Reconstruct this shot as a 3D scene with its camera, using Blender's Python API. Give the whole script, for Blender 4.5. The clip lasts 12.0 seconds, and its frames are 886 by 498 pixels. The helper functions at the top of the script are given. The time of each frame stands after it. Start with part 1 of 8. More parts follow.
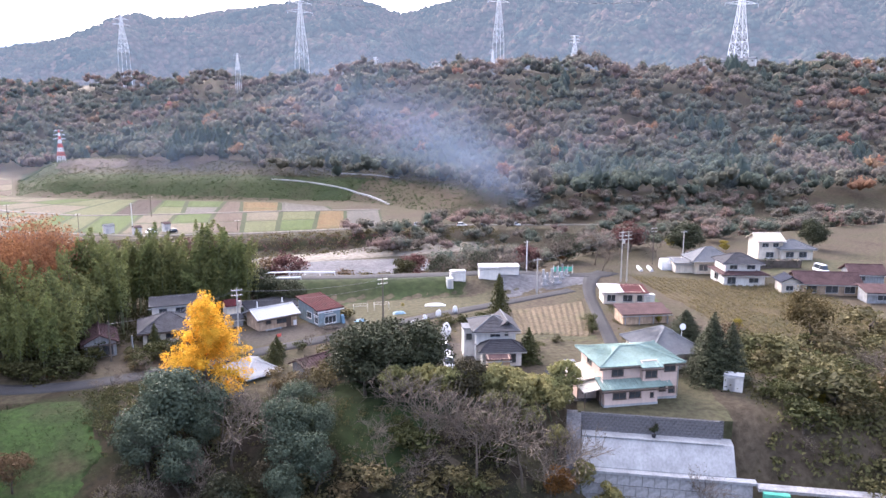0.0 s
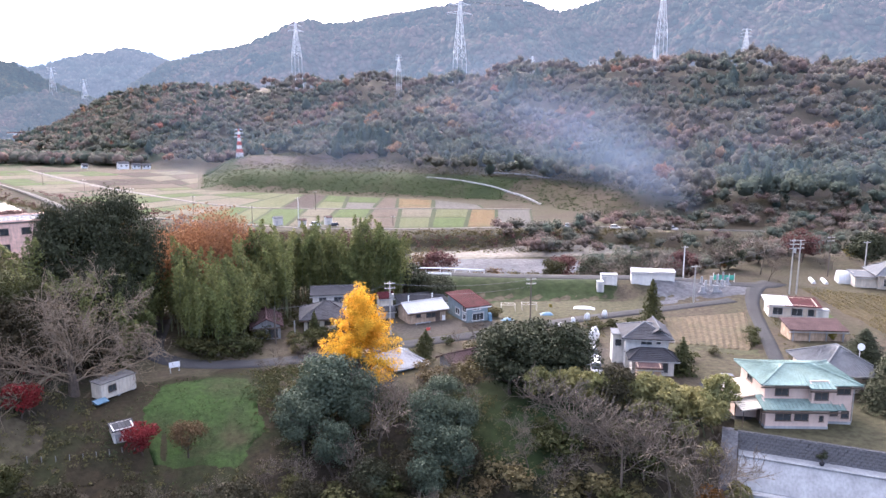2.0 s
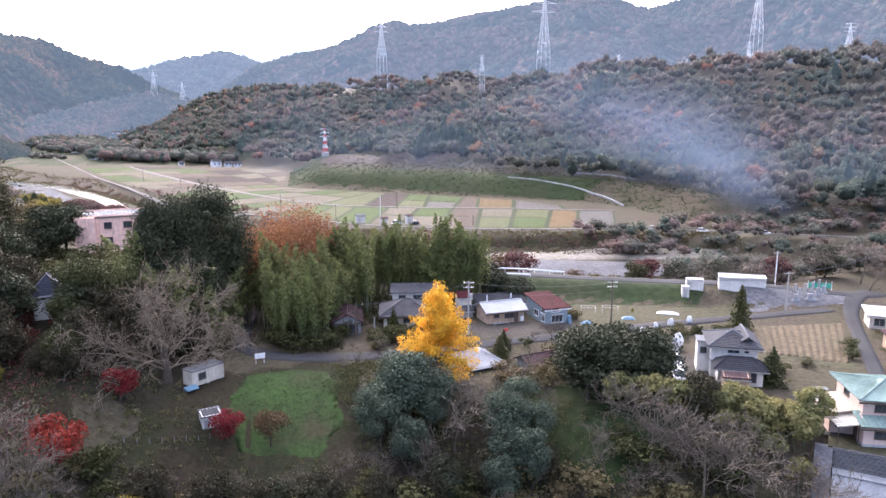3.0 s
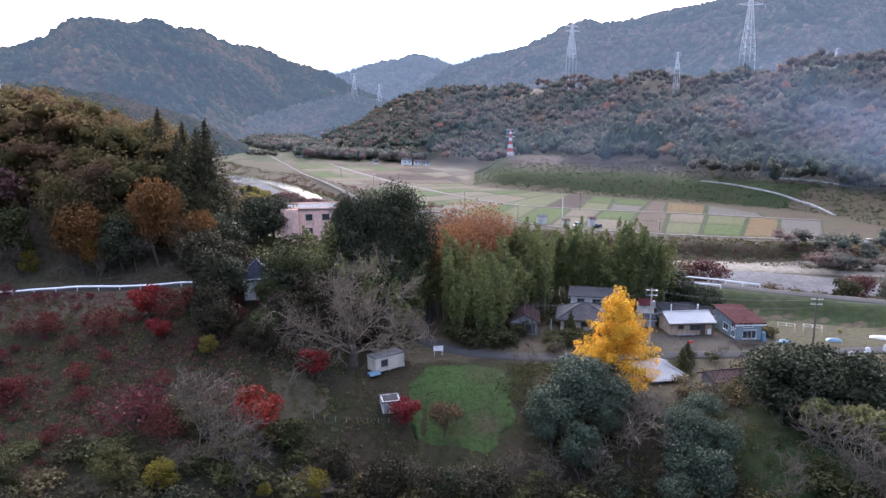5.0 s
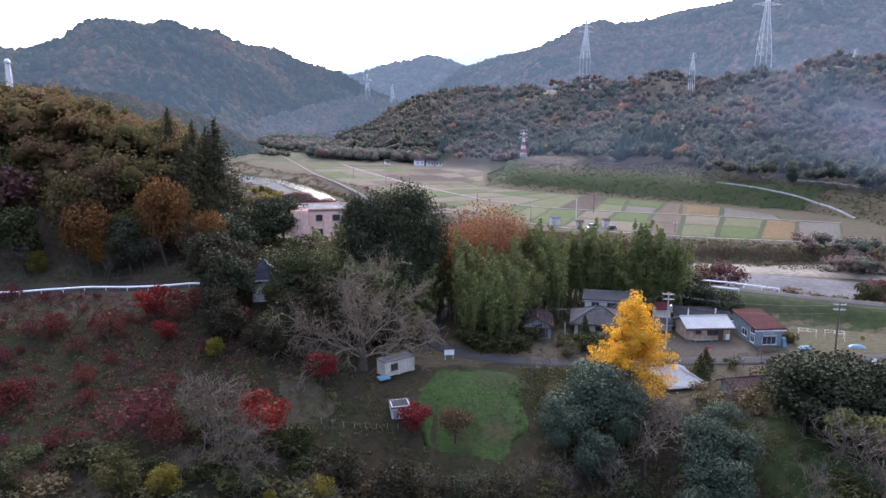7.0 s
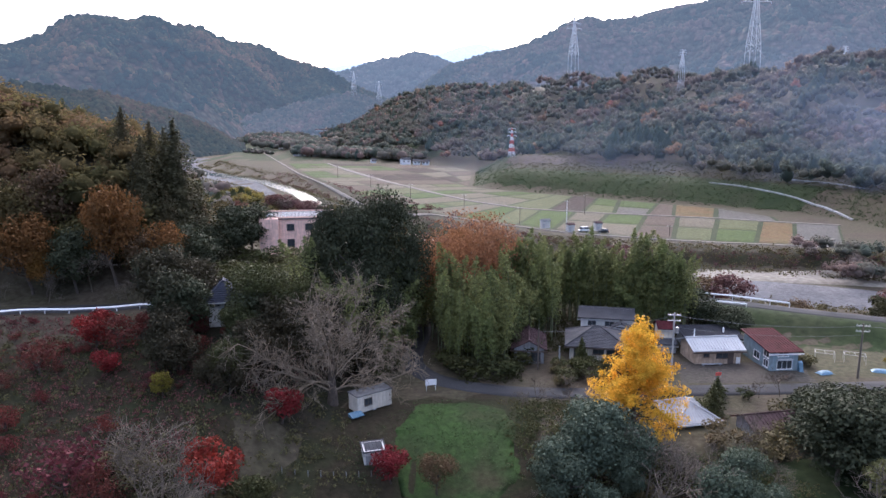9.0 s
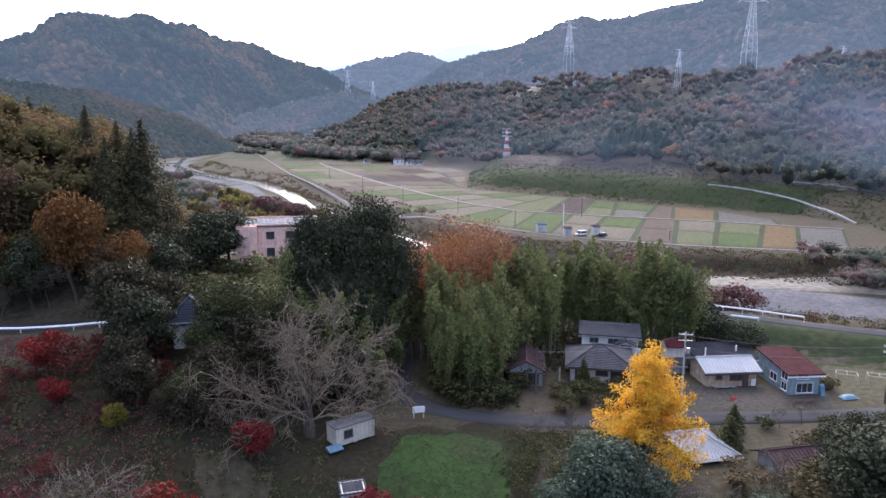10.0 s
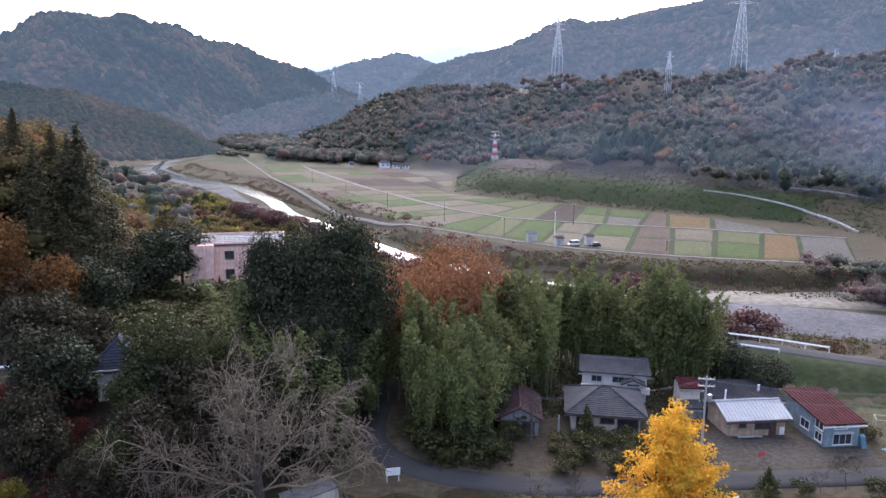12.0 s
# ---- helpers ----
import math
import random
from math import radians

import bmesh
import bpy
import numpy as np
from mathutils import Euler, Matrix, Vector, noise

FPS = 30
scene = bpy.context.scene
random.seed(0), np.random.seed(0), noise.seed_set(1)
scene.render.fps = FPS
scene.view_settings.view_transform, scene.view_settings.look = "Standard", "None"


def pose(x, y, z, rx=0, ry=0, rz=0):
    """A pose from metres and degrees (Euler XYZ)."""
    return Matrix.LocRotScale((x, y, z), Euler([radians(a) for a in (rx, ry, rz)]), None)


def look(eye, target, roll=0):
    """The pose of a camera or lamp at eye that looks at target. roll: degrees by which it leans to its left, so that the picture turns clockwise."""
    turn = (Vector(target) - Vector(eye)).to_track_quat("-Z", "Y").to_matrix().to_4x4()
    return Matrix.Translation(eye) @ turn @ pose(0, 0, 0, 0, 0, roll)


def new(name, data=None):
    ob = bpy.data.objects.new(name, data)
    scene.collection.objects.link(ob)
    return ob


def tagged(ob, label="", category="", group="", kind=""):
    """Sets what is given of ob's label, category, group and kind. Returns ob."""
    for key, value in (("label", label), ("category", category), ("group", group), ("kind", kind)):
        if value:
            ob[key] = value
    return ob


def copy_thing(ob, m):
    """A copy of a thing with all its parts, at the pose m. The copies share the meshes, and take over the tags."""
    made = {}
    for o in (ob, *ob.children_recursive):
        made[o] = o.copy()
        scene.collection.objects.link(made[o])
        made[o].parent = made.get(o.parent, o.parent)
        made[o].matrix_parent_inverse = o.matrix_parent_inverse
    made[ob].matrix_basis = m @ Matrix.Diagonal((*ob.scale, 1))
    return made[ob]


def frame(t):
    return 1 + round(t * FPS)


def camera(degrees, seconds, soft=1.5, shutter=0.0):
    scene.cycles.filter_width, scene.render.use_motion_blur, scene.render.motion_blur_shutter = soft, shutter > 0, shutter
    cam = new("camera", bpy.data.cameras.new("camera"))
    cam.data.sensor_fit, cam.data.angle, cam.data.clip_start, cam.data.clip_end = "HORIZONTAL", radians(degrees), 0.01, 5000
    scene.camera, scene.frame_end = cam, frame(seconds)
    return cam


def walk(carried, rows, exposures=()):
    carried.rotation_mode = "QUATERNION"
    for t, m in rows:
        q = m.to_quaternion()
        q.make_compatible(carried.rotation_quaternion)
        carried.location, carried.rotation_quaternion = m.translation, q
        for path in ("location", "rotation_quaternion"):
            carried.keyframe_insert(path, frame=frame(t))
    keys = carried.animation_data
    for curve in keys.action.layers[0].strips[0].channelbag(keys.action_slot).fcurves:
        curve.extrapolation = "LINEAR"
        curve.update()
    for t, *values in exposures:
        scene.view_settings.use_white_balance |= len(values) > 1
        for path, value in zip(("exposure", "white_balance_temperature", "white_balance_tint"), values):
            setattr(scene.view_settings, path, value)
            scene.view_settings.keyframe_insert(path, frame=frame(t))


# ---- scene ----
cam = camera(64.25, 12.0, soft=1.5)
walk(cam, [
    (0, pose(0.000, 0.000, 36.000, 0, 0, -35.379) @ pose(0, 0, 0, 79.419) @ pose(0, 0, 0, 0, 0, 0.08)),
    (0.5, pose(0.000, 0.000, 36.000, 0, 0, -32.600) @ pose(0, 0, 0, 79.397) @ pose(0, 0, 0, 0, 0, 0.02)),
    (1, pose(0.000, 0.000, 36.000, 0, 0, -29.423) @ pose(0, 0, 0, 79.377) @ pose(0, 0, 0, 0, 0, 0.01)),
    (1.5, pose(0.000, 0.000, 36.000, 0, 0, -26.225) @ pose(0, 0, 0, 79.368) @ pose(0, 0, 0, 0, 0, -0.03)),
    (2, pose(0.000, 0.000, 36.000, 0, 0, -23.057) @ pose(0, 0, 0, 79.372) @ pose(0, 0, 0, 0, 0, -0.05)),
    (2.5, pose(0.000, 0.000, 36.000, 0, 0, -19.769) @ pose(0, 0, 0, 79.358) @ pose(0, 0, 0, 0, 0, -0.09)),
    (3, pose(0.000, 0.000, 36.000, 0, 0, -16.493) @ pose(0, 0, 0, 79.358) @ pose(0, 0, 0, 0, 0, -0.11)),
    (4.8, pose(0.000, 0.000, 36.000, 0, 0, -3.214) @ pose(0, 0, 0, 79.458) @ pose(0, 0, 0, 0, 0, -0.07)),
    (5, pose(0.000, 0.000, 36.000, 0, 0, -1.692) @ pose(0, 0, 0, 79.423) @ pose(0, 0, 0, 0, 0, -0.14)),
    (5.5, pose(0.000, 0.000, 36.000, 0, 0, -0.115) @ pose(0, 0, 0, 79.363) @ pose(0, 0, 0, 0, 0, -0.10)),
    (6, pose(-0.034, -0.008, 35.629, 0, 0, -0.287) @ pose(0, 0, 0, 79.525) @ pose(0, 0, 0, 0, 0, -0.08)),
    (6.5, pose(0.052, 0.747, 35.671, 0, 0, -0.478) @ pose(0, 0, 0, 79.526) @ pose(0, 0, 0, 0, 0, -0.09)),
    (7, pose(0.191, 2.199, 35.723, 0, 0, -0.667) @ pose(0, 0, 0, 79.504) @ pose(0, 0, 0, 0, 0, -0.05)),
    (9, pose(1.374, 13.917, 36.290, 0, 0, -1.636) @ pose(0, 0, 0, 79.279) @ pose(0, 0, 0, 0, 0, -0.06)),
    (9.5, pose(1.812, 18.200, 36.347, 0, 0, -1.866) @ pose(0, 0, 0, 79.250) @ pose(0, 0, 0, 0, 0, -0.02)),
    (10, pose(2.307, 22.767, 36.335, 0, 0, -2.075) @ pose(0, 0, 0, 79.262) @ pose(0, 0, 0, 0, 0, 0.06)),
    (10.5, pose(2.846, 27.542, 36.366, 0, 0, -2.265) @ pose(0, 0, 0, 79.280) @ pose(0, 0, 0, 0, 0, 0.07)),
    (11, pose(3.337, 32.050, 36.512, 0, 0, -2.488) @ pose(0, 0, 0, 79.271) @ pose(0, 0, 0, 0, 0, 0.12)),
    (11.5, pose(3.678, 35.502, 36.687, 0, 0, -2.748) @ pose(0, 0, 0, 79.348) @ pose(0, 0, 0, 0, 0, 0.22)),
    (12, pose(3.722, 36.706, 36.814, 0, 0, -3.081) @ pose(0, 0, 0, 79.395) @ pose(0, 0, 0, 0, 0, 0.27)),
], exposures=[(0, 2.36, 5800, 20.5), (3.2, 2.18, 5700, 19.5), (5, 1.74, 5470, 18), (12, 1.56, 5470, 17.5)])

# ---- world and sun ----
SUN_EL, SUN_AZ = 34.0, 4.0          # degrees above the horizon, degrees to the right of +y
world = bpy.data.worlds.new("sky")
scene.world = world
world.use_nodes = True
wn = world.node_tree.nodes
sky = wn.new("ShaderNodeTexSky")
sky.sky_type = 'NISHITA'
sky.sun_disc = False
sky.sun_elevation, sky.sun_rotation = radians(SUN_EL), radians(SUN_AZ)
sky.air_density, sky.dust_density, sky.ozone_density = 0.8, 7.0, 1.0
wn["Background"].inputs["Strength"].default_value = 0.14
world.node_tree.links.new(sky.outputs[0], wn["Background"].inputs["Color"])
sun = new("sun", bpy.data.lights.new("sun", 'SUN'))
sun.data.energy, sun.data.angle, sun.data.color = 0.7, radians(100), (1.0, 0.93, 0.85)
az, el = radians(SUN_AZ), radians(SUN_EL + 72)
sun.matrix_world = look((0, 0, 0), (-math.sin(az) * math.cos(el), -math.cos(az) * math.cos(el), -math.sin(el)))

# ---- materials ----
def mat_base(name):
    m = bpy.data.materials.new(name)
    m.use_nodes = True
    nt = m.node_tree
    return m, nt.nodes, nt.links, nt.nodes["Principled BSDF"]


def noise_node(n, l, scale, detail=4.0, coord="Object", vec=None, rough=0.6):
    t = n.new("ShaderNodeTexNoise")
    t.inputs["Scale"].default_value, t.inputs["Detail"].default_value, t.inputs["Roughness"].default_value = scale, detail, rough
    if vec is None:
        c = n.new("ShaderNodeTexCoord")
        vec = c.outputs[coord]
    l.new(vec, t.inputs["Vector"])
    return t


def ramp_node(n, l, fac, stops, mode="LINEAR"):
    r = n.new("ShaderNodeValToRGB")
    r.color_ramp.interpolation = mode
    e = r.color_ramp.elements
    e[0].position, e[0].color = stops[0][0], (*stops[0][1], 1)
    e[1].position, e[1].color = stops[-1][0], (*stops[-1][1], 1)
    for p, c in stops[1:-1]:
        x = e.new(p)
        x.color = (*c, 1)
    l.new(fac, r.inputs["Fac"])
    return r


def mix_node(n, l, fac, a, b, blend="MIX"):
    m = n.new("ShaderNodeMix")
    m.data_type, m.blend_type = "RGBA", blend
    for sock, v in ((m.inputs[0], fac), (m.inputs[6], a), (m.inputs[7], b)):
        if isinstance(v, (int, float)):
            sock.default_value = v
        elif isinstance(v, tuple):
            sock.default_value = (*v, 1)
        else:
            l.new(v, sock)
    return m.outputs[2]


def bump_to(n, l, bsdf, height, strength=0.3, dist=0.1):
    b = n.new("ShaderNodeBump")
    b.inputs["Strength"].default_value, b.inputs["Distance"].default_value = strength, dist
    l.new(height, b.inputs["Height"])
    l.new(b.outputs[0], bsdf.inputs["Normal"])


def mat_ground(name, cols, s1=0.08, s2=1.5, rough=0.95, bump=0.4, coord="Object"):
    """Earth, grass, gravel: patches of colours at one scale, grain at another."""
    m, n, l, b = mat_base(name)
    a = noise_node(n, l, s1, 5, coord)
    f = noise_node(n, l, s2, 6, coord)
    k = len(cols) - 1
    cols = [tuple(x * 0.62 for x in c) for c in cols]
    r = ramp_node(n, l, a.outputs[0], [(0.3 + 0.4 * i / max(k, 1), c) for i, c in enumerate(cols)])
    v = ramp_node(n, l, f.outputs[0], [(0.25, (0.5, 0.5, 0.5)), (0.75, (1.45, 1.45, 1.45))])
    l.new(mix_node(n, l, 1.0, r.outputs[0], v.outputs[0], "MULTIPLY"), b.inputs["Base Color"])
    b.inputs["Roughness"].default_value = rough
    b.inputs["Specular IOR Level"].default_value = 0.1
    bump_to(n, l, b, f.outputs[0], bump, 0.3)
    return m


def mat_plain(name, col, rough=0.7, metal=0.0, var=0.25, scale=1.2, bump=0.1, streak=False, spec=0.3):
    """Painted or weathered surface with stains at two scales."""
    m, n, l, b = mat_base(name)
    a = noise_node(n, l, scale, 5)
    vec = None
    if streak:
        c, mp = n.new("ShaderNodeTexCoord"), n.new("ShaderNodeMapping")
        mp.inputs["Scale"].default_value = (2.5, 2.5, 0.25)
        l.new(c.outputs["Object"], mp.inputs["Vector"])
        vec = mp.outputs[0]
    f = noise_node(n, l, scale * 6 if not streak else 1.5, 5, vec=vec)
    lo = tuple(c * (1 - var) for c in col)
    hi = tuple(min(1, c * (1 + var * 0.5)) for c in col)
    r = ramp_node(n, l, a.outputs[0], [(0.3, lo), (0.55, col), (0.75, hi)])
    v = ramp_node(n, l, f.outputs[0], [(0.3, (1 - var,) * 3), (0.6, (1, 1, 1))])
    l.new(mix_node(n, l, 1.0, r.outputs[0], v.outputs[0], "MULTIPLY"), b.inputs["Base Color"])
    b.inputs["Roughness"].default_value, b.inputs["Metallic"].default_value = rough, metal
    b.inputs["Specular IOR Level"].default_value = spec
    if bump:
        bump_to(n, l, b, f.outputs[0], bump, 0.02)
    return m


def mat_leaf(name, cols, trans=0.25, obvar=0.5):
    """Foliage: the colour differs from tree to tree and from clump to clump."""
    m, n, l, b = mat_base(name)
    o, g = n.new("ShaderNodeObjectInfo"), n.new("ShaderNodeNewGeometry")
    k = len(cols) - 1
    r = ramp_node(n, l, o.outputs["Random"], [(i / max(k, 1), c) for i, c in enumerate(cols)])
    v = ramp_node(n, l, g.outputs["Random Per Island"], [(0.0, (0.78, 0.78, 0.78)), (1.0, (1.2, 1.2, 1.17))])
    a = noise_node(n, l, 0.5, 3)
    w = ramp_node(n, l, a.outputs[0], [(0.3, (0.65, 0.68, 0.65)), (0.7, (1.25, 1.2, 1.15))])
    c = mix_node(n, l, 1.0, mix_node(n, l, 1.0, r.outputs[0], v.outputs[0], "MULTIPLY"), w.outputs[0], "MULTIPLY")
    l.new(c, b.inputs["Base Color"])
    b.inputs["Roughness"].default_value = 0.75
    b.inputs["Specular IOR Level"].default_value = 0.15
    t, x = n.new("ShaderNodeBsdfTranslucent"), n.new("ShaderNodeMixShader")
    l.new(c, t.inputs["Color"])
    x.inputs[0].default_value = trans
    l.new(b.outputs[0], x.inputs[1])
    l.new(t.outputs[0], x.inputs[2])
    l.new(x.outputs[0], n["Material Output"].inputs["Surface"])
    return m


def mat_woods(name, stops):
    """Distant woods: the colour of each crown from its own tint."""
    m, n, l, b = mat_base(name)
    a = n.new("ShaderNodeAttribute")
    a.attribute_name = "tint"
    r = ramp_node(n, l, a.outputs["Fac"], stops)
    f = noise_node(n, l, 0.45, 5)
    v = ramp_node(n, l, f.outputs[0], [(0.3, (0.8, 0.8, 0.8)), (0.7, (1.18, 1.18, 1.17))])
    l.new(mix_node(n, l, 1.0, r.outputs[0], v.outputs[0], "MULTIPLY"), b.inputs["Base Color"])
    b.inputs["Roughness"].default_value = 0.9
    b.inputs["Specular IOR Level"].default_value = 0.05
    t, x = n.new("ShaderNodeBsdfTranslucent"), n.new("ShaderNodeMixShader")
    l.new(b.inputs["Base Color"].links[0].from_socket, t.inputs["Color"])
    x.inputs[0].default_value = 0.45
    l.new(b.outputs[0], x.inputs[1])
    l.new(t.outputs[0], x.inputs[2])
    l.new(x.outputs[0], n["Material Output"].inputs["Surface"])
    return m


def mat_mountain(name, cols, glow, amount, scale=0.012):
    """Wooded mountain in the distance; its emission paints the haze in front of it."""
    m, n, l, b = mat_base(name)
    a = noise_node(n, l, scale, 8)
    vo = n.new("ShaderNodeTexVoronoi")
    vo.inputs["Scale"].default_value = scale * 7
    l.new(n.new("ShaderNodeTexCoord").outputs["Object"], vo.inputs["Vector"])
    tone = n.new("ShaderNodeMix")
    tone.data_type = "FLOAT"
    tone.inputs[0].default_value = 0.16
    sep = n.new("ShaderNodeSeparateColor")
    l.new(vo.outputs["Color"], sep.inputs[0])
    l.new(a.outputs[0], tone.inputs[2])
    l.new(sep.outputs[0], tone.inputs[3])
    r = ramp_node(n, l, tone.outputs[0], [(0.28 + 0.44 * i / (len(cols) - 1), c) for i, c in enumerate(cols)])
    # crown cells darkened towards their rims, shade between trees put in the colour
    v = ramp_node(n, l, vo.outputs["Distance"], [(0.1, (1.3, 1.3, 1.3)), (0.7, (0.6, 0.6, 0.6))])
    l.new(mix_node(n, l, 1.0, r.outputs[0], v.outputs[0], "MULTIPLY"), b.inputs["Base Color"])
    b.inputs["Roughness"].default_value, b.inputs["Specular IOR Level"].default_value = 1.0, 0.0
    # emission only for the haze, the slope gives off no light
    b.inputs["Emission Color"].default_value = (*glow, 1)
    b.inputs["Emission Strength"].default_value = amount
    bump_to(n, l, b, v.outputs[0], 0.8, 5.0)
    return m


def mat_glass(name, col=(0.03, 0.035, 0.04)):
    m, n, l, b = mat_base(name)
    f = noise_node(n, l, 1.5, 3)
    r = ramp_node(n, l, f.outputs[0], [(0.3, col), (0.7, tuple(c * 2 for c in col))])
    l.new(r.outputs[0], b.inputs["Base Color"])
    b.inputs["Roughness"].default_value, b.inputs["Specular IOR Level"].default_value = 0.08, 0.6
    return m


M = {}
M["earth"] = mat_ground("earth", [(0.078, 0.063, 0.044), (0.1, 0.082, 0.058), (0.086, 0.078, 0.047), (0.116, 0.096, 0.07)], 0.07, 1.2)
M["lawn"] = mat_ground("lawn", [(0.045, 0.060, 0.023), (0.054, 0.098, 0.027), (0.050, 0.076, 0.027), (0.072, 0.068, 0.036)], 0.12, 1.6)
M["bankgrass"] = mat_ground("bank_grass", [(0.029, 0.048, 0.018), (0.042, 0.060, 0.023), (0.055, 0.060, 0.031)], 0.05, 0.7)
M["drygrass"] = mat_ground("dry_grass", [(0.082, 0.08, 0.045), (0.108, 0.1, 0.06), (0.07, 0.08, 0.038)], 0.08, 1.2)
M["yellowcrop"] = mat_ground("withered_crop", [(0.082, 0.068, 0.038), (0.104, 0.083, 0.045), (0.078, 0.072, 0.038)], 0.1, 1.5, bump=0.8)
M["gravel"] = mat_ground("gravel", [(0.115, 0.118, 0.128), (0.15, 0.15, 0.16), (0.19, 0.19, 0.2)], 0.06, 1.0, bump=1.0)
M["sand"] = mat_ground("river_sand", [(0.27, 0.24, 0.2), (0.34, 0.31, 0.26), (0.24, 0.22, 0.16)], 0.05, 0.6)
M["yard"] = mat_ground("bare_yard", [(0.08, 0.068, 0.057), (0.108, 0.094, 0.08), (0.09, 0.086, 0.066)], 0.1, 2.0)
M["asphalt"] = mat_ground("asphalt", [(0.058, 0.058, 0.062), (0.07, 0.07, 0.073), (0.082, 0.082, 0.084)], 0.15, 9.0, 0.9, 0.06)
M["dirtroad"] = mat_ground("farm_track", [(0.202, 0.190, 0.172), (0.262, 0.246, 0.224)], 0.1, 1.5)
M["plot"] = mat_ground("tilled_plot", [(0.13, 0.11, 0.07), (0.17, 0.135, 0.09), (0.12, 0.115, 0.065)], 0.1, 1.5, bump=0.8)
M["soil"] = mat_ground("ploughed_soil", [(0.052, 0.039, 0.034), (0.068, 0.052, 0.042)], 0.1, 1.5, bump=0.8)
M["stubble"] = mat_ground("rice_stubble", [(0.145, 0.13, 0.092), (0.178, 0.158, 0.115)], 0.08, 1.0)
M["palegreen"] = mat_ground("pale_green_stubble", [(0.112, 0.126, 0.058), (0.134, 0.142, 0.07)], 0.08, 1.0)
M["orangefield"] = mat_ground("withered_orange_crop", [(0.155, 0.092, 0.045), (0.17, 0.12, 0.055), (0.11, 0.095, 0.04)], 0.1, 1.0)
M["stubblegreen"] = mat_ground("green_stubble", [(0.066, 0.102, 0.026), (0.084, 0.12, 0.036)], 0.08, 1.0)
M["stubblebrown"] = mat_ground("brown_field", [(0.105, 0.08, 0.062), (0.13, 0.1, 0.078)], 0.08, 1.0)
# brown litter, its colour lowered further for the shade under the trees
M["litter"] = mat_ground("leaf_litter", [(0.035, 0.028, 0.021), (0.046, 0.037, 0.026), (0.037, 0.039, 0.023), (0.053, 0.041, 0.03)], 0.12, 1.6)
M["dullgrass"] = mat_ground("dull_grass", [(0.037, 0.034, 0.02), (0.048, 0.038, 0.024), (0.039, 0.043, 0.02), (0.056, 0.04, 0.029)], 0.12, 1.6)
M["stubblegrey"] = mat_ground("grey_field", [(0.118, 0.112, 0.1), (0.15, 0.142, 0.128)], 0.08, 1.0)

LEAF = {
    "ginkgo": mat_leaf("ginkgo_leaves", [(0.68, 0.4, 0.035), (0.72, 0.44, 0.045)], 0.4),
    "maple": mat_leaf("red_maple_leaves", [(0.2, 0.026, 0.024), (0.17, 0.022, 0.028), (0.22, 0.035, 0.024)], 0.3),
    "crimson": mat_leaf("crimson_leaves", [(0.12, 0.028, 0.03), (0.145, 0.038, 0.03), (0.1, 0.038, 0.03), (0.125, 0.027, 0.046)], 0.25),
    "orange": mat_leaf("orange_leaves", [(0.135, 0.07, 0.026), (0.16, 0.08, 0.028), (0.18, 0.095, 0.024)], 0.3),
    "olive": mat_leaf("olive_leaves", [(0.08, 0.074, 0.028), (0.105, 0.086, 0.032), (0.085, 0.065, 0.032), (0.06, 0.07, 0.028)], 0.25),
    "brown": mat_leaf("withered_leaves", [(0.1, 0.068, 0.042), (0.12, 0.078, 0.04), (0.1, 0.075, 0.052)], 0.25),
    "green": mat_leaf("green_leaves", [(0.044, 0.050, 0.019), (0.058, 0.062, 0.022), (0.050, 0.048, 0.022)], 0.2),
    "hedgebamboo": mat_leaf("yellowing_bamboo", [(0.2, 0.205, 0.09), (0.23, 0.21, 0.09), (0.16, 0.17, 0.08)], 0.35),
    "bankweed": mat_leaf("bank_weeds", [(0.05, 0.075, 0.032), (0.07, 0.09, 0.04)], 0.2),
    "salmon": mat_leaf("salmon_leaves", [(0.27, 0.13, 0.062), (0.23, 0.118, 0.068)], 0.3),
    "blue": mat_leaf("grey_green_leaves", [(0.072, 0.095, 0.068), (0.085, 0.107, 0.075)], 0.2),
    "dark": mat_leaf("dark_evergreen", [(0.038, 0.045, 0.025), (0.048, 0.054, 0.031)], 0.1),
    "bamboo": mat_leaf("bamboo_leaves", [(0.125, 0.15, 0.054), (0.165, 0.174, 0.066), (0.1, 0.125, 0.05)], 0.35),
    "yellow": mat_leaf("yellow_green_leaves", [(0.2, 0.165, 0.026), (0.16, 0.14, 0.028)], 0.3),
    # brownish green, lowered for the shade of slope and gully
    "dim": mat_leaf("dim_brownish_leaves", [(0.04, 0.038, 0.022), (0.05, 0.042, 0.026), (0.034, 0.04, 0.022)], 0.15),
    "cedar": mat_leaf("dull_cedar", [(0.055, 0.052, 0.026), (0.066, 0.056, 0.028), (0.048, 0.052, 0.026)], 0.2),
    "redscrub": mat_leaf("red_scrub", [(0.149, 0.057, 0.057), (0.135, 0.068, 0.061)], 0.2),
    "crop": mat_leaf("withered_crop_leaves", [(0.15, 0.125, 0.058), (0.13, 0.115, 0.055)], 0.25),
    "scrub": mat_leaf("scrub", [(0.1, 0.085, 0.04), (0.08, 0.085, 0.035), (0.13, 0.1, 0.055)], 0.2),
    "plum": mat_leaf("plum_brown_leaves", [(0.12, 0.06, 0.055), (0.1, 0.055, 0.06)], 0.25),
}
M["bark"] = mat_plain("bark", (0.1, 0.08, 0.065), 0.95, var=0.4, scale=2.0, bump=0.5)
M["greybark"] = mat_plain("pale_bark", (0.22, 0.175, 0.125), 0.95, var=0.35, scale=2.0, bump=0.5)
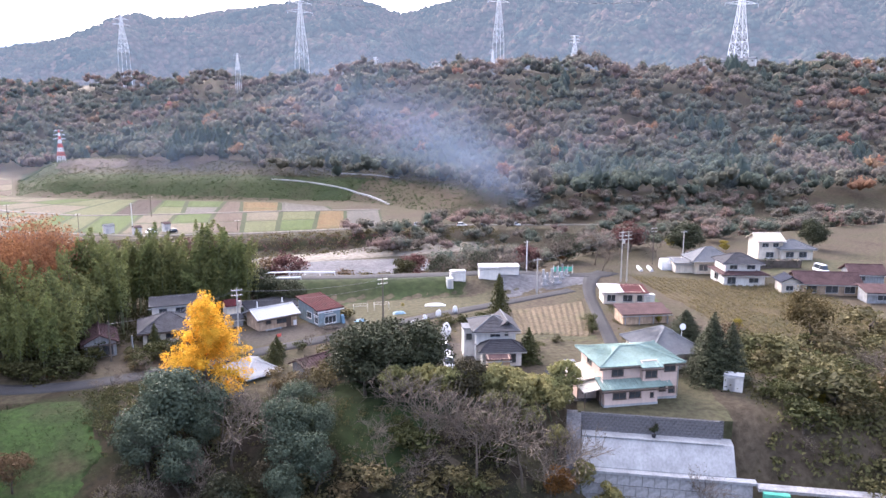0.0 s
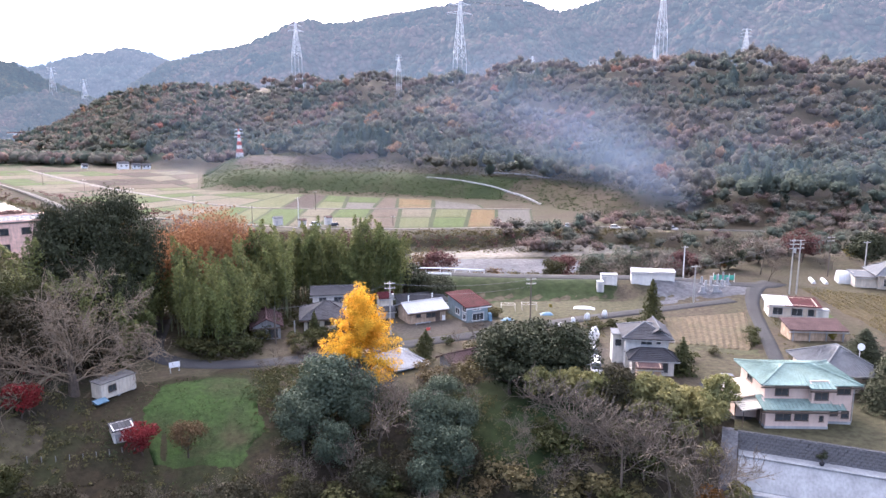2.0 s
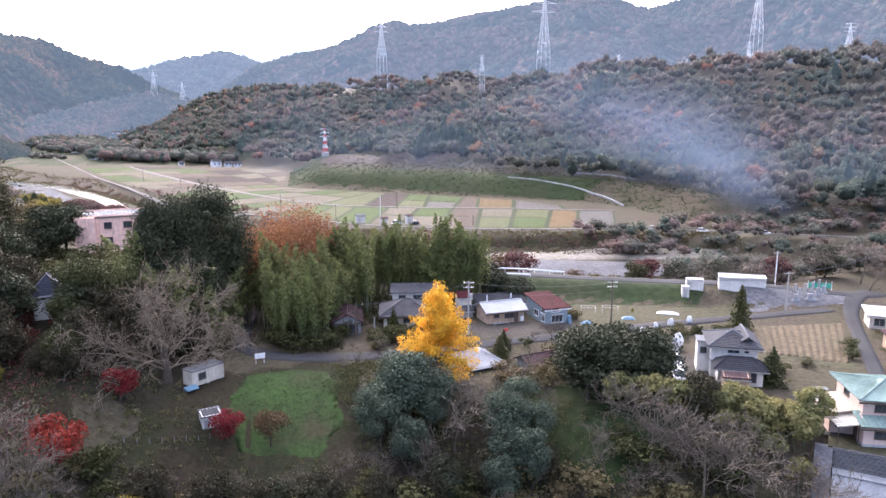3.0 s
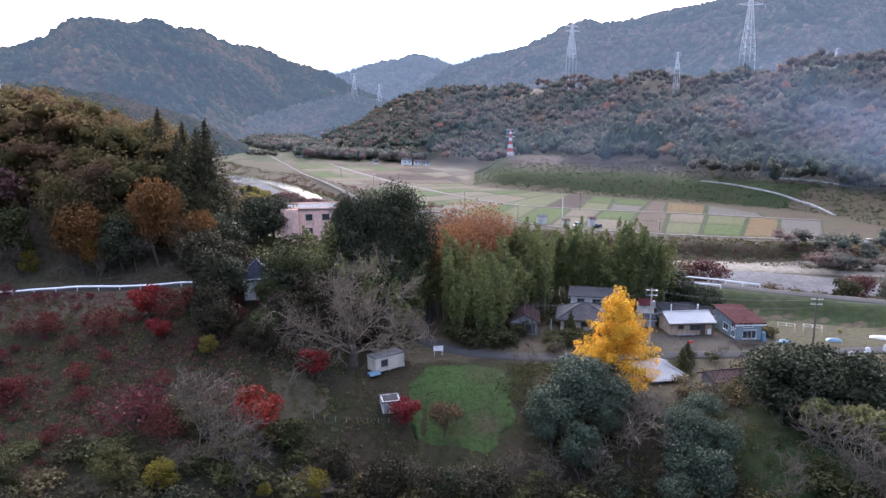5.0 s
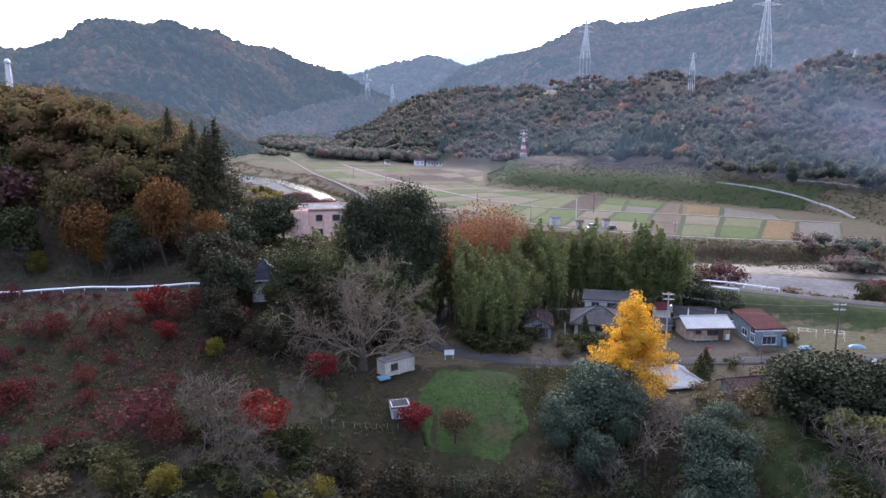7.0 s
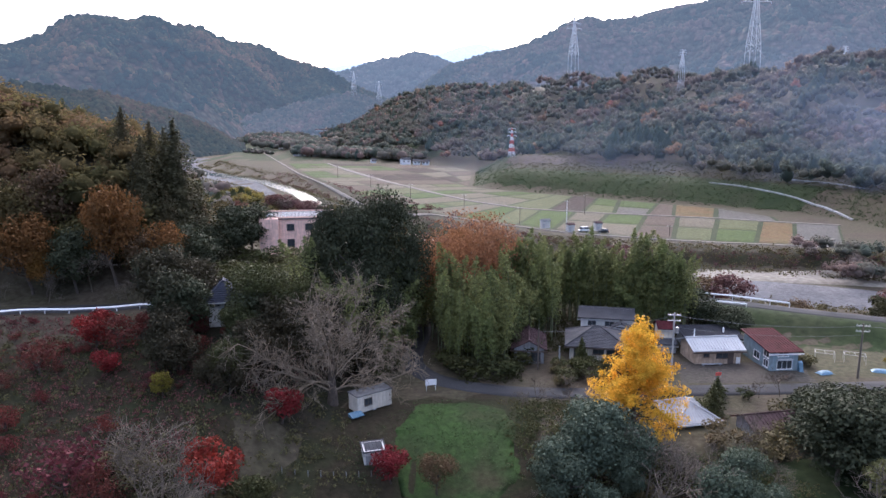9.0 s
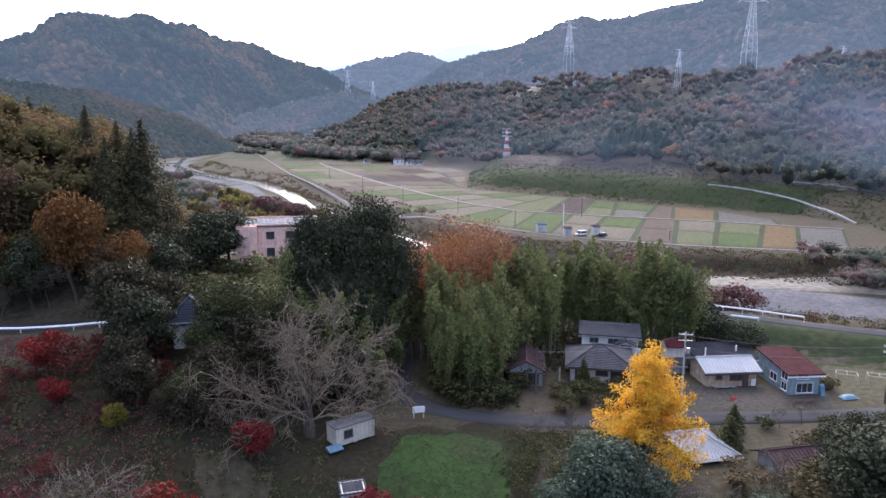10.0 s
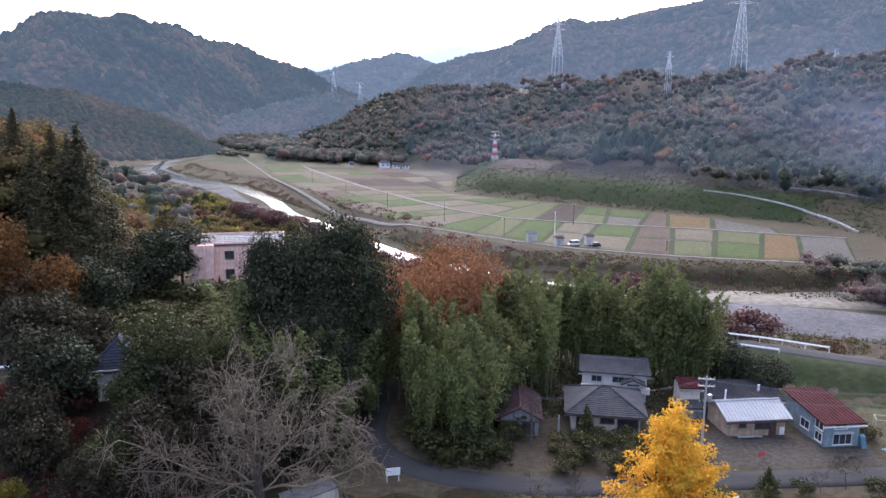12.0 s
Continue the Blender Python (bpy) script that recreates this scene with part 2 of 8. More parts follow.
M["twig"] = mat_plain("grey_twigs", (0.13, 0.106, 0.082), 0.95, var=0.3, scale=1.0, bump=0)
M["culm"] = mat_plain("bamboo_culm", (0.12, 0.135, 0.07), 0.6, var=0.3)
M["white"] = mat_plain("white_wall", (0.66, 0.64, 0.6), 0.8, var=0.15, streak=True)
M["cream"] = mat_plain("cream_wall", (0.62, 0.56, 0.47), 0.85, var=0.2, streak=True)
M["pink"] = mat_plain("pink_render", (0.6, 0.46, 0.39), 0.85, var=0.12, streak=True)
M["pinkgrey"] = mat_plain("faded_pink_concrete", (0.9, 0.6, 0.49), 0.9, var=0.25, streak=True)
M["concrete"] = mat_plain("concrete", (0.34, 0.345, 0.35), 0.9, var=0.25, scale=0.5, streak=True)
M["concdark"] = mat_plain("dark_concrete", (0.31, 0.31, 0.315), 0.9, var=0.35, scale=0.5)
M["stone"] = mat_plain("dark_stone", (0.16, 0.155, 0.16), 0.9, var=0.5, scale=0.8, bump=0.5)
M["greenroof"] = mat_plain("pale_green_metal", (0.22, 0.3, 0.27), 0.85, spec=0.12, var=0.25, scale=0.5)
M["greyroof"] = mat_plain("grey_roof_tile", (0.075, 0.075, 0.082), 0.85, spec=0.12, var=0.3, scale=0.8)
M["paleroof"] = mat_plain("pale_grey_roof", (0.15, 0.157, 0.168), 0.85, spec=0.12, var=0.2, scale=0.6)
M["darkroof"] = mat_plain("dark_roof", (0.049, 0.049, 0.056), 0.85, spec=0.12, var=0.3, scale=0.8)
M["redroof"] = mat_plain("rusty_red_metal", (0.07, 0.016, 0.02), 0.85, spec=0.12, var=0.45, scale=0.7)
M["brownroof"] = mat_plain("maroon_roof", (0.095, 0.06, 0.06), 0.85, spec=0.12, var=0.35, scale=0.7)
M["whitemetal"] = mat_plain("white_sheet_metal", (0.42, 0.426, 0.433), 0.85, spec=0.12, var=0.12, scale=0.6)
M["blueroof"] = mat_plain("navy_roof", (0.035, 0.04, 0.058), 0.85, spec=0.12, var=0.3)
M["wood"] = mat_plain("weathered_boards", (0.48, 0.36, 0.26), 0.85, var=0.4, streak=True)
M["greywood"] = mat_plain("grey_boards", (0.3, 0.31, 0.32), 0.85, var=0.35, streak=True)
M["tealpaint"] = mat_plain("faded_blue_green_boards", (0.26, 0.33, 0.36), 0.8, var=0.3, streak=True)
M["bluesheet"] = mat_plain("blue_sheet", (0.15, 0.26, 0.35), 0.5, var=0.3)
M["deck"] = mat_plain("weathered_roof_deck", (0.13, 0.13, 0.135), 0.9, var=0.4)
M["frame"] = mat_plain("aluminium_frame", (0.5, 0.5, 0.5), 0.4, 0.6, var=0.1, bump=0)
M["brownframe"] = mat_plain("bronze_frame", (0.12, 0.09, 0.075), 0.5, 0.3, var=0.1, bump=0)
M["steel"] = mat_plain("galvanised_steel", (0.72, 0.74, 0.76), 0.6, 0.0, var=0.1, bump=0)
M["redpaint"] = mat_plain("red_paint", (0.55, 0.1, 0.08), 0.6, var=0.1, bump=0)
M["whitepaint"] = mat_plain("white_paint", (0.8, 0.8, 0.8), 0.5, var=0.08, bump=0)
M["carwhite"] = mat_plain("white_car_paint", (0.8, 0.8, 0.8), 0.25, var=0.04, bump=0, spec=0.6)
M["carblack"] = mat_plain("black_car_paint", (0.02, 0.02, 0.024), 0.2, var=0.1, bump=0, spec=0.6)
M["rubber"] = mat_plain("rubber", (0.02, 0.02, 0.02), 0.9, bump=0)
M["pole"] = mat_plain("concrete_pole", (0.4, 0.39, 0.37), 0.85, var=0.15)
M["darkpole"] = mat_plain("dark_pole", (0.12, 0.1, 0.085), 0.85, var=0.2)
M["wire"] = mat_plain("wire", (0.1, 0.1, 0.105), 0.6, var=0.05, bump=0)
M["plastic"] = mat_plain("white_film", (0.6, 0.61, 0.62), 0.35, var=0.1)
M["glass"] = mat_glass("window_glass")
M["greencloth"] = mat_plain("green_net", (0.1, 0.42, 0.3), 0.8)

# ---- mesh helpers ----
def np_mesh(name, verts, faces, mat, smooth=False, tint=None):
    """A mesh from arrays; faces all of one size."""
    v, f = np.asarray(verts, np.float32).reshape(-1, 3), np.asarray(faces, np.int32)
    me = bpy.data.meshes.new(name)
    me.vertices.add(len(v))
    me.vertices.foreach_set("co", v.ravel())
    k = f.shape[1]
    me.loops.add(f.size)
    me.loops.foreach_set("vertex_index", f.ravel())
    me.polygons.add(len(f))
    me.polygons.foreach_set("loop_start", np.arange(0, f.size, k, dtype=np.int32))
    me.polygons.foreach_set("loop_total", np.full(len(f), k, dtype=np.int32))
    me.polygons.foreach_set("use_smooth", np.full(len(f), smooth))
    if tint is not None:
        me.attributes.new("tint", "FLOAT", "POINT").data.foreach_set("value", np.asarray(tint, np.float32))
    me.update(calc_edges=True)
    me.materials.append(mat)
    return me


def under(name, me, parent, label=""):
    ob = new(name, me)
    ob.parent = parent
    return tagged(ob, label)


def part(name, bm, material, parent, label=""):
    me = bpy.data.meshes.new(name)
    bm.to_mesh(me)
    bm.free()
    me.materials.append(material)
    return under(name, me, parent, label)


def thing(name, m, label, category, group="", kind=""):
    ob = new(name)
    ob.empty_display_size = 0.3
    ob.matrix_world = m
    return tagged(ob, label, category, group, kind)


# ---- lie of the land ----
def sstep(a, b, x):
    t = np.clip((np.asarray(x, float) - a) / (b - a), 0, 1)
    return t * t * (3 - 2 * t)


def along(line, x, y):
    """Distance to a polyline, and its sign (positive to the right of its run)."""
    x, y = np.asarray(x, float), np.asarray(y, float)
    best, sign = np.full(x.shape, 1e9), np.ones(x.shape)
    for (ax, ay), (bx, by) in zip(line[:-1], line[1:]):
        dx, dy = bx - ax, by - ay
        t = np.clip(((x - ax) * dx + (y - ay) * dy) / (dx * dx + dy * dy), 0, 1)
        px, py = x - ax - t * dx, y - ay - t * dy
        d = np.hypot(px, py)
        near = d < best
        best = np.where(near, d, best)
        sign = np.where(near, np.where(px * dy - py * dx >= 0, 1.0, -1.0), sign)
    return best, sign


def wave(x, y, s, seed=0.0):
    """Cheap smooth unevenness, about -1 to 1."""
    x, y = np.asarray(x, float) / s, np.asarray(y, float) / s
    return (np.sin(1.7 * x + 0.9 * y + seed) + np.sin(-0.8 * x + 1.9 * y + 2.1 * seed + 1) + np.sin(2.9 * x - 2.3 * y + 0.7 * seed)
            + 0.5 * np.sin(4.7 * x + 3.9 * y + seed * 3)) / 3.5


RIVER = [(-345, 1400), (-292, 1060), (-258, 840), (-222, 680), (-176, 592), (-122, 520), (-86, 450), (-50, 379), (-21, 325), (2, 262), (30, 228), (62, 208), (98, 199), (150, 182), (230, 150), (400, 110)]
FOOT = [(-260, 1700), (-190, 1300), (-120, 960), (-58, 770), (2, 668), (46, 604), (38, 520), (31, 442), (60, 411), (88, 388), (112, 364), (142, 340), (168, 318), (178, 287), (176, 252), (205, 212), (300, 165), (420, 120), (600, 20)]
EMBANK = [(-30, 190), (20, 161), (48, 142), (66, 131), (86, 122), (107, 114), (119, 108.5)]


def beyond_foot(x, y):
    """Distance past the foot of the wooded hill, negative on the valley side."""
    x, y = np.asarray(x, float), np.asarray(y, float)
    d, _ = along(FOOT, x, y)
    loop = FOOT + [(3000, 20), (3000, 4000), (-300, 4000)]
    inside = np.zeros(x.shape, bool)
    for (ax, ay), (bx, by) in zip(loop, loop[1:] + loop[:1]):
        if ay != by:
            inside ^= ((ay > y) != (by > y)) & (x < (bx - ax) * (y - ay) / (by - ay) + ax)
    return np.where(inside, d, -d)


def land(x, y):
    """Height of the ground."""
    x, y = np.asarray(x, float), np.asarray(y, float)
    # bench with the houses, and the gully between it and the camera
    edge = np.interp(x, [-60, -10, 0, 20, 35, 45, 56, 62, 76, 90, 120, 200, 300], [97, 97, 100, 96, 87, 72, 66, 62, 48, 38, 25, 5, -30])
    width = np.interp(x, [-60, 40, 56, 61, 78, 86, 120], [34, 34, 18, 12, 12, 24, 50])
    z = -10.5 * sstep(0, 1, (edge - y) / width)
    # rise on the left with the upper road
    slope = np.interp(y, [-60, 30, 66, 104, 109, 165, 290], [-14, -12, -5, 8.2, 9.0, 9.0, -6.5])
    left = sstep(-7, -25, x - 0.12 * (y - 100) * (y > 100))
    z = z * (1 - left) + slope * left
    rise = sstep(-26, -135, x + 0.22 * (y - 116)) * sstep(112, 225, y)
    z = z + np.minimum(rise * 50, 32) * (1 - sstep(195, 290, y)) + 2.5 * wave(x, y, 40) * np.clip(rise * 4, 0, 1)
    bx = x + 0.7 * np.clip(y - 150, 0, None)
    brow = 9 + sstep(116, 142, y) * sstep(-36, -51, bx) * (18 + 6 * sstep(-50, -75, x) + 7 * sstep(-72, -115, x)) * (1 - sstep(165, 235, y)) - 16 * sstep(170, 280, y) + 1.5 * wave(x, y, 14, 7)
    z = np.where((bx < -36) & (y > 118), np.maximum(z, brow), z)
    pink = sstep(26, 8, np.hypot(x + 24, y - 147))
    z = z * (1 - pink) + 10.9 * pink
    # towards the river
    d, side = along(EMBANK, x, y)
    crest = np.interp(x, [-30, 40, 60, 100, 122], [1, 2.6, 2.8, 2.2, 0.0])
    z = np.where((x > 8) & (x < 125) & (d < 11), np.maximum(z, crest * sstep(11, 2.6, d)), z)
    past = np.where(side < 0, d, 0)
    past = np.where(x > 119, np.maximum(y - np.interp(x, [119, 150, 250, 400], [118, 128, 110, 60]), 0), past)
    past = np.where(x < -25, np.maximum(y - np.interp(x, [-200, -100, -25], [330, 270, 186]), 0), past)
    z = z + (-6.5 - z) * sstep(2.5, np.where(x < 0, 50, 22), past)
    # fields, green bank, wooded hill
    f = beyond_foot(x, y)
    bank = 8.5 * sstep(0, 26, f) + 7 * sstep(18, 80, f) * sstep(260, 160, x) + 6 * np.exp(-((x - 68) ** 2 + (y - 504) ** 2) / 700.0)
    top = np.interp(x, [-200, 0, 60, 150, 260, 450, 900], [42, 57, 65, 67, 68, 71, 78])
    hill = (top + 9 * wave(x, y, 62, 2)) * sstep(np.interp(x, [20, 120], [24, 55]), np.interp(x, [20, 120], [190, 330]), f) * (1 + 0.10 * wave(x, y, 33, 5))
    z = np.where(f > 0, -6.5 + bank + hill, z)
    # river bed
    r, _ = along(RIVER, x, y)
    half = np.interp(x, [-300, -200, -110, -60, -20, 20, 60, 98, 150, 250], [16, 24, 26, 19, 13, 13, 19, 24, 20, 14])
    z = np.where(f < 2, z + (-10.6 - z) * sstep(half + 11, half, r) * sstep(130, 150, y), z)
    z = z + 0.25 * wave(x, y, 6, 1) * np.where((x > -4) & (y > 84), 0.15, 1)
    return z + 0.0


def ground_z(x, y):
    return float(land(np.array([x]), np.array([y]))[0])


def spread(lo, hi, step, far):
    inner = list(np.arange(lo, hi + 0.1, step))
    out, s, v = [], step, hi
    while v < far:
        s *= 1.12
        v += s
        out.append(v)
    back, s, v = [], step, lo
    while v > -far:
        s *= 1.12
        v -= s
        back.append(v)
    return np.array(back[::-1] + inner + out)


def grid_faces(nx, ny):
    a = (np.arange(ny - 1)[:, None] * nx + np.arange(nx - 1)[None]).ravel()
    return np.stack([a, a + 1, a + 1 + nx, a + nx], 1)


xs, ys = spread(-130, 230, 2.5, 4600), spread(30, 340, 2.5, 4600)
gx, gy = np.meshgrid(xs, ys)
gz = land(gx, gy)
gz = np.where(np.hypot(gx, gy) > 1300, np.minimum(gz, 40), gz)
ground = tagged(new("ground", np_mesh("ground", np.stack([gx, gy, gz], -1), grid_faces(len(xs), len(ys)), M["earth"], True)),
                "uneven valley floor of withered grass, leaves and soil", "ground", kind="structure")


def sheet(name, corners, mat, label, category, lift=0.08, step=1.2, ragged=0.5, kind="structure", rows=0.0, round_off=0.0):
    """A patch of ground between four corners, laid on the land; rows: height of its furrows."""
    c = [np.array(p, float) for p in corners]
    n = max(2, int(max(np.linalg.norm(c[1] - c[0]), np.linalg.norm(c[2] - c[3])) / step) + 1)
    k = max(2, int(max(np.linalg.norm(c[3] - c[0]), np.linalg.norm(c[2] - c[1])) / step) + 1)
    u, v = np.meshgrid(np.linspace(0, 1, n), np.linspace(0, 1, k))
    if round_off:
        q, w = 2 * u - 1, 2 * v - 1
        u2, v2 = q * np.sqrt(1 - round_off * w * w / 2), w * np.sqrt(1 - round_off * q * q / 2)
        u, v, box_rim = (u2 + 1) / 2, (v2 + 1) / 2, (np.maximum(abs(q), abs(w)) == 1)
    p = (c[0] * ((1 - u) * (1 - v))[..., None] + c[1] * (u * (1 - v))[..., None] + c[2] * (u * v)[..., None] + c[3] * ((1 - u) * v)[..., None])
    rim = (box_rim if round_off else (u == 0) | (u == 1) | (v == 0) | (v == 1))[..., None]
    p = p + rim * ragged * np.stack([wave(p[..., 0], p[..., 1], 2.0, 3), wave(p[..., 1], p[..., 0], 2.3, 4)], -1)
    z = land(p[..., 0], p[..., 1]) + lift + rows * ((np.arange(n) % 2)[None] * (1 - rim[..., 0]))
    z = np.where(rim[..., 0], z - lift * 0.9, z)
    me = np_mesh(name, np.concatenate([p, z[..., None]], -1), grid_faces(n, k), mat, rows == 0)
    return tagged(new(name, me), label, category, kind=kind)


def ribbon(name, line, width, mat, label, category, lift=0.1, step=1.5, level=None, kind="structure"):
    """A road or path along a smoothed line."""
    pts = np.array(line, float)
    seg = np.r_[0, np.cumsum(np.linalg.norm(np.diff(pts, axis=0), axis=1))]
    s = np.linspace(0, seg[-1], max(3, int(seg[-1] / step)))
    c = np.stack([np.interp(s, seg, pts[:, 0]), np.interp(s, seg, pts[:, 1])], -1)
    k = max(1, int(6 / step))
    pad = np.pad(c, ((k, k), (0, 0)), "edge")
    c = np.stack([np.convolve(pad[:, i], np.ones(2 * k + 1) / (2 * k + 1), "valid") for i in (0, 1)], -1)
    t = np.gradient(c, axis=0)
    t /= np.linalg.norm(t, axis=1)[:, None] + 1e-9
    nrm = np.stack([t[:, 1], -t[:, 0]], -1)
    w = np.interp(s / seg[-1], np.linspace(0, 1, len(width)), width) if isinstance(width, (list, tuple)) else np.full(len(s), width)
    rows = []
    for a in (-0.5, -0.47, -0.17, 0.17, 0.47, 0.5):
        q = c + nrm * (a * w)[:, None]
        mid = land(c[:, 0], c[:, 1])
        z = (np.maximum(land(q[:, 0], q[:, 1]), mid * 0.5 + land(q[:, 0], q[:, 1]) * 0.5) if level is None else np.full(len(s), float(level))) + lift
        if abs(a) == 0.5 and level is None:
            z = z - lift - 0.15
        rows.append(np.stack([q[:, 0], q[:, 1], z], -1))
    v = np.stack(rows, 1)
    me = np_mesh(name, v, grid_faces(6, len(s)), mat, True)
    ob = tagged(new(name, me), label, category, kind=kind)
    return ob


# ---- mountains in the distance ----
def mountain(name, az0, az1, r0, crest_r, r1, az_pts, el_pts, mat, label, foot=-4.0, step=0.25, rows=50, seed=0, crowns=0, size=7.0, leafy=None, wooded=(-90, 90)):
    """A wooded range; its skyline stands el degrees above the camera's height at az degrees. r0: where it rises, by azimuth."""
    az = np.arange(az0, az1, step)
    el = np.interp(az, az_pts, el_pts)
    start = np.interp(az, [p[0] for p in r0], [p[1] for p in r0])[None]
    u = np.concatenate([np.linspace(0, 1, rows), np.linspace(1, 2, 10)[1:]])
    A, U = np.meshgrid(az, u)
    R = np.where(U <= 1, start + (crest_r - start) * U, crest_r + (r1 - crest_r) * (U - 1))
    top = 36 + crest_r * np.tan(np.radians(el))[None] - size * 0.7 * (crowns > 0)
    f = np.where(U <= 1, U, 1 - 0.7 * (U - 1))
    X, Y = R * np.sin(np.radians(A)), R * np.cos(np.radians(A))
    warp = 60 * wave(X, Y, 300, seed + 1)
    ridged = 1 - np.abs(wave(X + warp, Y, 210, seed)) * 2
    spur = 0.2 * (ridged - 0.4) + 0.05 * (1 - 2 * np.abs(wave(X, Y + warp, 75, seed + 2)))
    body = np.clip(f + spur * np.sin(np.pi * np.clip(f, 0, 1)) ** 0.8, 0, 0.99 + 0.01 * f)
    Z = foot + (top - foot) * body ** 1.15
    ob = tagged(new(name, np_mesh(name, np.stack([X, Y, Z], -1), grid_faces(len(az), len(u)), mat, True)), label, "mountain", kind="structure")
    if crowns:
        rng = np.random.RandomState(seed + 5)
        i, j = np.sqrt(rng.uniform(0.02, 1, crowns)) * (rows - 1.01), rng.uniform(max(0, (wooded[0] - az0) / step), min(len(az) - 1.01, (wooded[1] - az0) / step), crowns)
        i0, j0 = i.astype(int), j.astype(int)
        di, dj = (i - i0)[:, None], (j - j0)[:, None]
        G = np.stack([X, Y, Z], -1)
        p = (G[i0, j0] * (1 - di) + G[i0 + 1, j0] * di) * (1 - dj) + (G[i0, j0 + 1] * (1 - di) + G[i0 + 1, j0 + 1] * di) * dj
        r = size * rng.uniform(0.65, 1.3, crowns)
        tint = np.clip(0.4 + 0.38 * wave(p[:, 0], p[:, 1], 120, seed) + 0.24 * wave(p[:, 0], p[:, 1], 42, seed + 4) + rng.normal(size=crowns) * 0.12, 0, 1)
        a = np.arange(6) * np.pi / 3
        dome = np.concatenate([[[0, 0, 1.0]], np.stack([0.7 * np.cos(a), 0.7 * np.sin(a), 0.62 + 0 * a], -1), np.stack([np.cos(a + 0.5), np.sin(a + 0.5), -0.25 + 0 * a], -1)])
        fc = [[0, 1 + k, 1 + (k + 1) % 6] for k in range(6)]
        for k in range(6):
            fc += [[1 + k, 7 + k, 1 + (k + 1) % 6], [1 + (k + 1) % 6, 7 + k, 7 + (k + 1) % 6]]
        v = dome[None] * (1 + 0.16 * rng.normal(size=(crowns, 13, 1)).clip(-1.5, 1.5)) * (r[:, None] * np.stack([np.ones(crowns), np.ones(crowns), rng.uniform(0.8, 1.25, crowns)], -1))[:, None] + p[:, None]
        fs = np.array(fc)[None] + 13 * np.arange(crowns)[:, None, None]
        tagged(under("woodland", np_mesh("woodland", v, fs.reshape(-1, 3), leafy, True, np.repeat(tint, 13)), ob), kind="stuff")
    return ob


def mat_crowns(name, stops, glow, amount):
    """Crowns of far woods, paled by an emission that stands in for haze."""
    m, n, l, b = mat_base(name)
    a = n.new("ShaderNodeAttribute")
    a.attribute_name = "tint"
    r = ramp_node(n, l, a.outputs["Fac"], [(i / (len(stops) - 1), c) for i, c in enumerate(stops)])
    v = ramp_node(n, l, noise_node(n, l, 0.25, 4).outputs[0], [(0.3, (0.7, 0.7, 0.7)), (0.7, (1.25, 1.25, 1.25))])
    l.new(mix_node(n, l, 1.0, r.outputs[0], v.outputs[0], "MULTIPLY"), b.inputs["Base Color"])
    b.inputs["Roughness"].default_value, b.inputs["Specular IOR Level"].default_value = 1.0, 0.0
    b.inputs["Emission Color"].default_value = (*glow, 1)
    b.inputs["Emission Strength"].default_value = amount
    return m


# haze of the distance, emitted by the far ranges and their woodland
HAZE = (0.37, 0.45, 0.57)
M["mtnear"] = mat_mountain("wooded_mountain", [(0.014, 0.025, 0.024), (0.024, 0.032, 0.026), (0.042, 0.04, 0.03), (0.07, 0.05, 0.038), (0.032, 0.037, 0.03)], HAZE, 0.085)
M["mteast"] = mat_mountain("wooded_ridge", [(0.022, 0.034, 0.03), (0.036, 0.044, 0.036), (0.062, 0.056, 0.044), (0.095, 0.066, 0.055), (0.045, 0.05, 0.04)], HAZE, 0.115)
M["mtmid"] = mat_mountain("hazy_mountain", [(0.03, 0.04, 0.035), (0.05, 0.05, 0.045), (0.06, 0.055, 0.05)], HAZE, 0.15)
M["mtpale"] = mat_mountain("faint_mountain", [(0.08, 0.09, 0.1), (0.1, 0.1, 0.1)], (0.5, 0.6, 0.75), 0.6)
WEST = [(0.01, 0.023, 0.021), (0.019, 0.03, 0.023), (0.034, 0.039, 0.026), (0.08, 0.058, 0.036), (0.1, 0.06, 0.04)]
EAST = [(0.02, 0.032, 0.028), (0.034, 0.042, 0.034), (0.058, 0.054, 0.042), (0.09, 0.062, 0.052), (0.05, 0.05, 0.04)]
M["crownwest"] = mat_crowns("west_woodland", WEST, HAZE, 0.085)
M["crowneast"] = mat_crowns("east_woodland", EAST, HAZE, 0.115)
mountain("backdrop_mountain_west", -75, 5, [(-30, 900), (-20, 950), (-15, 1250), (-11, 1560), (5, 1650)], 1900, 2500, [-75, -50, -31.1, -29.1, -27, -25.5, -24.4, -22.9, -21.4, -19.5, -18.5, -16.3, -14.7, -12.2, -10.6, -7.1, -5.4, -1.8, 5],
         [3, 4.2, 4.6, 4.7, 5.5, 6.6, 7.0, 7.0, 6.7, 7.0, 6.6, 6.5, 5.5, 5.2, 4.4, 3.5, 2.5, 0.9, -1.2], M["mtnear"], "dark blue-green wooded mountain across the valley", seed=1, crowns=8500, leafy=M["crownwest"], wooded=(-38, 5))
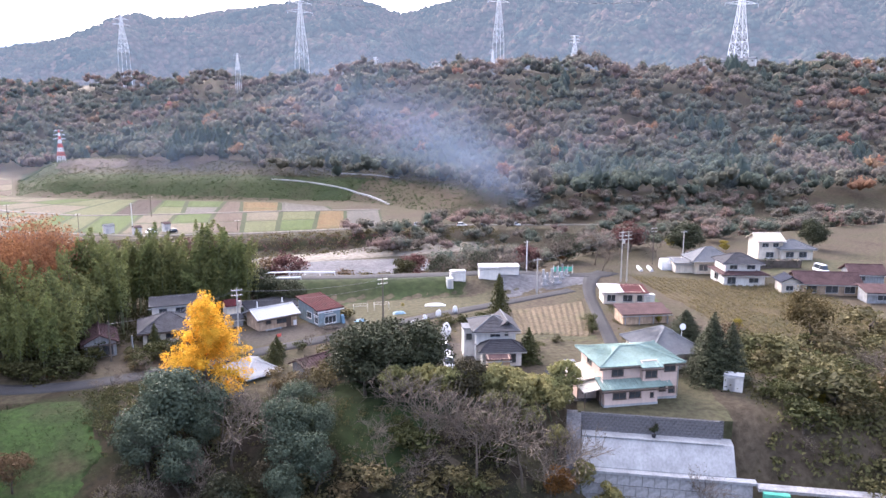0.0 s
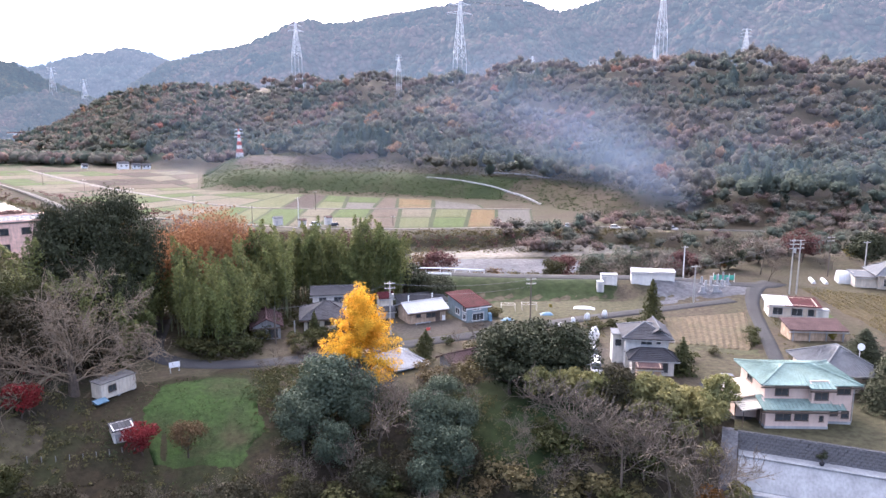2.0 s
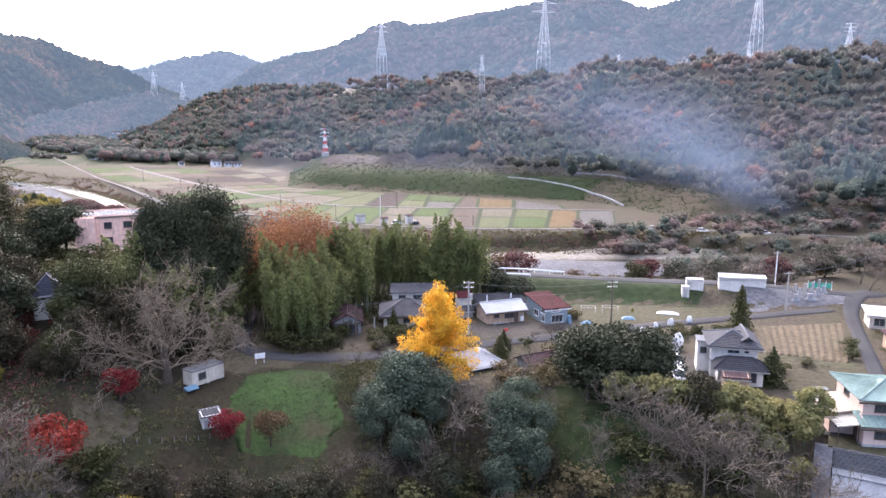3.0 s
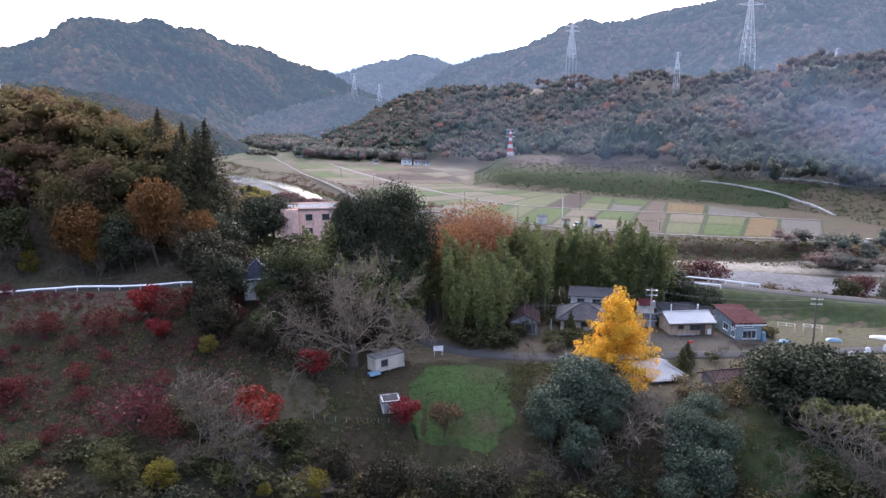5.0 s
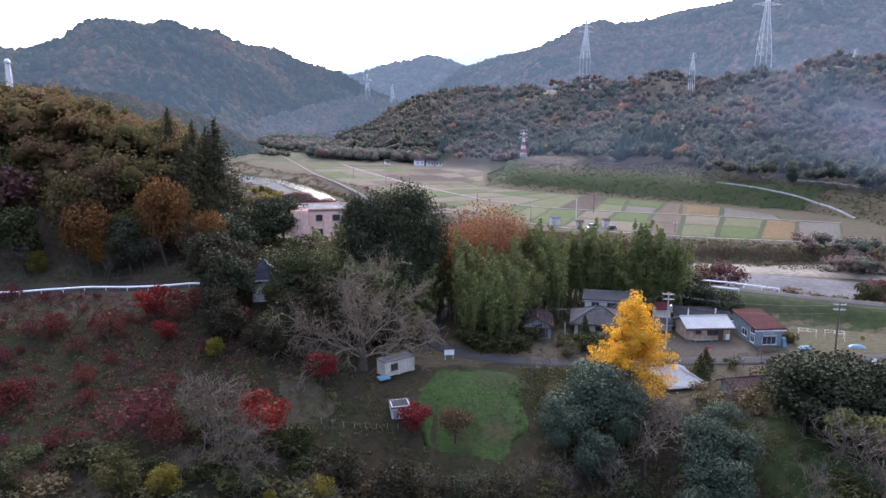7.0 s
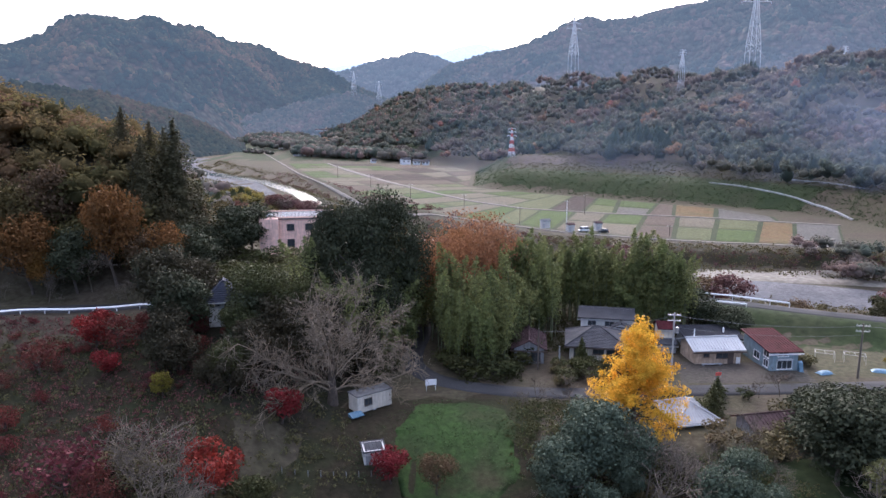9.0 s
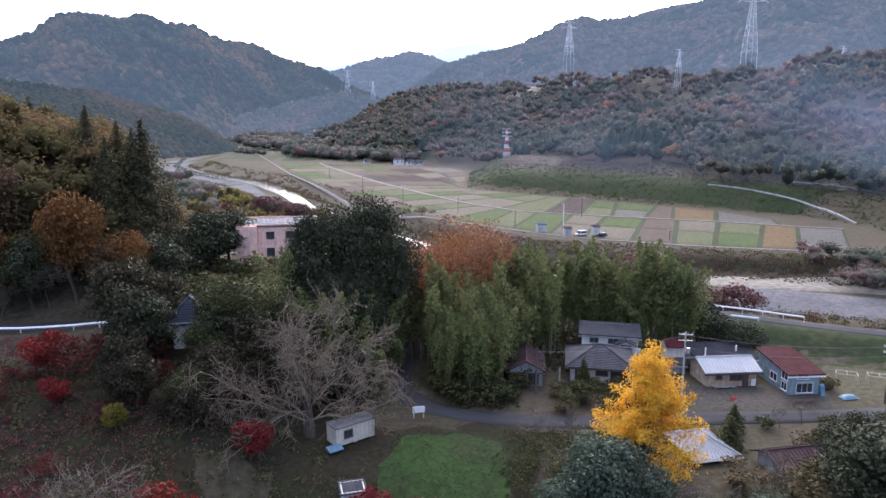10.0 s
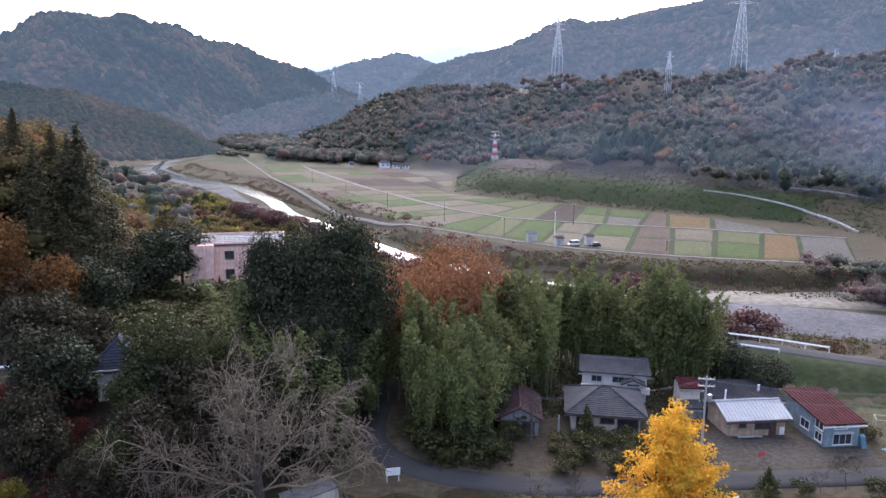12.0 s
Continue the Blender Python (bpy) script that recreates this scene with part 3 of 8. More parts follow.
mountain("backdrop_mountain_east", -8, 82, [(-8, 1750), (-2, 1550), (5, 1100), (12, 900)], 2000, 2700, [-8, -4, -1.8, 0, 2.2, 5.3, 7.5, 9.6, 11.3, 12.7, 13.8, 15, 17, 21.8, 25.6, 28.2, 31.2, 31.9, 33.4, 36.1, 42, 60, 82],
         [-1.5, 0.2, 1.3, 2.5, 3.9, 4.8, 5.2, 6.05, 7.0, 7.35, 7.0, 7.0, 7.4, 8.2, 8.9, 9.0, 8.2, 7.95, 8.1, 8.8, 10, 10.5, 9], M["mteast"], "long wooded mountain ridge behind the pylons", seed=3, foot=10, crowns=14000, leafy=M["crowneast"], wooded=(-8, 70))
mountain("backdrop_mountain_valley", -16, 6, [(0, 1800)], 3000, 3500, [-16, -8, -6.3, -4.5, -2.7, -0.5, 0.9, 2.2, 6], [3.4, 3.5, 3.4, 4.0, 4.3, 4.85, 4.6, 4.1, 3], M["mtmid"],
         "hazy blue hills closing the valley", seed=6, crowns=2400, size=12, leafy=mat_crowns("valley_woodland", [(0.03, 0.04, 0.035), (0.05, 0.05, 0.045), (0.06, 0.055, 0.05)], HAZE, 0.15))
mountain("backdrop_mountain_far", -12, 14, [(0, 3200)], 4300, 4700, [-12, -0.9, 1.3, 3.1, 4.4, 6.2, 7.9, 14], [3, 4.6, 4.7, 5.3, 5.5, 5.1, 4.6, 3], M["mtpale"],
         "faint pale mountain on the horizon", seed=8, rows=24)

# the spur emits the same haze colour, more weakly for its lesser distance
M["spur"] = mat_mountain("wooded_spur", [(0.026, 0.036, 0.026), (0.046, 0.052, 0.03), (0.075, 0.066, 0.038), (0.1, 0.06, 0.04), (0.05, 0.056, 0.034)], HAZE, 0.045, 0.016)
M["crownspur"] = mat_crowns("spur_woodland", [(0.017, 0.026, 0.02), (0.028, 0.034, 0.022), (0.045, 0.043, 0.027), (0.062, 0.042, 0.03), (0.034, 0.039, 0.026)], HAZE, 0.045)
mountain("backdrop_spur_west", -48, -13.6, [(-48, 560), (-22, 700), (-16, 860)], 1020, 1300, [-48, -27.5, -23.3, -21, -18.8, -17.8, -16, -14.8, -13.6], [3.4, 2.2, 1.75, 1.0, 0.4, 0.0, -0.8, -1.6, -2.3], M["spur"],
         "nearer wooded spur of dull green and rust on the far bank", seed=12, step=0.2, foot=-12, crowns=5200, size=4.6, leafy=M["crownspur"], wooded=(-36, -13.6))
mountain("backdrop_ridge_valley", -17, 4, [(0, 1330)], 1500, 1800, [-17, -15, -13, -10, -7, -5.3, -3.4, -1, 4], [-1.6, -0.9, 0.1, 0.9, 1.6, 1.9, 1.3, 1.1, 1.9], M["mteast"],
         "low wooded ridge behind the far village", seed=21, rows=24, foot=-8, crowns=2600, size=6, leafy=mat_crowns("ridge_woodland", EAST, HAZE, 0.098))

# ---- plants ----
RNG = np.random.RandomState(7)


def turned(n, rng):
    """n random turns, as 3 x 3 matrices."""
    q = rng.normal(size=(n, 4))
    q /= np.linalg.norm(q, axis=1)[:, None]
    w, x, y, z = q.T
    return np.stack([np.stack([1 - 2 * (y * y + z * z), 2 * (x * y - z * w), 2 * (x * z + y * w)], -1),
                     np.stack([2 * (x * y + z * w), 1 - 2 * (x * x + z * z), 2 * (y * z - x * w)], -1),
                     np.stack([2 * (x * z - y * w), 2 * (y * z + x * w), 1 - 2 * (x * x + y * y)], -1)], 1)


def leaf_cards(centres, size, rng, normals=None, long=1.0, droop=0.0, loose=0.55):
    """Pointed leaf sprays at the given places."""
    n = len(centres)
    s = size * rng.uniform(0.6, 1.35, n)[:, None]
    if normals is None:
        r = turned(n, rng)
        a, b = r[:, 0], r[:, 1]
    else:
        nn = normals + rng.normal(size=(n, 3)) * loose
        nn /= np.linalg.norm(nn, axis=1)[:, None]
        h = rng.normal(size=(n, 3))
        a = np.cross(nn, h)
        a /= np.linalg.norm(a, axis=1)[:, None] + 1e-9
        b = np.cross(nn, a)
    if droop:
        b = b * (1 - droop) + np.array([0, 0, -1.0]) * droop
    c = centres
    p = np.stack([c - a * s * 0.5 - b * s * 0.35 * long, c + a * s * 0.5 - b * s * 0.3 * long, c + b * s * 0.75 * long], 1)
    return p.reshape(-1, 3), np.arange(3 * n).reshape(-1, 3)


def ico(sub):
    bm = bmesh.new()
    bmesh.ops.create_icosphere(bm, subdivisions=sub, radius=1)
    v = np.array([x.co[:] for x in bm.verts])
    f = np.array([[x.index for x in q.verts] for q in bm.faces])
    bm.free()
    return v, f


ICO1, ICO2 = ico(1), ico(2)


def joined(parts):
    vs, fs, k = [], [], 0
    for v, f in parts:
        vs.append(v)
        fs.append(f + k)
        k += len(v)
    return np.concatenate(vs), np.concatenate(fs)


def limb(path, radii, sides=4):
    """A tapered branch along a path."""
    path, n = np.asarray(path, float), len(path)
    t = np.gradient(path, axis=0)
    t /= np.linalg.norm(t, axis=1)[:, None] + 1e-9
    ref = np.where(np.abs(t[:, 2:3]) > 0.9, np.array([[1.0, 0, 0]]), np.array([[0, 0, 1.0]]))
    a = np.cross(t, ref)
    a /= np.linalg.norm(a, axis=1)[:, None] + 1e-9
    b = np.cross(t, a)
    ang = np.arange(sides) * 2 * np.pi / sides
    v = path[:, None] + np.asarray(radii)[:, None, None] * (np.cos(ang)[None, :, None] * a[:, None] + np.sin(ang)[None, :, None] * b[:, None])
    f = []
    for i in range(n - 1):
        for j in range(sides):
            p, q = i * sides + j, i * sides + (j + 1) % sides
            f += [[p, q, q + sides], [p, q + sides, p + sides]]
    return v.reshape(-1, 3), np.array(f)


def boughs(rng, height, spread_r, trunk_r, levels=4, first=0.25, kids=(5, 4, 4, 3), up=0.35, wob=0.12, sides=3, stems=1, thin=0.03, lean_by=0.4):
    """Trunk with forking limbs and twigs."""
    out = []

    def grow(p, d, length, r, level):
        n = (5, 4, 3, 2, 1, 1)[level]
        path, q = [p], p
        for i in range(n):
            d = d + rng.normal(size=3) * wob
            if level > 0:
                d = d + np.array([0, 0, up * 0.15])
            d = d / np.linalg.norm(d)
            q = q + d * length / n
            path.append(q)
        out.append(limb(path, np.maximum(np.linspace(r, r * 0.45, n + 1), thin * (1.5 - 0.12 * level)), 6 if level == 0 else (4 if level == 1 else sides)))
        if level >= levels:
            return
        for k in range(kids[min(level, len(kids) - 1)]):
            f = rng.uniform(first if level == 0 else 0.25, 1.0)
            i = min(int(f * n), n - 1)
            at = path[i] + (path[i + 1] - path[i]) * (f * n - i)
            side = rng.normal(size=3)
            side = side - d * (side @ d)
            side /= np.linalg.norm(side)
            nd = d * rng.uniform(0.35, 0.75) + side * rng.uniform(0.6, 1.0) + np.array([0, 0, up * 0.5])
            grow(at, nd / np.linalg.norm(nd), length * rng.uniform(0.5, 0.72) * (spread_r if level == 0 else 1.0), r * 0.5 * (1 - 0.4 * f), level + 1)

    for _ in range(stems):
        lean = rng.normal(size=3) * (0.07 if stems == 1 else lean_by)
        grow(np.array([0, 0, -0.4]), np.array([lean[0], lean[1], 1.0]), height * (0.62 if stems == 1 else 0.5), trunk_r / stems ** 0.5, 0)
    return joined(out)


def crown_broad(rng, h, r, base=0.25, lobes=14, cards=900, size=0.55, flat=0.75, core=True):
    """Round crown of leafy lobes with gaps between them."""
    out, c0 = [], h * (base + 1) / 2
    half = h * (1 - base) / 2
    cs, ns = [], []
    for k in range(lobes):
        d = rng.normal(size=3)
        d /= np.linalg.norm(d)
        q = np.array([d[0] * r * 0.62, d[1] * r * 0.62, c0 + d[2] * half * 0.62]) * np.array([1, 1, 1])
        lr = r * rng.uniform(0.3, 0.5)
        m = cards // lobes
        u = rng.normal(size=(m, 3))
        u[:, 2] = u[:, 2] * 0.9 + 0.15
        u /= np.linalg.norm(u, axis=1)[:, None]
        cs.append(q + u * lr * (0.4 + 0.78 * np.sqrt(rng.uniform(0, 1, m)))[:, None] * np.array([1, 1, flat]))
        ns.append(u)
        if core:
            v, f = ICO1
            out.append((q + v * lr * 0.3 * (1 + 0.2 * rng.normal(size=(len(v), 1)).clip(-1, 1)) * np.array([1, 1, flat]), f))
    out.append(leaf_cards(np.concatenate(cs), size, rng, np.concatenate(ns)))
    return joined(out)


def crown_cone(rng, h, r, base=0.08, tiers=12, cards=900, size=0.6, ragged=0.25):
    """Conifer: drooping tiers, narrower to the top."""
    cs, ns, out = [], [], []
    for k in range(tiers):
        f = k / (tiers - 1)
        z = h * (base + (1 - base) * f)
        rr = r * (1 - f) ** 0.8 + 0.15
        m = int(cards * (1 - f * 0.8) / tiers * 1.6)
        a = rng.uniform(0, 2 * np.pi, m)
        q = rr * np.sqrt(rng.uniform(0.25, 1.0, m)) * (1 + ragged * np.sin(a * 5 + k * 2.1))
        cs.append(np.stack([q * np.cos(a), q * np.sin(a), z - q * 0.35 + rng.normal(size=m) * h * 0.02], -1))
        ns.append(np.stack([np.cos(a), np.sin(a), np.full(m, 0.7)], -1))
    v, f = limb([(0, 0, h * base), (0, 0, h * 0.5), (0, 0, h * 0.97)], [r * 0.4, r * 0.25, 0.05], 7)
    out.append((v, f))
    out.append(leaf_cards(np.concatenate(cs), size, rng, np.concatenate(ns), droop=0.2))
    return joined(out)


def crown_ginkgo(rng, h, r):
    """Tall ragged cone of plumed limbs, with gaps between them."""
    cs, ns = [], []
    for k in range(86):
        f = rng.uniform(0.03, 0.93)
        a = rng.uniform(0, 2 * np.pi)
        reach = r * (0.16 + 0.95 * (1 - f) ** 0.8) * rng.uniform(0.7, 1.2)
        n = int(150 + 230 * (1 - f))
        t = rng.uniform(0.1, 1, n) ** 0.8
        rad, w = reach * t, 0.35 + 0.5 * np.sin(np.pi * t)
        p = np.stack([rad * np.cos(a), rad * np.sin(a), h * f * 0.93 + rad * 0.5 - rad ** 2 / r * 0.2], -1) + rng.normal(size=(n, 3)) * w[:, None] * 0.45
        p[:, 2] -= rng.exponential(0.3, n)
        cs.append(p)
        ns.append(np.stack([np.cos(a) + 0 * t, np.sin(a) + 0 * t, 0.6 + 0 * t], -1))
    top = np.stack([rng.normal(size=420) * 0.4, rng.normal(size=420) * 0.4, h * rng.uniform(0.72, 1.0, 420)], -1)
    cs.append(top)
    ns.append(np.tile([0, 0, 1.0], (420, 1)))
    return leaf_cards(np.concatenate(cs), 0.22, rng, np.concatenate(ns), droop=0.2)


def bamboo_mesh(rng, h, n=7, cards=560, r=2.3):
    """Clump of culms whose feathery tops arch over."""
    cul, cs, ns = [], [], []
    for k in range(n):
        a, b = rng.uniform(0, 2 * np.pi), rng.uniform(0, 2 * np.pi)
        x0 = np.array([r * rng.uniform(0.1, 1) * np.cos(a), r * rng.uniform(0.1, 1) * np.sin(a), -0.3])
        hh, bow = h * rng.uniform(0.5, 1.15), rng.uniform(0.6, 2.4)
        t = np.linspace(0, 1, 8)
        path = x0 + np.stack([bow * t ** 3 * np.cos(b) * 1.2, bow * t ** 3 * np.sin(b) * 1.2, hh * (t - 0.13 * t ** 4)], -1)
        cul.append(limb(path, np.linspace(0.07, 0.02, 8), 4))
        m = cards
        u = 0.27 + 0.73 * rng.uniform(0, 1, m) ** 0.85
        u = np.round(u * 17) / 17 + rng.normal(size=m) * 0.008
        q = np.stack([np.interp(u, t, path[:, i]) for i in range(3)], -1)
        w = 0.95 * np.clip(np.sin(np.pi * np.clip((u - 0.16) / 0.88, 0, 1)), 0.05, 1) ** 0.9
        g = rng.uniform(0, 2 * np.pi, m)
        d = w * np.sqrt(rng.uniform(0.02, 1, m))
        cs.append(q + np.stack([d * np.cos(g), d * np.sin(g), 0.25 * w - 0.55 * d + rng.normal(size=m) * 0.12], -1))
        ns.append(np.stack([np.cos(g), np.sin(g), 0.9 + 0 * g], -1))
    return cul, leaf_cards(np.concatenate(cs), 0.17, rng, np.concatenate(ns), long=2.0, droop=0.25, loose=0.4)


def fitted(vf, h, r):
    """Scaled to a height and a spread."""
    v, f = vf
    v = v * np.array([1, 1, h / v[:, 2].max()])
    far = np.percentile(np.hypot(v[:, 0], v[:, 1]), 97)
    return v * np.array([r / far, r / far, 1]), f


def stock(name, parts_made, label, category):
    """A plant kept as the model of its copies, itself planted later."""
    ob = thing(name, Matrix(), label, category)
    for nm, (v, f), mat, lab in parts_made:
        under(nm, np_mesh(nm, v, f, mat), ob, lab)
    return ob


class Nursery:
    """Models of a kind; the first planting uses the model itself, the rest are copies."""

    def __init__(self):
        self.kinds, self.used, self.height = {}, set(), {}

    def add(self, kind, ob, h):
        self.kinds.setdefault(kind, []).append(ob)
        self.height[ob.name] = h

    def plant(self, kind, x, y, h, wide=1.0, z=None, label="", turn=None, which=None, sink=0.0):
        pool = self.kinds[kind]
        ob = pool[which % len(pool) if which is not None else RNG.randint(len(pool))]
        s = h / self.height[ob.name]
        z = ground_z(x, y) if z is None else z
        m = pose(x, y, z - sink, 0, 0, RNG.uniform(0, 360) if turn is None else turn) @ Matrix.Diagonal((s * wide, s * wide, s, 1))
        if ob.name not in self.used:
            self.used.add(ob.name)
            ob.matrix_world = m
            made = ob
        else:
            made = copy_thing(ob, m)
        return tagged(made, label)

    def clear(self):
        for pool in self.kinds.values():
            for ob in pool:
                if ob.name not in self.used:
                    for o in (*ob.children_recursive, ob):
                        bpy.data.objects.remove(o)


N = Nursery()
rg = np.random.RandomState


def trunk_of(rng, h, r, base=0.5):
    v, f = boughs(rng, h * 0.95, 0.75, r, levels=1, first=0.35, kids=(6,), sides=4)
    return v, f


def broad_kind(kind, name, leaf, label, cat="tree", n=3, h=10.0, r=4.0, base=0.2, lobes=14, cards=1700, size=0.44, flat=0.8, seed=0, bark="bark", core=True):
    for i in range(n):
        g = rg(seed + i)
        N.add(kind, stock(name, [("trunk", trunk_of(g, h, r * 0.055), M[bark], ""),
                                 ("crown", crown_broad(g, h, r, base, lobes, cards, size, flat, core), LEAF[leaf], "")], label, cat), h)


broad_kind("olive", "tree", "olive", "olive and yellowing broadleaf tree on the wooded hill", seed=10, n=3, cards=2900, lobes=26, size=0.3)
broad_kind("brown", "tree", "brown", "brown withered broadleaf tree on the wooded hill", seed=20, n=3, cards=2900, lobes=26, size=0.3)
broad_kind("orange", "tree", "orange", "orange autumn broadleaf tree", seed=30, n=3, cards=5200, lobes=34, size=0.28, core=False)
broad_kind("salmon", "tree", "salmon", "salmon-orange autumn tree", seed=36, n=2, h=13.0, r=7.2, cards=8500, lobes=60, size=0.27, base=0.35, core=False)
broad_kind("green", "tree", "green", "green broadleaf tree with dense leaves", seed=40, n=3, cards=2850, size=0.37)
broad_kind("blue", "tree", "blue", "grey-green broadleaf evergreen with glossy clumps", seed=50, n=3, cards=6000, lobes=26, size=0.28)
broad_kind("darkbroad", "tree", "dark", "very dark dense evergreen tree", seed=60, n=3, cards=5600, lobes=30, size=0.29, base=0.08)
broad_kind("bigdark", "tree", "dark", "very dark dense evergreen tree", seed=64, n=2, h=18.0, r=6.4, cards=24000, lobes=80, size=0.25, base=0.05)
broad_kind("biggreen", "tree", "green", "dense green broadleaf tree", seed=45, n=3, h=12.0, r=4.6, cards=9000, lobes=34, size=0.26, base=0.08)
broad_kind("dim", "tree", "dim", "dim brownish-green tree on the shaded slope", seed=55, n=3, cards=3600, lobes=30, size=0.33, base=0.05)
broad_kind("hedge", "bamboo", "hedgebamboo", "rounded clump of yellowish bamboo in the hedge", "bamboo", n=3, h=5.5, r=2.0, base=0.3, lobes=12, cards=1200, size=0.34, seed=85, bark="culm")
broad_kind("maple", "maple", "maple", "small red maple with a rounded crown", n=3, h=4.0, r=2.1, lobes=10, cards=1710, size=0.2, base=0.2, seed=70, core=False)
broad_kind("crimson", "maple", "crimson", "low crimson maple on the grassy slope", n=3, h=3.0, r=1.8, lobes=12, cards=850, size=0.16, base=0.15, seed=80, core=False)
broad_kind("yellow", "tree", "yellow", "yellow-green tree turning in autumn", n=2, h=8.0, r=3.0, lobes=14, cards=3400, size=0.25, base=0.1, seed=90, core=False)
broad_kind("plum", "tree", "plum", "dull reddish brown tree by the river", n=2, h=8.0, r=3.6, lobes=13, cards=1710, size=0.37, seed=100)
broad_kind("bush", "bush", "scrub", "low bush with withered brown leaves", "bush", n=3, h=2.2, r=1.7, lobes=9, cards=680, size=0.19, base=0.0, seed=110)
broad_kind("greenbush", "bush", "green", "rounded green bush with small leaves", "bush", n=3, h=2.0, r=1.4, lobes=9, cards=680, size=0.17, base=0.0, seed=120)

for i in range(2):
    g = rg(130 + i)
    N.add("cedar", stock("cedar", [("trunk", limb([(0, 0, -0.3), (0, 0, 6), (0.1, 0, 13)], [0.28, 0.2, 0.05], 6), M["bark"], ""),
                                   ("crown", crown_cone(g, 14, 2.9, 0.04, 24, 6500, 0.3), LEAF["dark"], "")], "dark conical cedar", "tree"), 14.0)
    g = rg(135 + i)
    N.add("oldcedar", stock("cedar", [("trunk", limb([(0, 0, -0.3), (0, 0, 6), (0.1, 0, 13)], [0.28, 0.2, 0.05], 6), M["bark"], ""),
                                      ("crown", crown_cone(rg(132 + i), 14, 3.4, 0.04, 26, 9500, 0.2, 0.4), LEAF["cedar"], "")], "dull olive-brown cedar with a ragged top", "tree"), 14.0)
    N.add("conifer", stock("conifer", [("trunk", limb([(0, 0, -0.3), (0, 0, 3), (0.05, 0, 6.6)], [0.14, 0.1, 0.03], 6), M["bark"], ""),
                                       ("crown", crown_cone(g, 7, 2.0, 0.08, 13, 2200, 0.28), LEAF["green"], "")], "dark green garden conifer", "tree"), 7.0)

g = rg(140)
N.add("ginkgo", stock("ginkgo", [("trunk", boughs(g, 14, 0.6, 0.32, levels=1, first=0.1, kids=(16,), up=0.6), M["bark"], ""),
                                 ("crown", crown_ginkgo(g, 14.8, 5.4), LEAF["ginkgo"], "")], "tall ginkgo in full golden yellow leaf", "tree"), 15.5)

for i in range(3):
    c, lv = bamboo_mesh(rg(150 + i), 12)
    N.add("bamboo", stock("bamboo", [*[("culm", q, M["culm"], "") for q in c], ("foliage", lv, LEAF["bamboo"], "")], "clump of tall green bamboo with arching tops", "bamboo"), 11.0)

for i in range(3):
    g = rg(160 + i)
    N.add("bare", stock("bare_tree", [("trunk", fitted(boughs(g, 8, 1.0, 0.11, levels=4, first=0.2, kids=(6, 5, 4, 2), stems=1, thin=0.018), 8, 3.0), M["twig"], "")],
                        "leafless grey tree with fine twigs", "tree"), 8.0)
for i in range(2):
    g = rg(165 + i)
    N.add("barebush", stock("bare_bush", [("trunk", fitted(boughs(g, 4.5, 1.1, 0.09, levels=3, first=0.05, kids=(4, 3, 2), stems=3, thin=0.017), 4, 2.2), M["twig"], "")],
                            "leafless grey shrub of many thin stems", "bush"), 4.0)


def twiggy(rng, p, d, length, r, n, droop, wob, sides):
    """One wandering branch; returns its mesh and its path."""
    path = [p]
    for i in range(n):
        d = d + rng.normal(size=3) * wob - np.array([0, 0, droop])
        d = d / np.linalg.norm(d)
        path.append(path[-1] + d * length / n)
    return limb(path, np.linspace(r, r * 0.4, n + 1), sides), np.array(path)


def spreading_limb(rng, az, el, length, r):
    """A crooked limb that reaches out, with its branches and hanging twigs."""
    out = []
    d = np.array([math.cos(az) * math.cos(el), math.sin(az) * math.cos(el), math.sin(el)])
    mesh, path = twiggy(rng, np.array([0, 0, 1.2 + rng.uniform(0, 1.8)]), d, length, r, 10, 0.05, 0.14, 5)
    out.append(mesh)
    for k in range(16):
        t = rng.uniform(0.15, 1.0)
        i = min(9, int(t * 10))
        run = path[i + 1] - path[i]
        run = run / np.linalg.norm(run)
        side = rng.normal(size=3)
        side -= run * (side @ run)
        side /= np.linalg.norm(side)
        m2, p2 = twiggy(rng, path[i] + (path[i + 1] - path[i]) * (t * 10 - i if i < 9 else 0.9), run * 0.7 + side * 0.8 + np.array([0, 0, 0.25]), rng.uniform(2.6, 5.0) * (1.15 - 0.5 * t), r * 0.4, 6, 0.05, 0.2, 4)
        out.append(m2)
        for q in range(9):
            j = rng.randint(1, 6)
            fork = p2[j + 1] - p2[j]
            fork = fork / np.linalg.norm(fork)
            m3, p3 = twiggy(rng, p2[j], fork + rng.normal(size=3) * 0.6, rng.uniform(0.9, 2.2), 0.028, 3, 0.04, 0.25, 3)
            out.append(m3)
            for _ in range(2):
                out.append(twiggy(rng, p3[2], p3[3] - p3[2] + rng.normal(size=3) * 0.4, rng.uniform(0.5, 1.0), 0.017, 2, 0.05, 0.25, 3)[0])
    return joined(out)


g = rg(168)
limbs = [("trunk", limb([(0, 0, -0.6), (0.1, 0, 1.0), (0.05, 0.1, 3.0), (0.2, 0, 5.0)], [0.75, 0.55, 0.4, 0.2], 9), M["bark"], "")]
for k in range(13):
    limbs.append(("limb", spreading_limb(g, k * 2.4 + g.uniform(-0.3, 0.3), radians(22 + 56 * (k % 4) / 3 + g.uniform(-6, 6)), g.uniform(9.5, 12.5), g.uniform(0.075, 0.115)), M["greybark"], ""))
N.add("deadtree", stock("dead_tree", limbs, "large bare pale-barked tree with spreading crooked limbs", "tree"), 12.0)


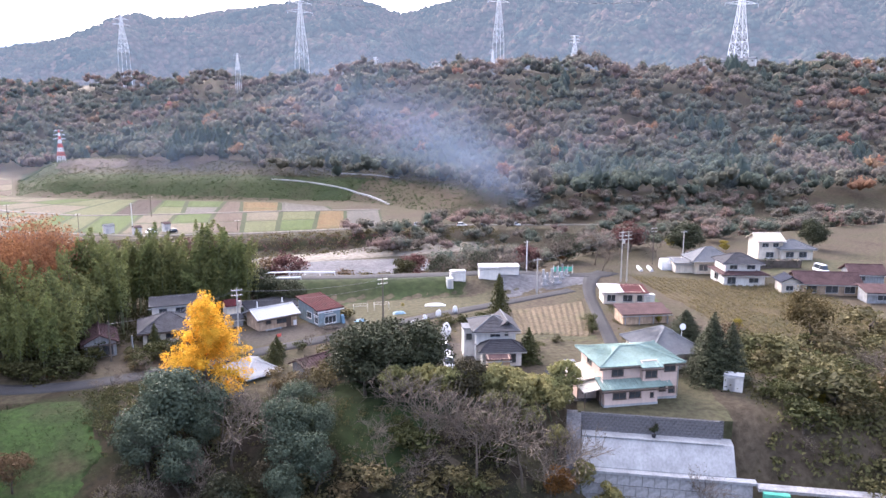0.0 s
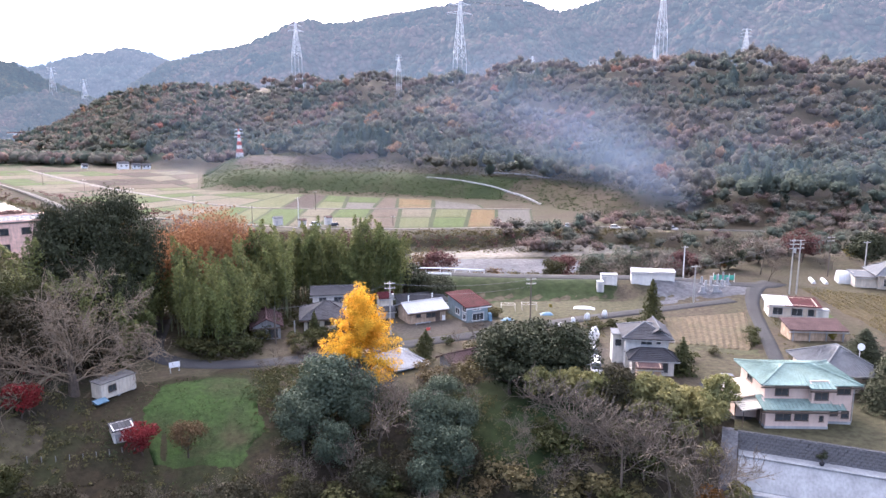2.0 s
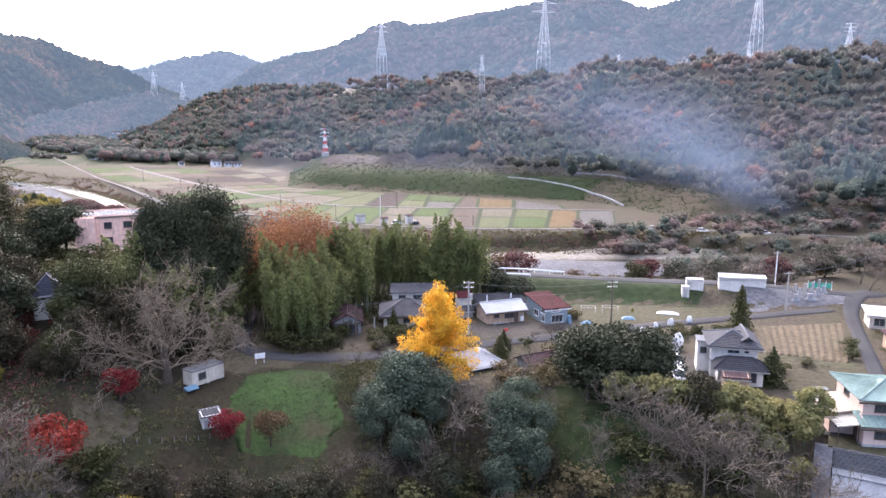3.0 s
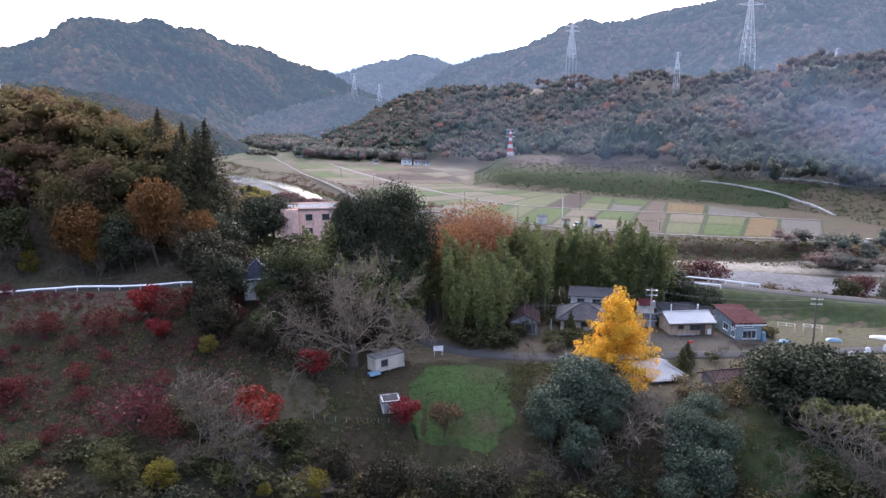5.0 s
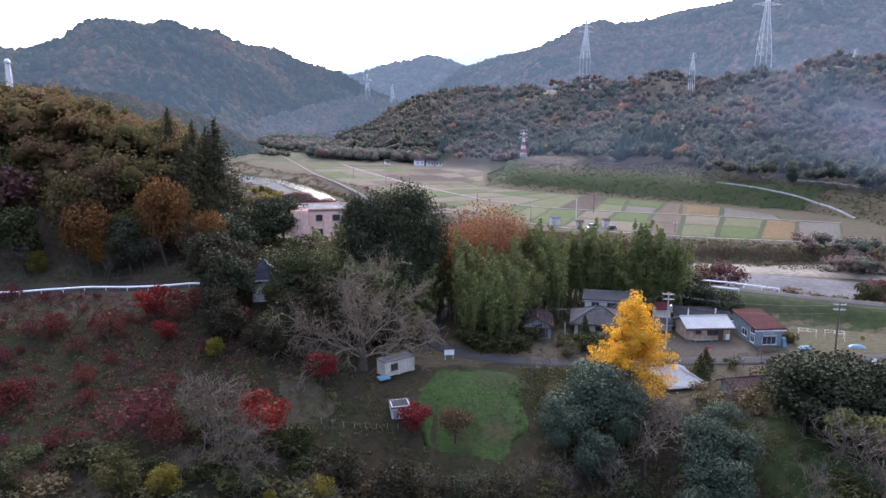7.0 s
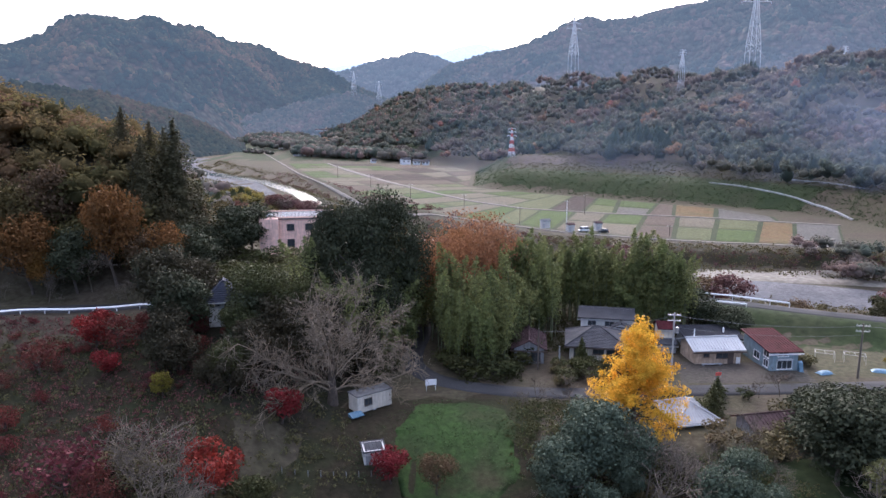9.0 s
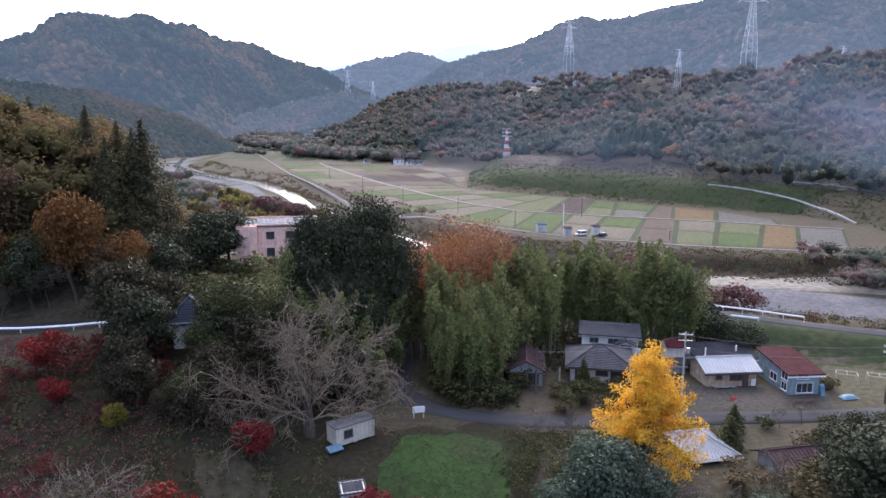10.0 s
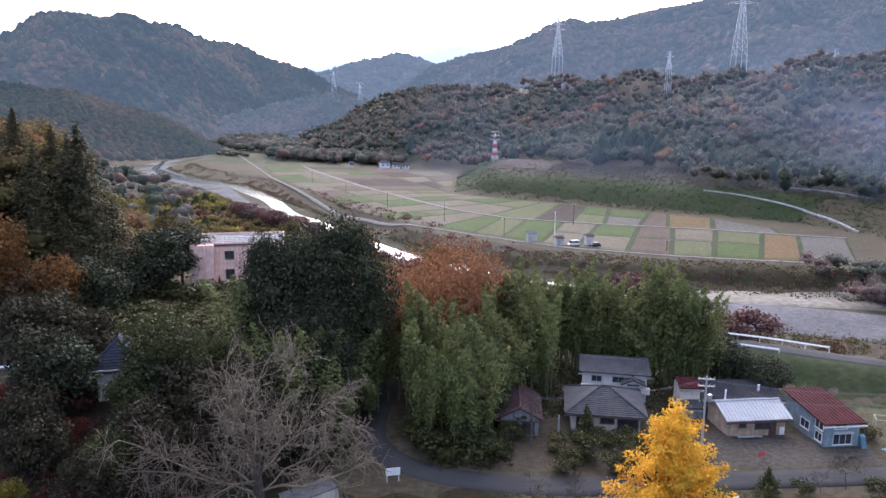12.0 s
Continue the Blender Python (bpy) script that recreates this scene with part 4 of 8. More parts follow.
def woods(name, places, heights, tints, mat, label, seed=0, cards=70, wide=0.38, leaf=0.27, conifer=0.1, lobes=1):
    """Far woods in one piece: domed crowns of leafy lobes, and pointed ones where the tint is darkest."""
    rng = np.random.RandomState(seed)
    v0, f0 = ICO2
    models = []
    for k in range(14):
        cone = k >= 10
        r = np.ones(len(v0))
        for q in range(9):
            d = rng.normal(size=3)
            d[2] = abs(d[2]) * 0.8
            r += 0.24 * np.clip(v0 @ (d / np.linalg.norm(d)), 0, 1) ** 7
        v = v0 * (r * 0.76)[:, None] * (1 + 0.05 * rng.normal(size=(len(v0), 1)))
        v[:, 2] *= np.where(v[:, 2] > 0, 0.95, 0.7)
        if cone:
            t = (v0[:, 2] + 1) / 2
            v = np.stack([v0[:, 0] * (1.15 - t), v0[:, 1] * (1.15 - t), -0.9 + 1.85 * t], -1) * (1 + 0.08 * rng.normal(size=(len(v0), 1)))
        if lobes > 1 and not cone:
            made = []
            for q in range(lobes):
                o = rng.normal(size=3) * np.array([0.45, 0.45, 0.3])
                o = o / max(1.0, np.linalg.norm(o) / 0.62)
                k1 = rng.uniform(0.3, 0.5)
                d = rng.normal(size=(cards // lobes, 3))
                d[:, 2] = np.abs(d[:, 2]) * 0.9 - 0.25
                d /= np.linalg.norm(d, axis=1)[:, None]
                c = o + d * k1 * rng.uniform(0.75, 1.3, len(d))[:, None]
                made += [(o + ICO1[0] * k1 * (0.88 if lobes < 4 else 0.68) * (1 + 0.15 * rng.normal(size=(len(ICO1[0]), 1)).clip(-1, 1)), ICO1[1]), leaf_cards(c, leaf, rng, d + np.array([0, 0, 0.4]), loose=0.8)]
            models.append(joined(made))
            continue
        i = rng.randint(0, len(f0), cards)
        w = rng.dirichlet((1, 1, 1), cards)
        c = (v[f0[i]] * w[..., None]).sum(1) * rng.uniform(0.98, 1.3, cards)[:, None]
        out = v0[f0[i]].mean(1)
        models.append(joined([(v, f0), leaf_cards(c, leaf, rng, out + np.array([0, 0, 0.4]), loose=0.8)]))
    p, h, t = np.array(places, float), np.array(heights, float), np.array(tints, float)
    pick = np.where(t > conifer, rng.randint(0, 10, len(p)), 10 + rng.randint(0, 4, len(p)))
    vs, fs, ts, base = [], [], [], 0
    for k, (v, f) in enumerate(models):
        at = np.nonzero(pick == k)[0]
        if not len(at):
            continue
        a = rng.uniform(0, 6.28, len(at))[:, None]
        r = (h[at] * wide * rng.uniform(0.8, 1.25, len(at)) * (1.0 if k < 10 else 0.75))[:, None]
        x, y = (v[None, :, 0] * np.cos(a) - v[None, :, 1] * np.sin(a)) * r, (v[None, :, 0] * np.sin(a) + v[None, :, 1] * np.cos(a)) * r
        q = np.stack([x, y, v[None, :, 2] * (h[at] * 0.45)[:, None] + (h[at] * 0.55)[:, None]], -1) + p[at][:, None]
        vs.append(q.reshape(-1, 3))
        fs.append((f[None] + (base + len(v) * np.arange(len(at)))[:, None, None]).reshape(-1, 3))
        ts.append(np.repeat(t[at], len(v)))
        base += len(v) * len(at)
    me = np_mesh(name, np.concatenate(vs), np.concatenate(fs), mat, True, np.concatenate(ts))
    return tagged(new(name, me), label, "woods", kind="stuff")


class Spacing:
    """Keeps trees of a wood apart."""

    def __init__(self, gap):
        self.gap, self.cells = gap, {}

    def free(self, x, y, k=1.0):
        g = self.gap
        i, j = int(x // g), int(y // g)
        for a in (i - 1, i, i + 1):
            for b in (j - 1, j, j + 1):
                for q in self.cells.get((a, b), ()):
                    if (q[0] - x) ** 2 + (q[1] - y) ** 2 < (g * k) ** 2:
                        return False
        self.cells.setdefault((i, j), []).append((x, y))
        return True


def undergrowth(name, places, size, leaf, label, seed=0, cards=22, leaf_k=0.24):
    rng = np.random.RandomState(seed)
    p = np.repeat(np.asarray(places), cards, 0)
    s = np.repeat(size * rng.uniform(0.5, 1.4, len(places)), cards)
    d = rng.normal(size=(len(p), 3))
    d[:, 2] = np.abs(d[:, 2]) * 0.7
    c = p + d * s[:, None] * 0.45
    v, f = leaf_cards(c, size * leaf_k, rng, d)
    return tagged(new(name, np_mesh(name, v, f, LEAF[leaf])), label, "undergrowth", kind="stuff")

# ---- roads, river, fields ----
TRACK = [(-86, 664), (-57, 572), (-22, 477), (3, 418), (26, 368), (48, 339), (81, 322), (122, 306), (152, 290), (167, 283)]
ribbon("road", [(1.5, 134), (1, 126), (-1, 117), (-0.2, 110), (4, 106), (10, 103.3), (18, 101.5), (34, 102.2), (54, 102.5), (72, 103.5), (90, 103), (108, 102.5)],
       [3.2, 3.4, 3.6, 3.8, 3.6, 3.2, 3.0, 2.8], M["asphalt"], "narrow grey asphalt lane bending up among the trees", "road")
ribbon("lane", [(84.5, 72), (96, 85.5), (107, 98.5), (114, 105), (123, 111)], [2.3, 2.3, 2.6, 4.0], M["asphalt"], "pale narrow lane between the plots", "road")
ribbon("embankment_road", EMBANK[1:] + [(128, 111)], [4, 4, 4, 4.5, 6], M["asphalt"], "grey road along the river embankment", "road")
ribbon("upper_road", [(-110, 99), (-69, 110), (-41, 114.5), (-30, 116), (-20, 118)], 3.6, M["asphalt"], "narrow road along the hillside", "road")
BANK = [(-211, 937), (-146, 725), (-92, 547), (-28, 373), (-0.4, 327), (31, 293), (57, 268), (90, 252), (121, 242), (148, 237), (170, 222), (215, 192)]
ribbon("bank_road", BANK, [2.0, 2.0],
       M["dirtroad"], "pale road on the river bank beside the fields", "road", lift=0.25)
ribbon("farm_track", TRACK, [2.5, 5, 5, 4, 3, 2.4, 2.4], M["dirtroad"],
       "pale farm track through the fields", "road", lift=0.3)
ribbon("hill_path", [(146, 370), (157, 357), (172, 335), (178, 322), (178.6, 304), (177.5, 294)], 0.7, M["concrete"], "pale concrete path along the green bank", "path", lift=0.6)
ribbon("hill_path", [(184, 362), (200, 347), (204, 326)], 0.7, M["concrete"], "pale concrete path higher on the bank", "path", lift=0.6)

M["water"], wn_, wl_, wb_ = mat_base("river_water")
wb_.inputs["Base Color"].default_value = (0.05, 0.06, 0.06, 1)
wb_.inputs["Roughness"].default_value = 0.12
wb_.inputs["Specular IOR Level"].default_value = 0.8
bump_to(wn_, wl_, wb_, noise_node(wn_, wl_, 0.5, 4).outputs[0], 0.25, 0.3)
ribbon("river_water", [(-298, 1060), (-262, 850), (-222, 690), (-182, 606), (-156, 576), (-110, 523), (-72, 440), (-53, 380), (-36, 352), (-15, 307), (4, 273), (40, 238), (62, 222)], [4, 5, 4, 6, 5, 7, 14, 17, 12, 9, 9, 8, 3], M["water"],
       "shallow river shining with the white sky", "river", level=-10.25, lift=0.0)
ribbon("gravel_bed", [(50, 214), (70, 200), (98, 192), (118, 186), (140, 180)], [6, 24, 34, 26, 8], M["gravel"], "pale grey gravel bank of stones", "gravel", lift=0.12)
ribbon("sand_bed", [(60, 226), (90, 217), (120, 211), (160, 198)], [6, 15, 16, 10], M["sand"], "pale sandy strip of dry river bed", "gravel", lift=0.14)
ribbon("gravel_bed", [(-292, 1060), (-258, 840), (-222, 680), (-176, 592), (-130, 518), (-98, 448), (-66, 388)], [20, 34, 44, 40, 34, 26, 8], M["gravel"], "grey gravel bank beside the far river bend", "gravel", lift=0.12)


def between(line, n):
    p = np.array(line, float)
    s = np.r_[0, np.cumsum(np.linalg.norm(np.diff(p, axis=0), axis=1))]
    t = np.linspace(0, s[-1], n)
    return np.stack([np.interp(t, s, p[:, 0]), np.interp(t, s, p[:, 1])], -1)


def parcels(near, far, cuts_near, cuts_far, kinds):
    """Paddies between two lines, cut across at the given distances along each; two letters split a paddy lengthwise."""
    words = {"t": ("stubble", "pale tan harvested paddy"), "g": ("stubblegreen", "paddy with green regrowth in rows"), "b": ("stubblebrown", "brown bare field"),
             "o": ("orangefield", "withered orange-brown crop field"), "k": ("stubblegrey", "greyish fallow field in rows"), "s": ("soil", "dark ploughed field"), "l": ("palegreen", "pale green stubble paddy")}

    def at(line, d):
        p = np.array(line, float)
        s = np.r_[0, np.cumsum(np.linalg.norm(np.diff(p, axis=0), axis=1))]
        return np.array([np.interp(d, s, p[:, 0]), np.interp(d, s, p[:, 1])])
    for i, kind in enumerate(kinds.split()):
        a0, a1, b0, b1 = at(near, cuts_near[i]), at(near, cuts_near[i + 1]), at(far, cuts_far[i]), at(far, cuts_far[i + 1])
        for j, k in enumerate(kind):
            f0, f1 = j / len(kind), (j + 1) / len(kind)
            q = [a0 + (b0 - a0) * f0, a1 + (b1 - a1) * f0, a1 + (b1 - a1) * f1, a0 + (b0 - a0) * f1]
            sheet("field_bund", q, M["bankgrass"], "grassy bund round a paddy", "field", lift=0.1, step=5, ragged=0.05)
            mid = sum(q) / 4
            inset = [p + (mid - p) * min(0.3, 0.9 / max(1.0, float(np.linalg.norm(mid - p)))) for p in q]
            w = np.linalg.norm(q[1] - q[0])
            k0 = min(0.25, 0.55 / max(1.0, w))
            c = [inset[0] + (inset[1] - inset[0]) * k0, inset[1] - (inset[1] - inset[0]) * k0, inset[2] - (inset[2] - inset[3]) * k0, inset[3] + (inset[2] - inset[3]) * k0]
            tagged(sheet("field_parcel", c, M[words[k][0]], words[k][1], "field", lift=0.2, step=2.2, ragged=0.1, rows=0.07), group="paddies on the valley floor")


NEAR = [(-141, 727), (-88, 548), (-24, 375), (2.5, 329.5), (33.5, 296), (59, 271), (91, 255), (122, 245), (148, 240)]
BASE = [(-43, 650), (-12, 572), (19, 484), (29, 443), (59, 412), (85, 389), (107, 366), (137, 341), (154, 301), (168, 287)]
cross = [36, 62, 97, 133, 161, 187, 217, 238, 268, 291, 313, 328, 341, 350, 362, 378, 393, 409, 422, 438, 455, 467, 483]
parcels(NEAR, TRACK, [70, 100, 132, 166, 201, 229, 265, 290, 327, 354, 378, 398, 416, 443, 463, 477, 494, 508, 525, 539, 552, 566, 578, 594], [4] + cross,
        "g gl t gt gl t tb bt gl tg t gl t g l g tt tg bb lt gl o k")
parcels(TRACK, BASE, [4, 36, 62, 97, 133, 161, 187, 217, 238, 260, 280, 306, 341, 365, 381, 395, 409, 420, 437, 462], [4, 28, 48, 79, 120, 144, 173, 203, 220, 240, 258, 273, 284, 294, 309, 322, 343, 351, 372, 404],
        "s g tg b ss s b tl t gt tg tl l s lg kg b o k")
parcels(BASE, [(0, 634), (42, 594), (36, 520), (30.5, 447)], [6, 60, 108, 150, 190, 216], [3, 40, 85, 125, 165, 196], "b st tb st b")

# ---- plots on the bench ----
sheet("lawn", [(-4, 83), (12, 81), (13.5, 99), (-1, 100.5)], M["lawn"], "bright green grassy slope", "lawn", lift=0.1, step=1.0, ragged=2.4, round_off=0.85)
# litter sheets that also carry the shade of the woods in their colour
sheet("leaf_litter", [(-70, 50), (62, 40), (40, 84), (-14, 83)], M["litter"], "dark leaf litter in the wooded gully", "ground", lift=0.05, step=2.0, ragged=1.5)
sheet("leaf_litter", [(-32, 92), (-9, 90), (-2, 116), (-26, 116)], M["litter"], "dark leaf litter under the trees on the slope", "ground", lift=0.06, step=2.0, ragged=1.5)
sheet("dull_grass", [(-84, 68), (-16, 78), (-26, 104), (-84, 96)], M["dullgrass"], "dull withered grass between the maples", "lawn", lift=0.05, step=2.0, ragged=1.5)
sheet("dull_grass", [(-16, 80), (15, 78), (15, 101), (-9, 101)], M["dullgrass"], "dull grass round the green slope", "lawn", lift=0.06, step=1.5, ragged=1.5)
sheet("lawn", [(36, 62), (52, 66), (48, 82), (32, 84)], M["bankgrass"], "green grass below the trees", "lawn", step=1.0, ragged=1.5, round_off=0.8)
sheet("embankment_grass", [(50, 124), (84, 110), (90, 119), (52, 138)], M["bankgrass"], "green grassy embankment", "lawn", ragged=0.6)
SHORE = [(-76, 470), (-50, 400), (-36, 352), (-8, 313), (24, 280), (52, 256), (86, 240), (120, 230), (146, 224)]
for (ax, ay), (bx, by) in zip(SHORE[:-1], SHORE[1:]):
    sheet("bank_slope", [(ax - 9, ay - 8), (bx - 9, by - 8), (bx + 4, by + 6), (ax + 4, ay + 6)], M["dullgrass"], "dull grassy slope between the bank road and the river", "lawn", lift=0.07, step=2.0, ragged=0.6)
sheet("far_meadow", [(-330, 730), (40, 672), (40, 1600), (-380, 1600)], M["bankgrass"], "dull green meadows and gardens of the far valley", "ground", lift=0.06, step=22, ragged=3)
sheet("bare_yard", [(37, 105), (56, 105), (57, 112), (38, 114)], M["yard"], "bare earth yard before the huts", "yard")
sheet("bare_yard", [(56, 84), (66, 76), (70, 82), (62, 92)], M["yard"], "bare earth parking yard", "yard")
sheet("dry_field", [(58, 107), (84, 104), (98, 108), (62, 122)], M["drygrass"], "dry grassy allotment", "yard")
sheet("vegetable_plot", [(76, 86), (86, 78), (102, 95), (84, 98)], M["plot"], "dull brown vegetable plot in rows", "field", step=0.7, rows=0.16)
sheet("vegetable_plot", [(74, 84), (85, 76), (87, 78), (76, 86)], M["drygrass"], "dry grass strip beside the plot", "field")
sheet("gravel_lot", [(90, 106), (113, 104), (118, 113), (98, 119)], M["gravel"], "pale gravel lot with stone monuments", "yard")
sheet("withered_field", [(106, 62), (131, 48), (150, 76), (127, 104)], M["yellowcrop"], "wide field of withered yellow-brown crop", "field", step=0.8, rows=0.25)
sheet("withered_field", [(107, 83), (111, 81), (121, 99), (118, 100)], M["stubblegreen"], "green strip along the withered field", "field")
sheet("dry_field", [(150, 90), (166, 76), (190, 80), (182, 92)], M["drygrass"], "grassy open lot beyond the houses", "yard")
sheet("dry_field", [(66, 57), (76, 46), (84, 56), (76, 64)], M["drygrass"], "dry lawn round the pink house", "lawn")
sheet("driveway", [(61, 62), (66, 58), (72, 67), (68.5, 71)], M["asphalt"], "grey driveway beside the pink house", "yard", lift=0.1)
sheet("green_bank", [(33, 446), (168, 322), (196, 340), (56, 470)], M["bankgrass"], "long green grassy bank above the fields", "lawn", lift=0.3, step=5)
sheet("green_bank", [(48, 600), (33, 444), (58, 468), (76, 600)], M["bankgrass"], "green grassy bank at the far fields", "lawn", lift=0.3, step=5)
sheet("terrace_field", [(52, 486), (128, 430), (150, 450), (70, 515)], M["stubblebrown"], "brown terraced orchard below the tower", "field", lift=0.35, step=4)

# ---- trees that stand out ----
N.plant("ginkgo", 26.3, 91, 14.8, 1.22, sink=0.3)
N.plant("deadtree", -10.2, 98, 14.6, 0.9, turn=40)
for x, y, h, w in ((-9.8, 122, 24, 0.82), (-4.2, 123.5, 20.5, 0.85), (-6.5, 117.5, 17, 0.8), (-13.6, 121, 15.5, 0.5)):
    N.plant("bigdark", x, y, h, w, label="very dark dense evergreen tree above the lane")
for x, y, h, w in ((42.6, 77.5, 10.5, 1.2), (48, 79, 10, 1.2), (44.5, 82, 9, 1.2)):
    N.plant("darkbroad", x, y, h, w, label="dark dense evergreen on the edge of the bench")
for x, y, h in ((5.5, 131, 16), (10.5, 133, 15.5), (15, 138, 13.5), (1.5, 138, 14.5)):
    N.plant("salmon", x, y, h, 0.88, label="salmon-orange autumn cherry tree behind the bamboo")
for x, y, h, w in ((19.2, 83, 10, 0.95), (15.8, 80.5, 8, 0.95), (22.5, 80.5, 8.5, 0.85), (18.5, 77, 7.5, 0.95), (29.5, 74.5, 9, 0.85), (27, 68.5, 8.5, 0.9), (31, 69, 8, 0.9), (22, 71.5, 5.5, 1.0)):
    N.plant("blue", x, y, h, w)
for x, y, h, w in ((-20.5, 105.5, 10.5, 1.1), (-16, 110, 9.5, 1.0), (-22, 101, 8, 1.0), (-16, 114, 8, 1), (-30, 113, 9, 1), (-22, 95, 6, 1.2), (-13, 106, 9, 1), (-4, 116, 10, 0.9)):
    N.plant("biggreen", x, y, h, w, label="dense green broadleaf tree beside the bare tree")
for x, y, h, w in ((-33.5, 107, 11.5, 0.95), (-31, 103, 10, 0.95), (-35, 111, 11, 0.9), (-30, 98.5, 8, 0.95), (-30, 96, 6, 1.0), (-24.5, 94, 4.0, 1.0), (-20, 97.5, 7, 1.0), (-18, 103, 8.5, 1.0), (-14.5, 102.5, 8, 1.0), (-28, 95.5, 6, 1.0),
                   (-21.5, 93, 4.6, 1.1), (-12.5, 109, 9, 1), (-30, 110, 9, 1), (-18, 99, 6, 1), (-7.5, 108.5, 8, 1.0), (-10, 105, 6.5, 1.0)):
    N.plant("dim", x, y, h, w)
for x, y, h in ((-15.2, 91.2, 4.4), (-40.5, 101.5, 5.0), (-20, 79.5, 4.8), (-2.3, 85.8, 3.4), (-37, 96, 2.6)):
    N.plant("maple", x, y, h, 1.05, label="rounded bright red maple on the slope")
for x, y, h, k in ((-29.5, 77.5, 4.6, "crimson"), (-34, 79, 4.0, "crimson"), (2.7, 84.5, 5.2, "brown"), (-29, 92, 3.4, "yellow"), (-14.5, 73.5, 6.0, "yellow"), (-12.3, 73.6, 4.6, "yellow"), (-28, 70, 7.6, "yellow"), (-32.5, 69.5, 6.5, "olive"), (-17.5, 71.5, 3.6, "yellow"), (-5, 71, 3.0, "yellow"), (-44, 70, 4.5, "green"), (-15.3, 79.5, 4, "green"), (-10, 81, 3.4, "green"), (9.5, 76, 4.5, "yellow"), (12, 73, 5, "olive"),
                   (-40, 62, 6, "olive"), (-28, 61, 5.5, "olive"), (61.5, 50.5, 5.4, "yellow"), (54.5, 53.5, 4.6, "orange")):
    N.plant(k, x, y, h, 1.1)
for x, y, h in ((-22, 73, 9), (-25.5, 74.5, 7.5), (-19, 71, 7), (-9.5, 76.5, 5), (-5.5, 75.5, 5), (-2, 78, 4.5), (5, 77.5, 5.5), (10.5, 77, 5), (15, 76, 6.5), (24, 80, 8), (27.5, 82, 8), (36.5, 77, 7), (37, 83, 6.5), (33, 80, 7),
                (41, 61, 9.5), (45.5, 58, 10.5), (51, 56, 10.5), (51.5, 60, 9), (56.5, 56, 8.5), (48, 62, 9), (90, 33, 8), (95, 36, 8), (64, 45.5, 6.5), (66.5, 43, 6), (39, 66, 8), (43.5, 66, 8), (-12, 73, 4), (0, 74, 4.5)):
    N.plant("bare", x, y, h, 1.25)
for x, y, h in ((16, 99, 6), (20, 97.5, 5), (13.5, 97, 4.5), (45, 99.5, 4.5), (48, 100, 4)):
    N.plant("bare", x, y, h, 1.2, label="leafless grey plum tree beside the lane")
# bamboo by the bend, behind the houses, and the hedge below the parking yard
for i, (x, y) in enumerate([(7, 112), (9.5, 110.5), (12, 112), (6, 116), (10, 115), (13, 116), (8, 120), (12, 120), (5.5, 121), (15.5, 121), (17, 125), (11, 124), (7, 125)]):
    N.plant("bamboo", x, y, 11 + (i * 37 % 5) * 0.6, 1.05)
for i in range(44):
    x = 16 + 30 * ((i * 0.618) % 1)
    y = 124 + 15 * ((i * 0.383 + 0.2) % 1) + (x < 22) * 3 + max(0, 36 - x) * 0.12
    N.plant("bamboo", x, y, 10.6 + ((i * 29) % 7) * 0.5, 1.05)
for i in range(44):
    t = i / 43
    x, y = 45 + 17 * t + RNG.normal() * 0.8, 73.5 - 13.5 * t + RNG.normal() * 0.9
    N.plant("hedge", x, y, 4.7 + RNG.uniform(-0.7, 0.9), 1.05)
for x, y in ((-12, 113), (-9, 111), (-6, 113), (-3, 119), (-12, 118), (-15, 118), (-2, 127), (4.5, 129), (-1.5, 131), (2, 135), (4, 124.5), (-2, 122)):
    N.plant("bamboo", x, y, 11, 1.3)
# garden trees among the houses
for x, y, h, w in ((82, 97.5, 7.5, 1), (69, 75, 5.2, 1.45), (39, 98.6, 4.4, 1), (24.5, 112.2, 4, 1.1), (30, 105, 3.2, 1.1)):
    N.plant("conifer", x, y, h, w)
for x, y, h, w in ((83.6, 54, 9.5, 1.75), (87.5, 57, 9.5, 1.6), (96.5, 67.5, 7.5, 2.0), (86.5, 53, 8, 1.7)):
    N.plant("cedar", x, y, h, w, label="dark bushy conifer beside the pink house")
for x, y, h in ((52, 124, 5.5), (49, 127, 6), (47.5, 131, 7)):
    N.plant("darkbroad", x, y, h, 1.2, label="dark shrub-like tree on the embankment")
for i in range(44):
    x, y = RNG.uniform(20, 33.5), RNG.uniform(104.5, 112)
    N.plant(("greenbush", "bush", "greenbush", "barebush")[i % 4], x, y, RNG.uniform(1.2, 2.3), 1.15)
for x, y, h in ((36.8, 94.6, 5), (41, 89.2, 2.6), (42.5, 87, 3), (46, 92, 3), (48, 95, 2.4), (33.5, 99, 2.5), (52, 90, 3), (55, 93, 2.6), (45.5, 85, 3.4), (38.5, 84, 3), (35, 87, 2.6), (57, 111, 2), (58, 114, 2.2)):
    N.plant("bush" if h < 4 else "conifer", x, y, h, 1.2)
for x, y in ((40, 100), (43, 99.6), (51, 99.8), (55, 100), (58, 99.5), (74, 78), (79, 79), (88, 80), (91, 83), (69, 96), (73, 97), (76, 95), (62, 97), (66, 98)):
    N.plant("greenbush", x, y, RNG.uniform(1.2, 2.0), 1.2)
for x, y, h in ((57, 121, 2.4), (70, 112, 2), (101, 76, 3), (109, 66, 4)):
    N.plant("yellow", x, y, h, 1.1)
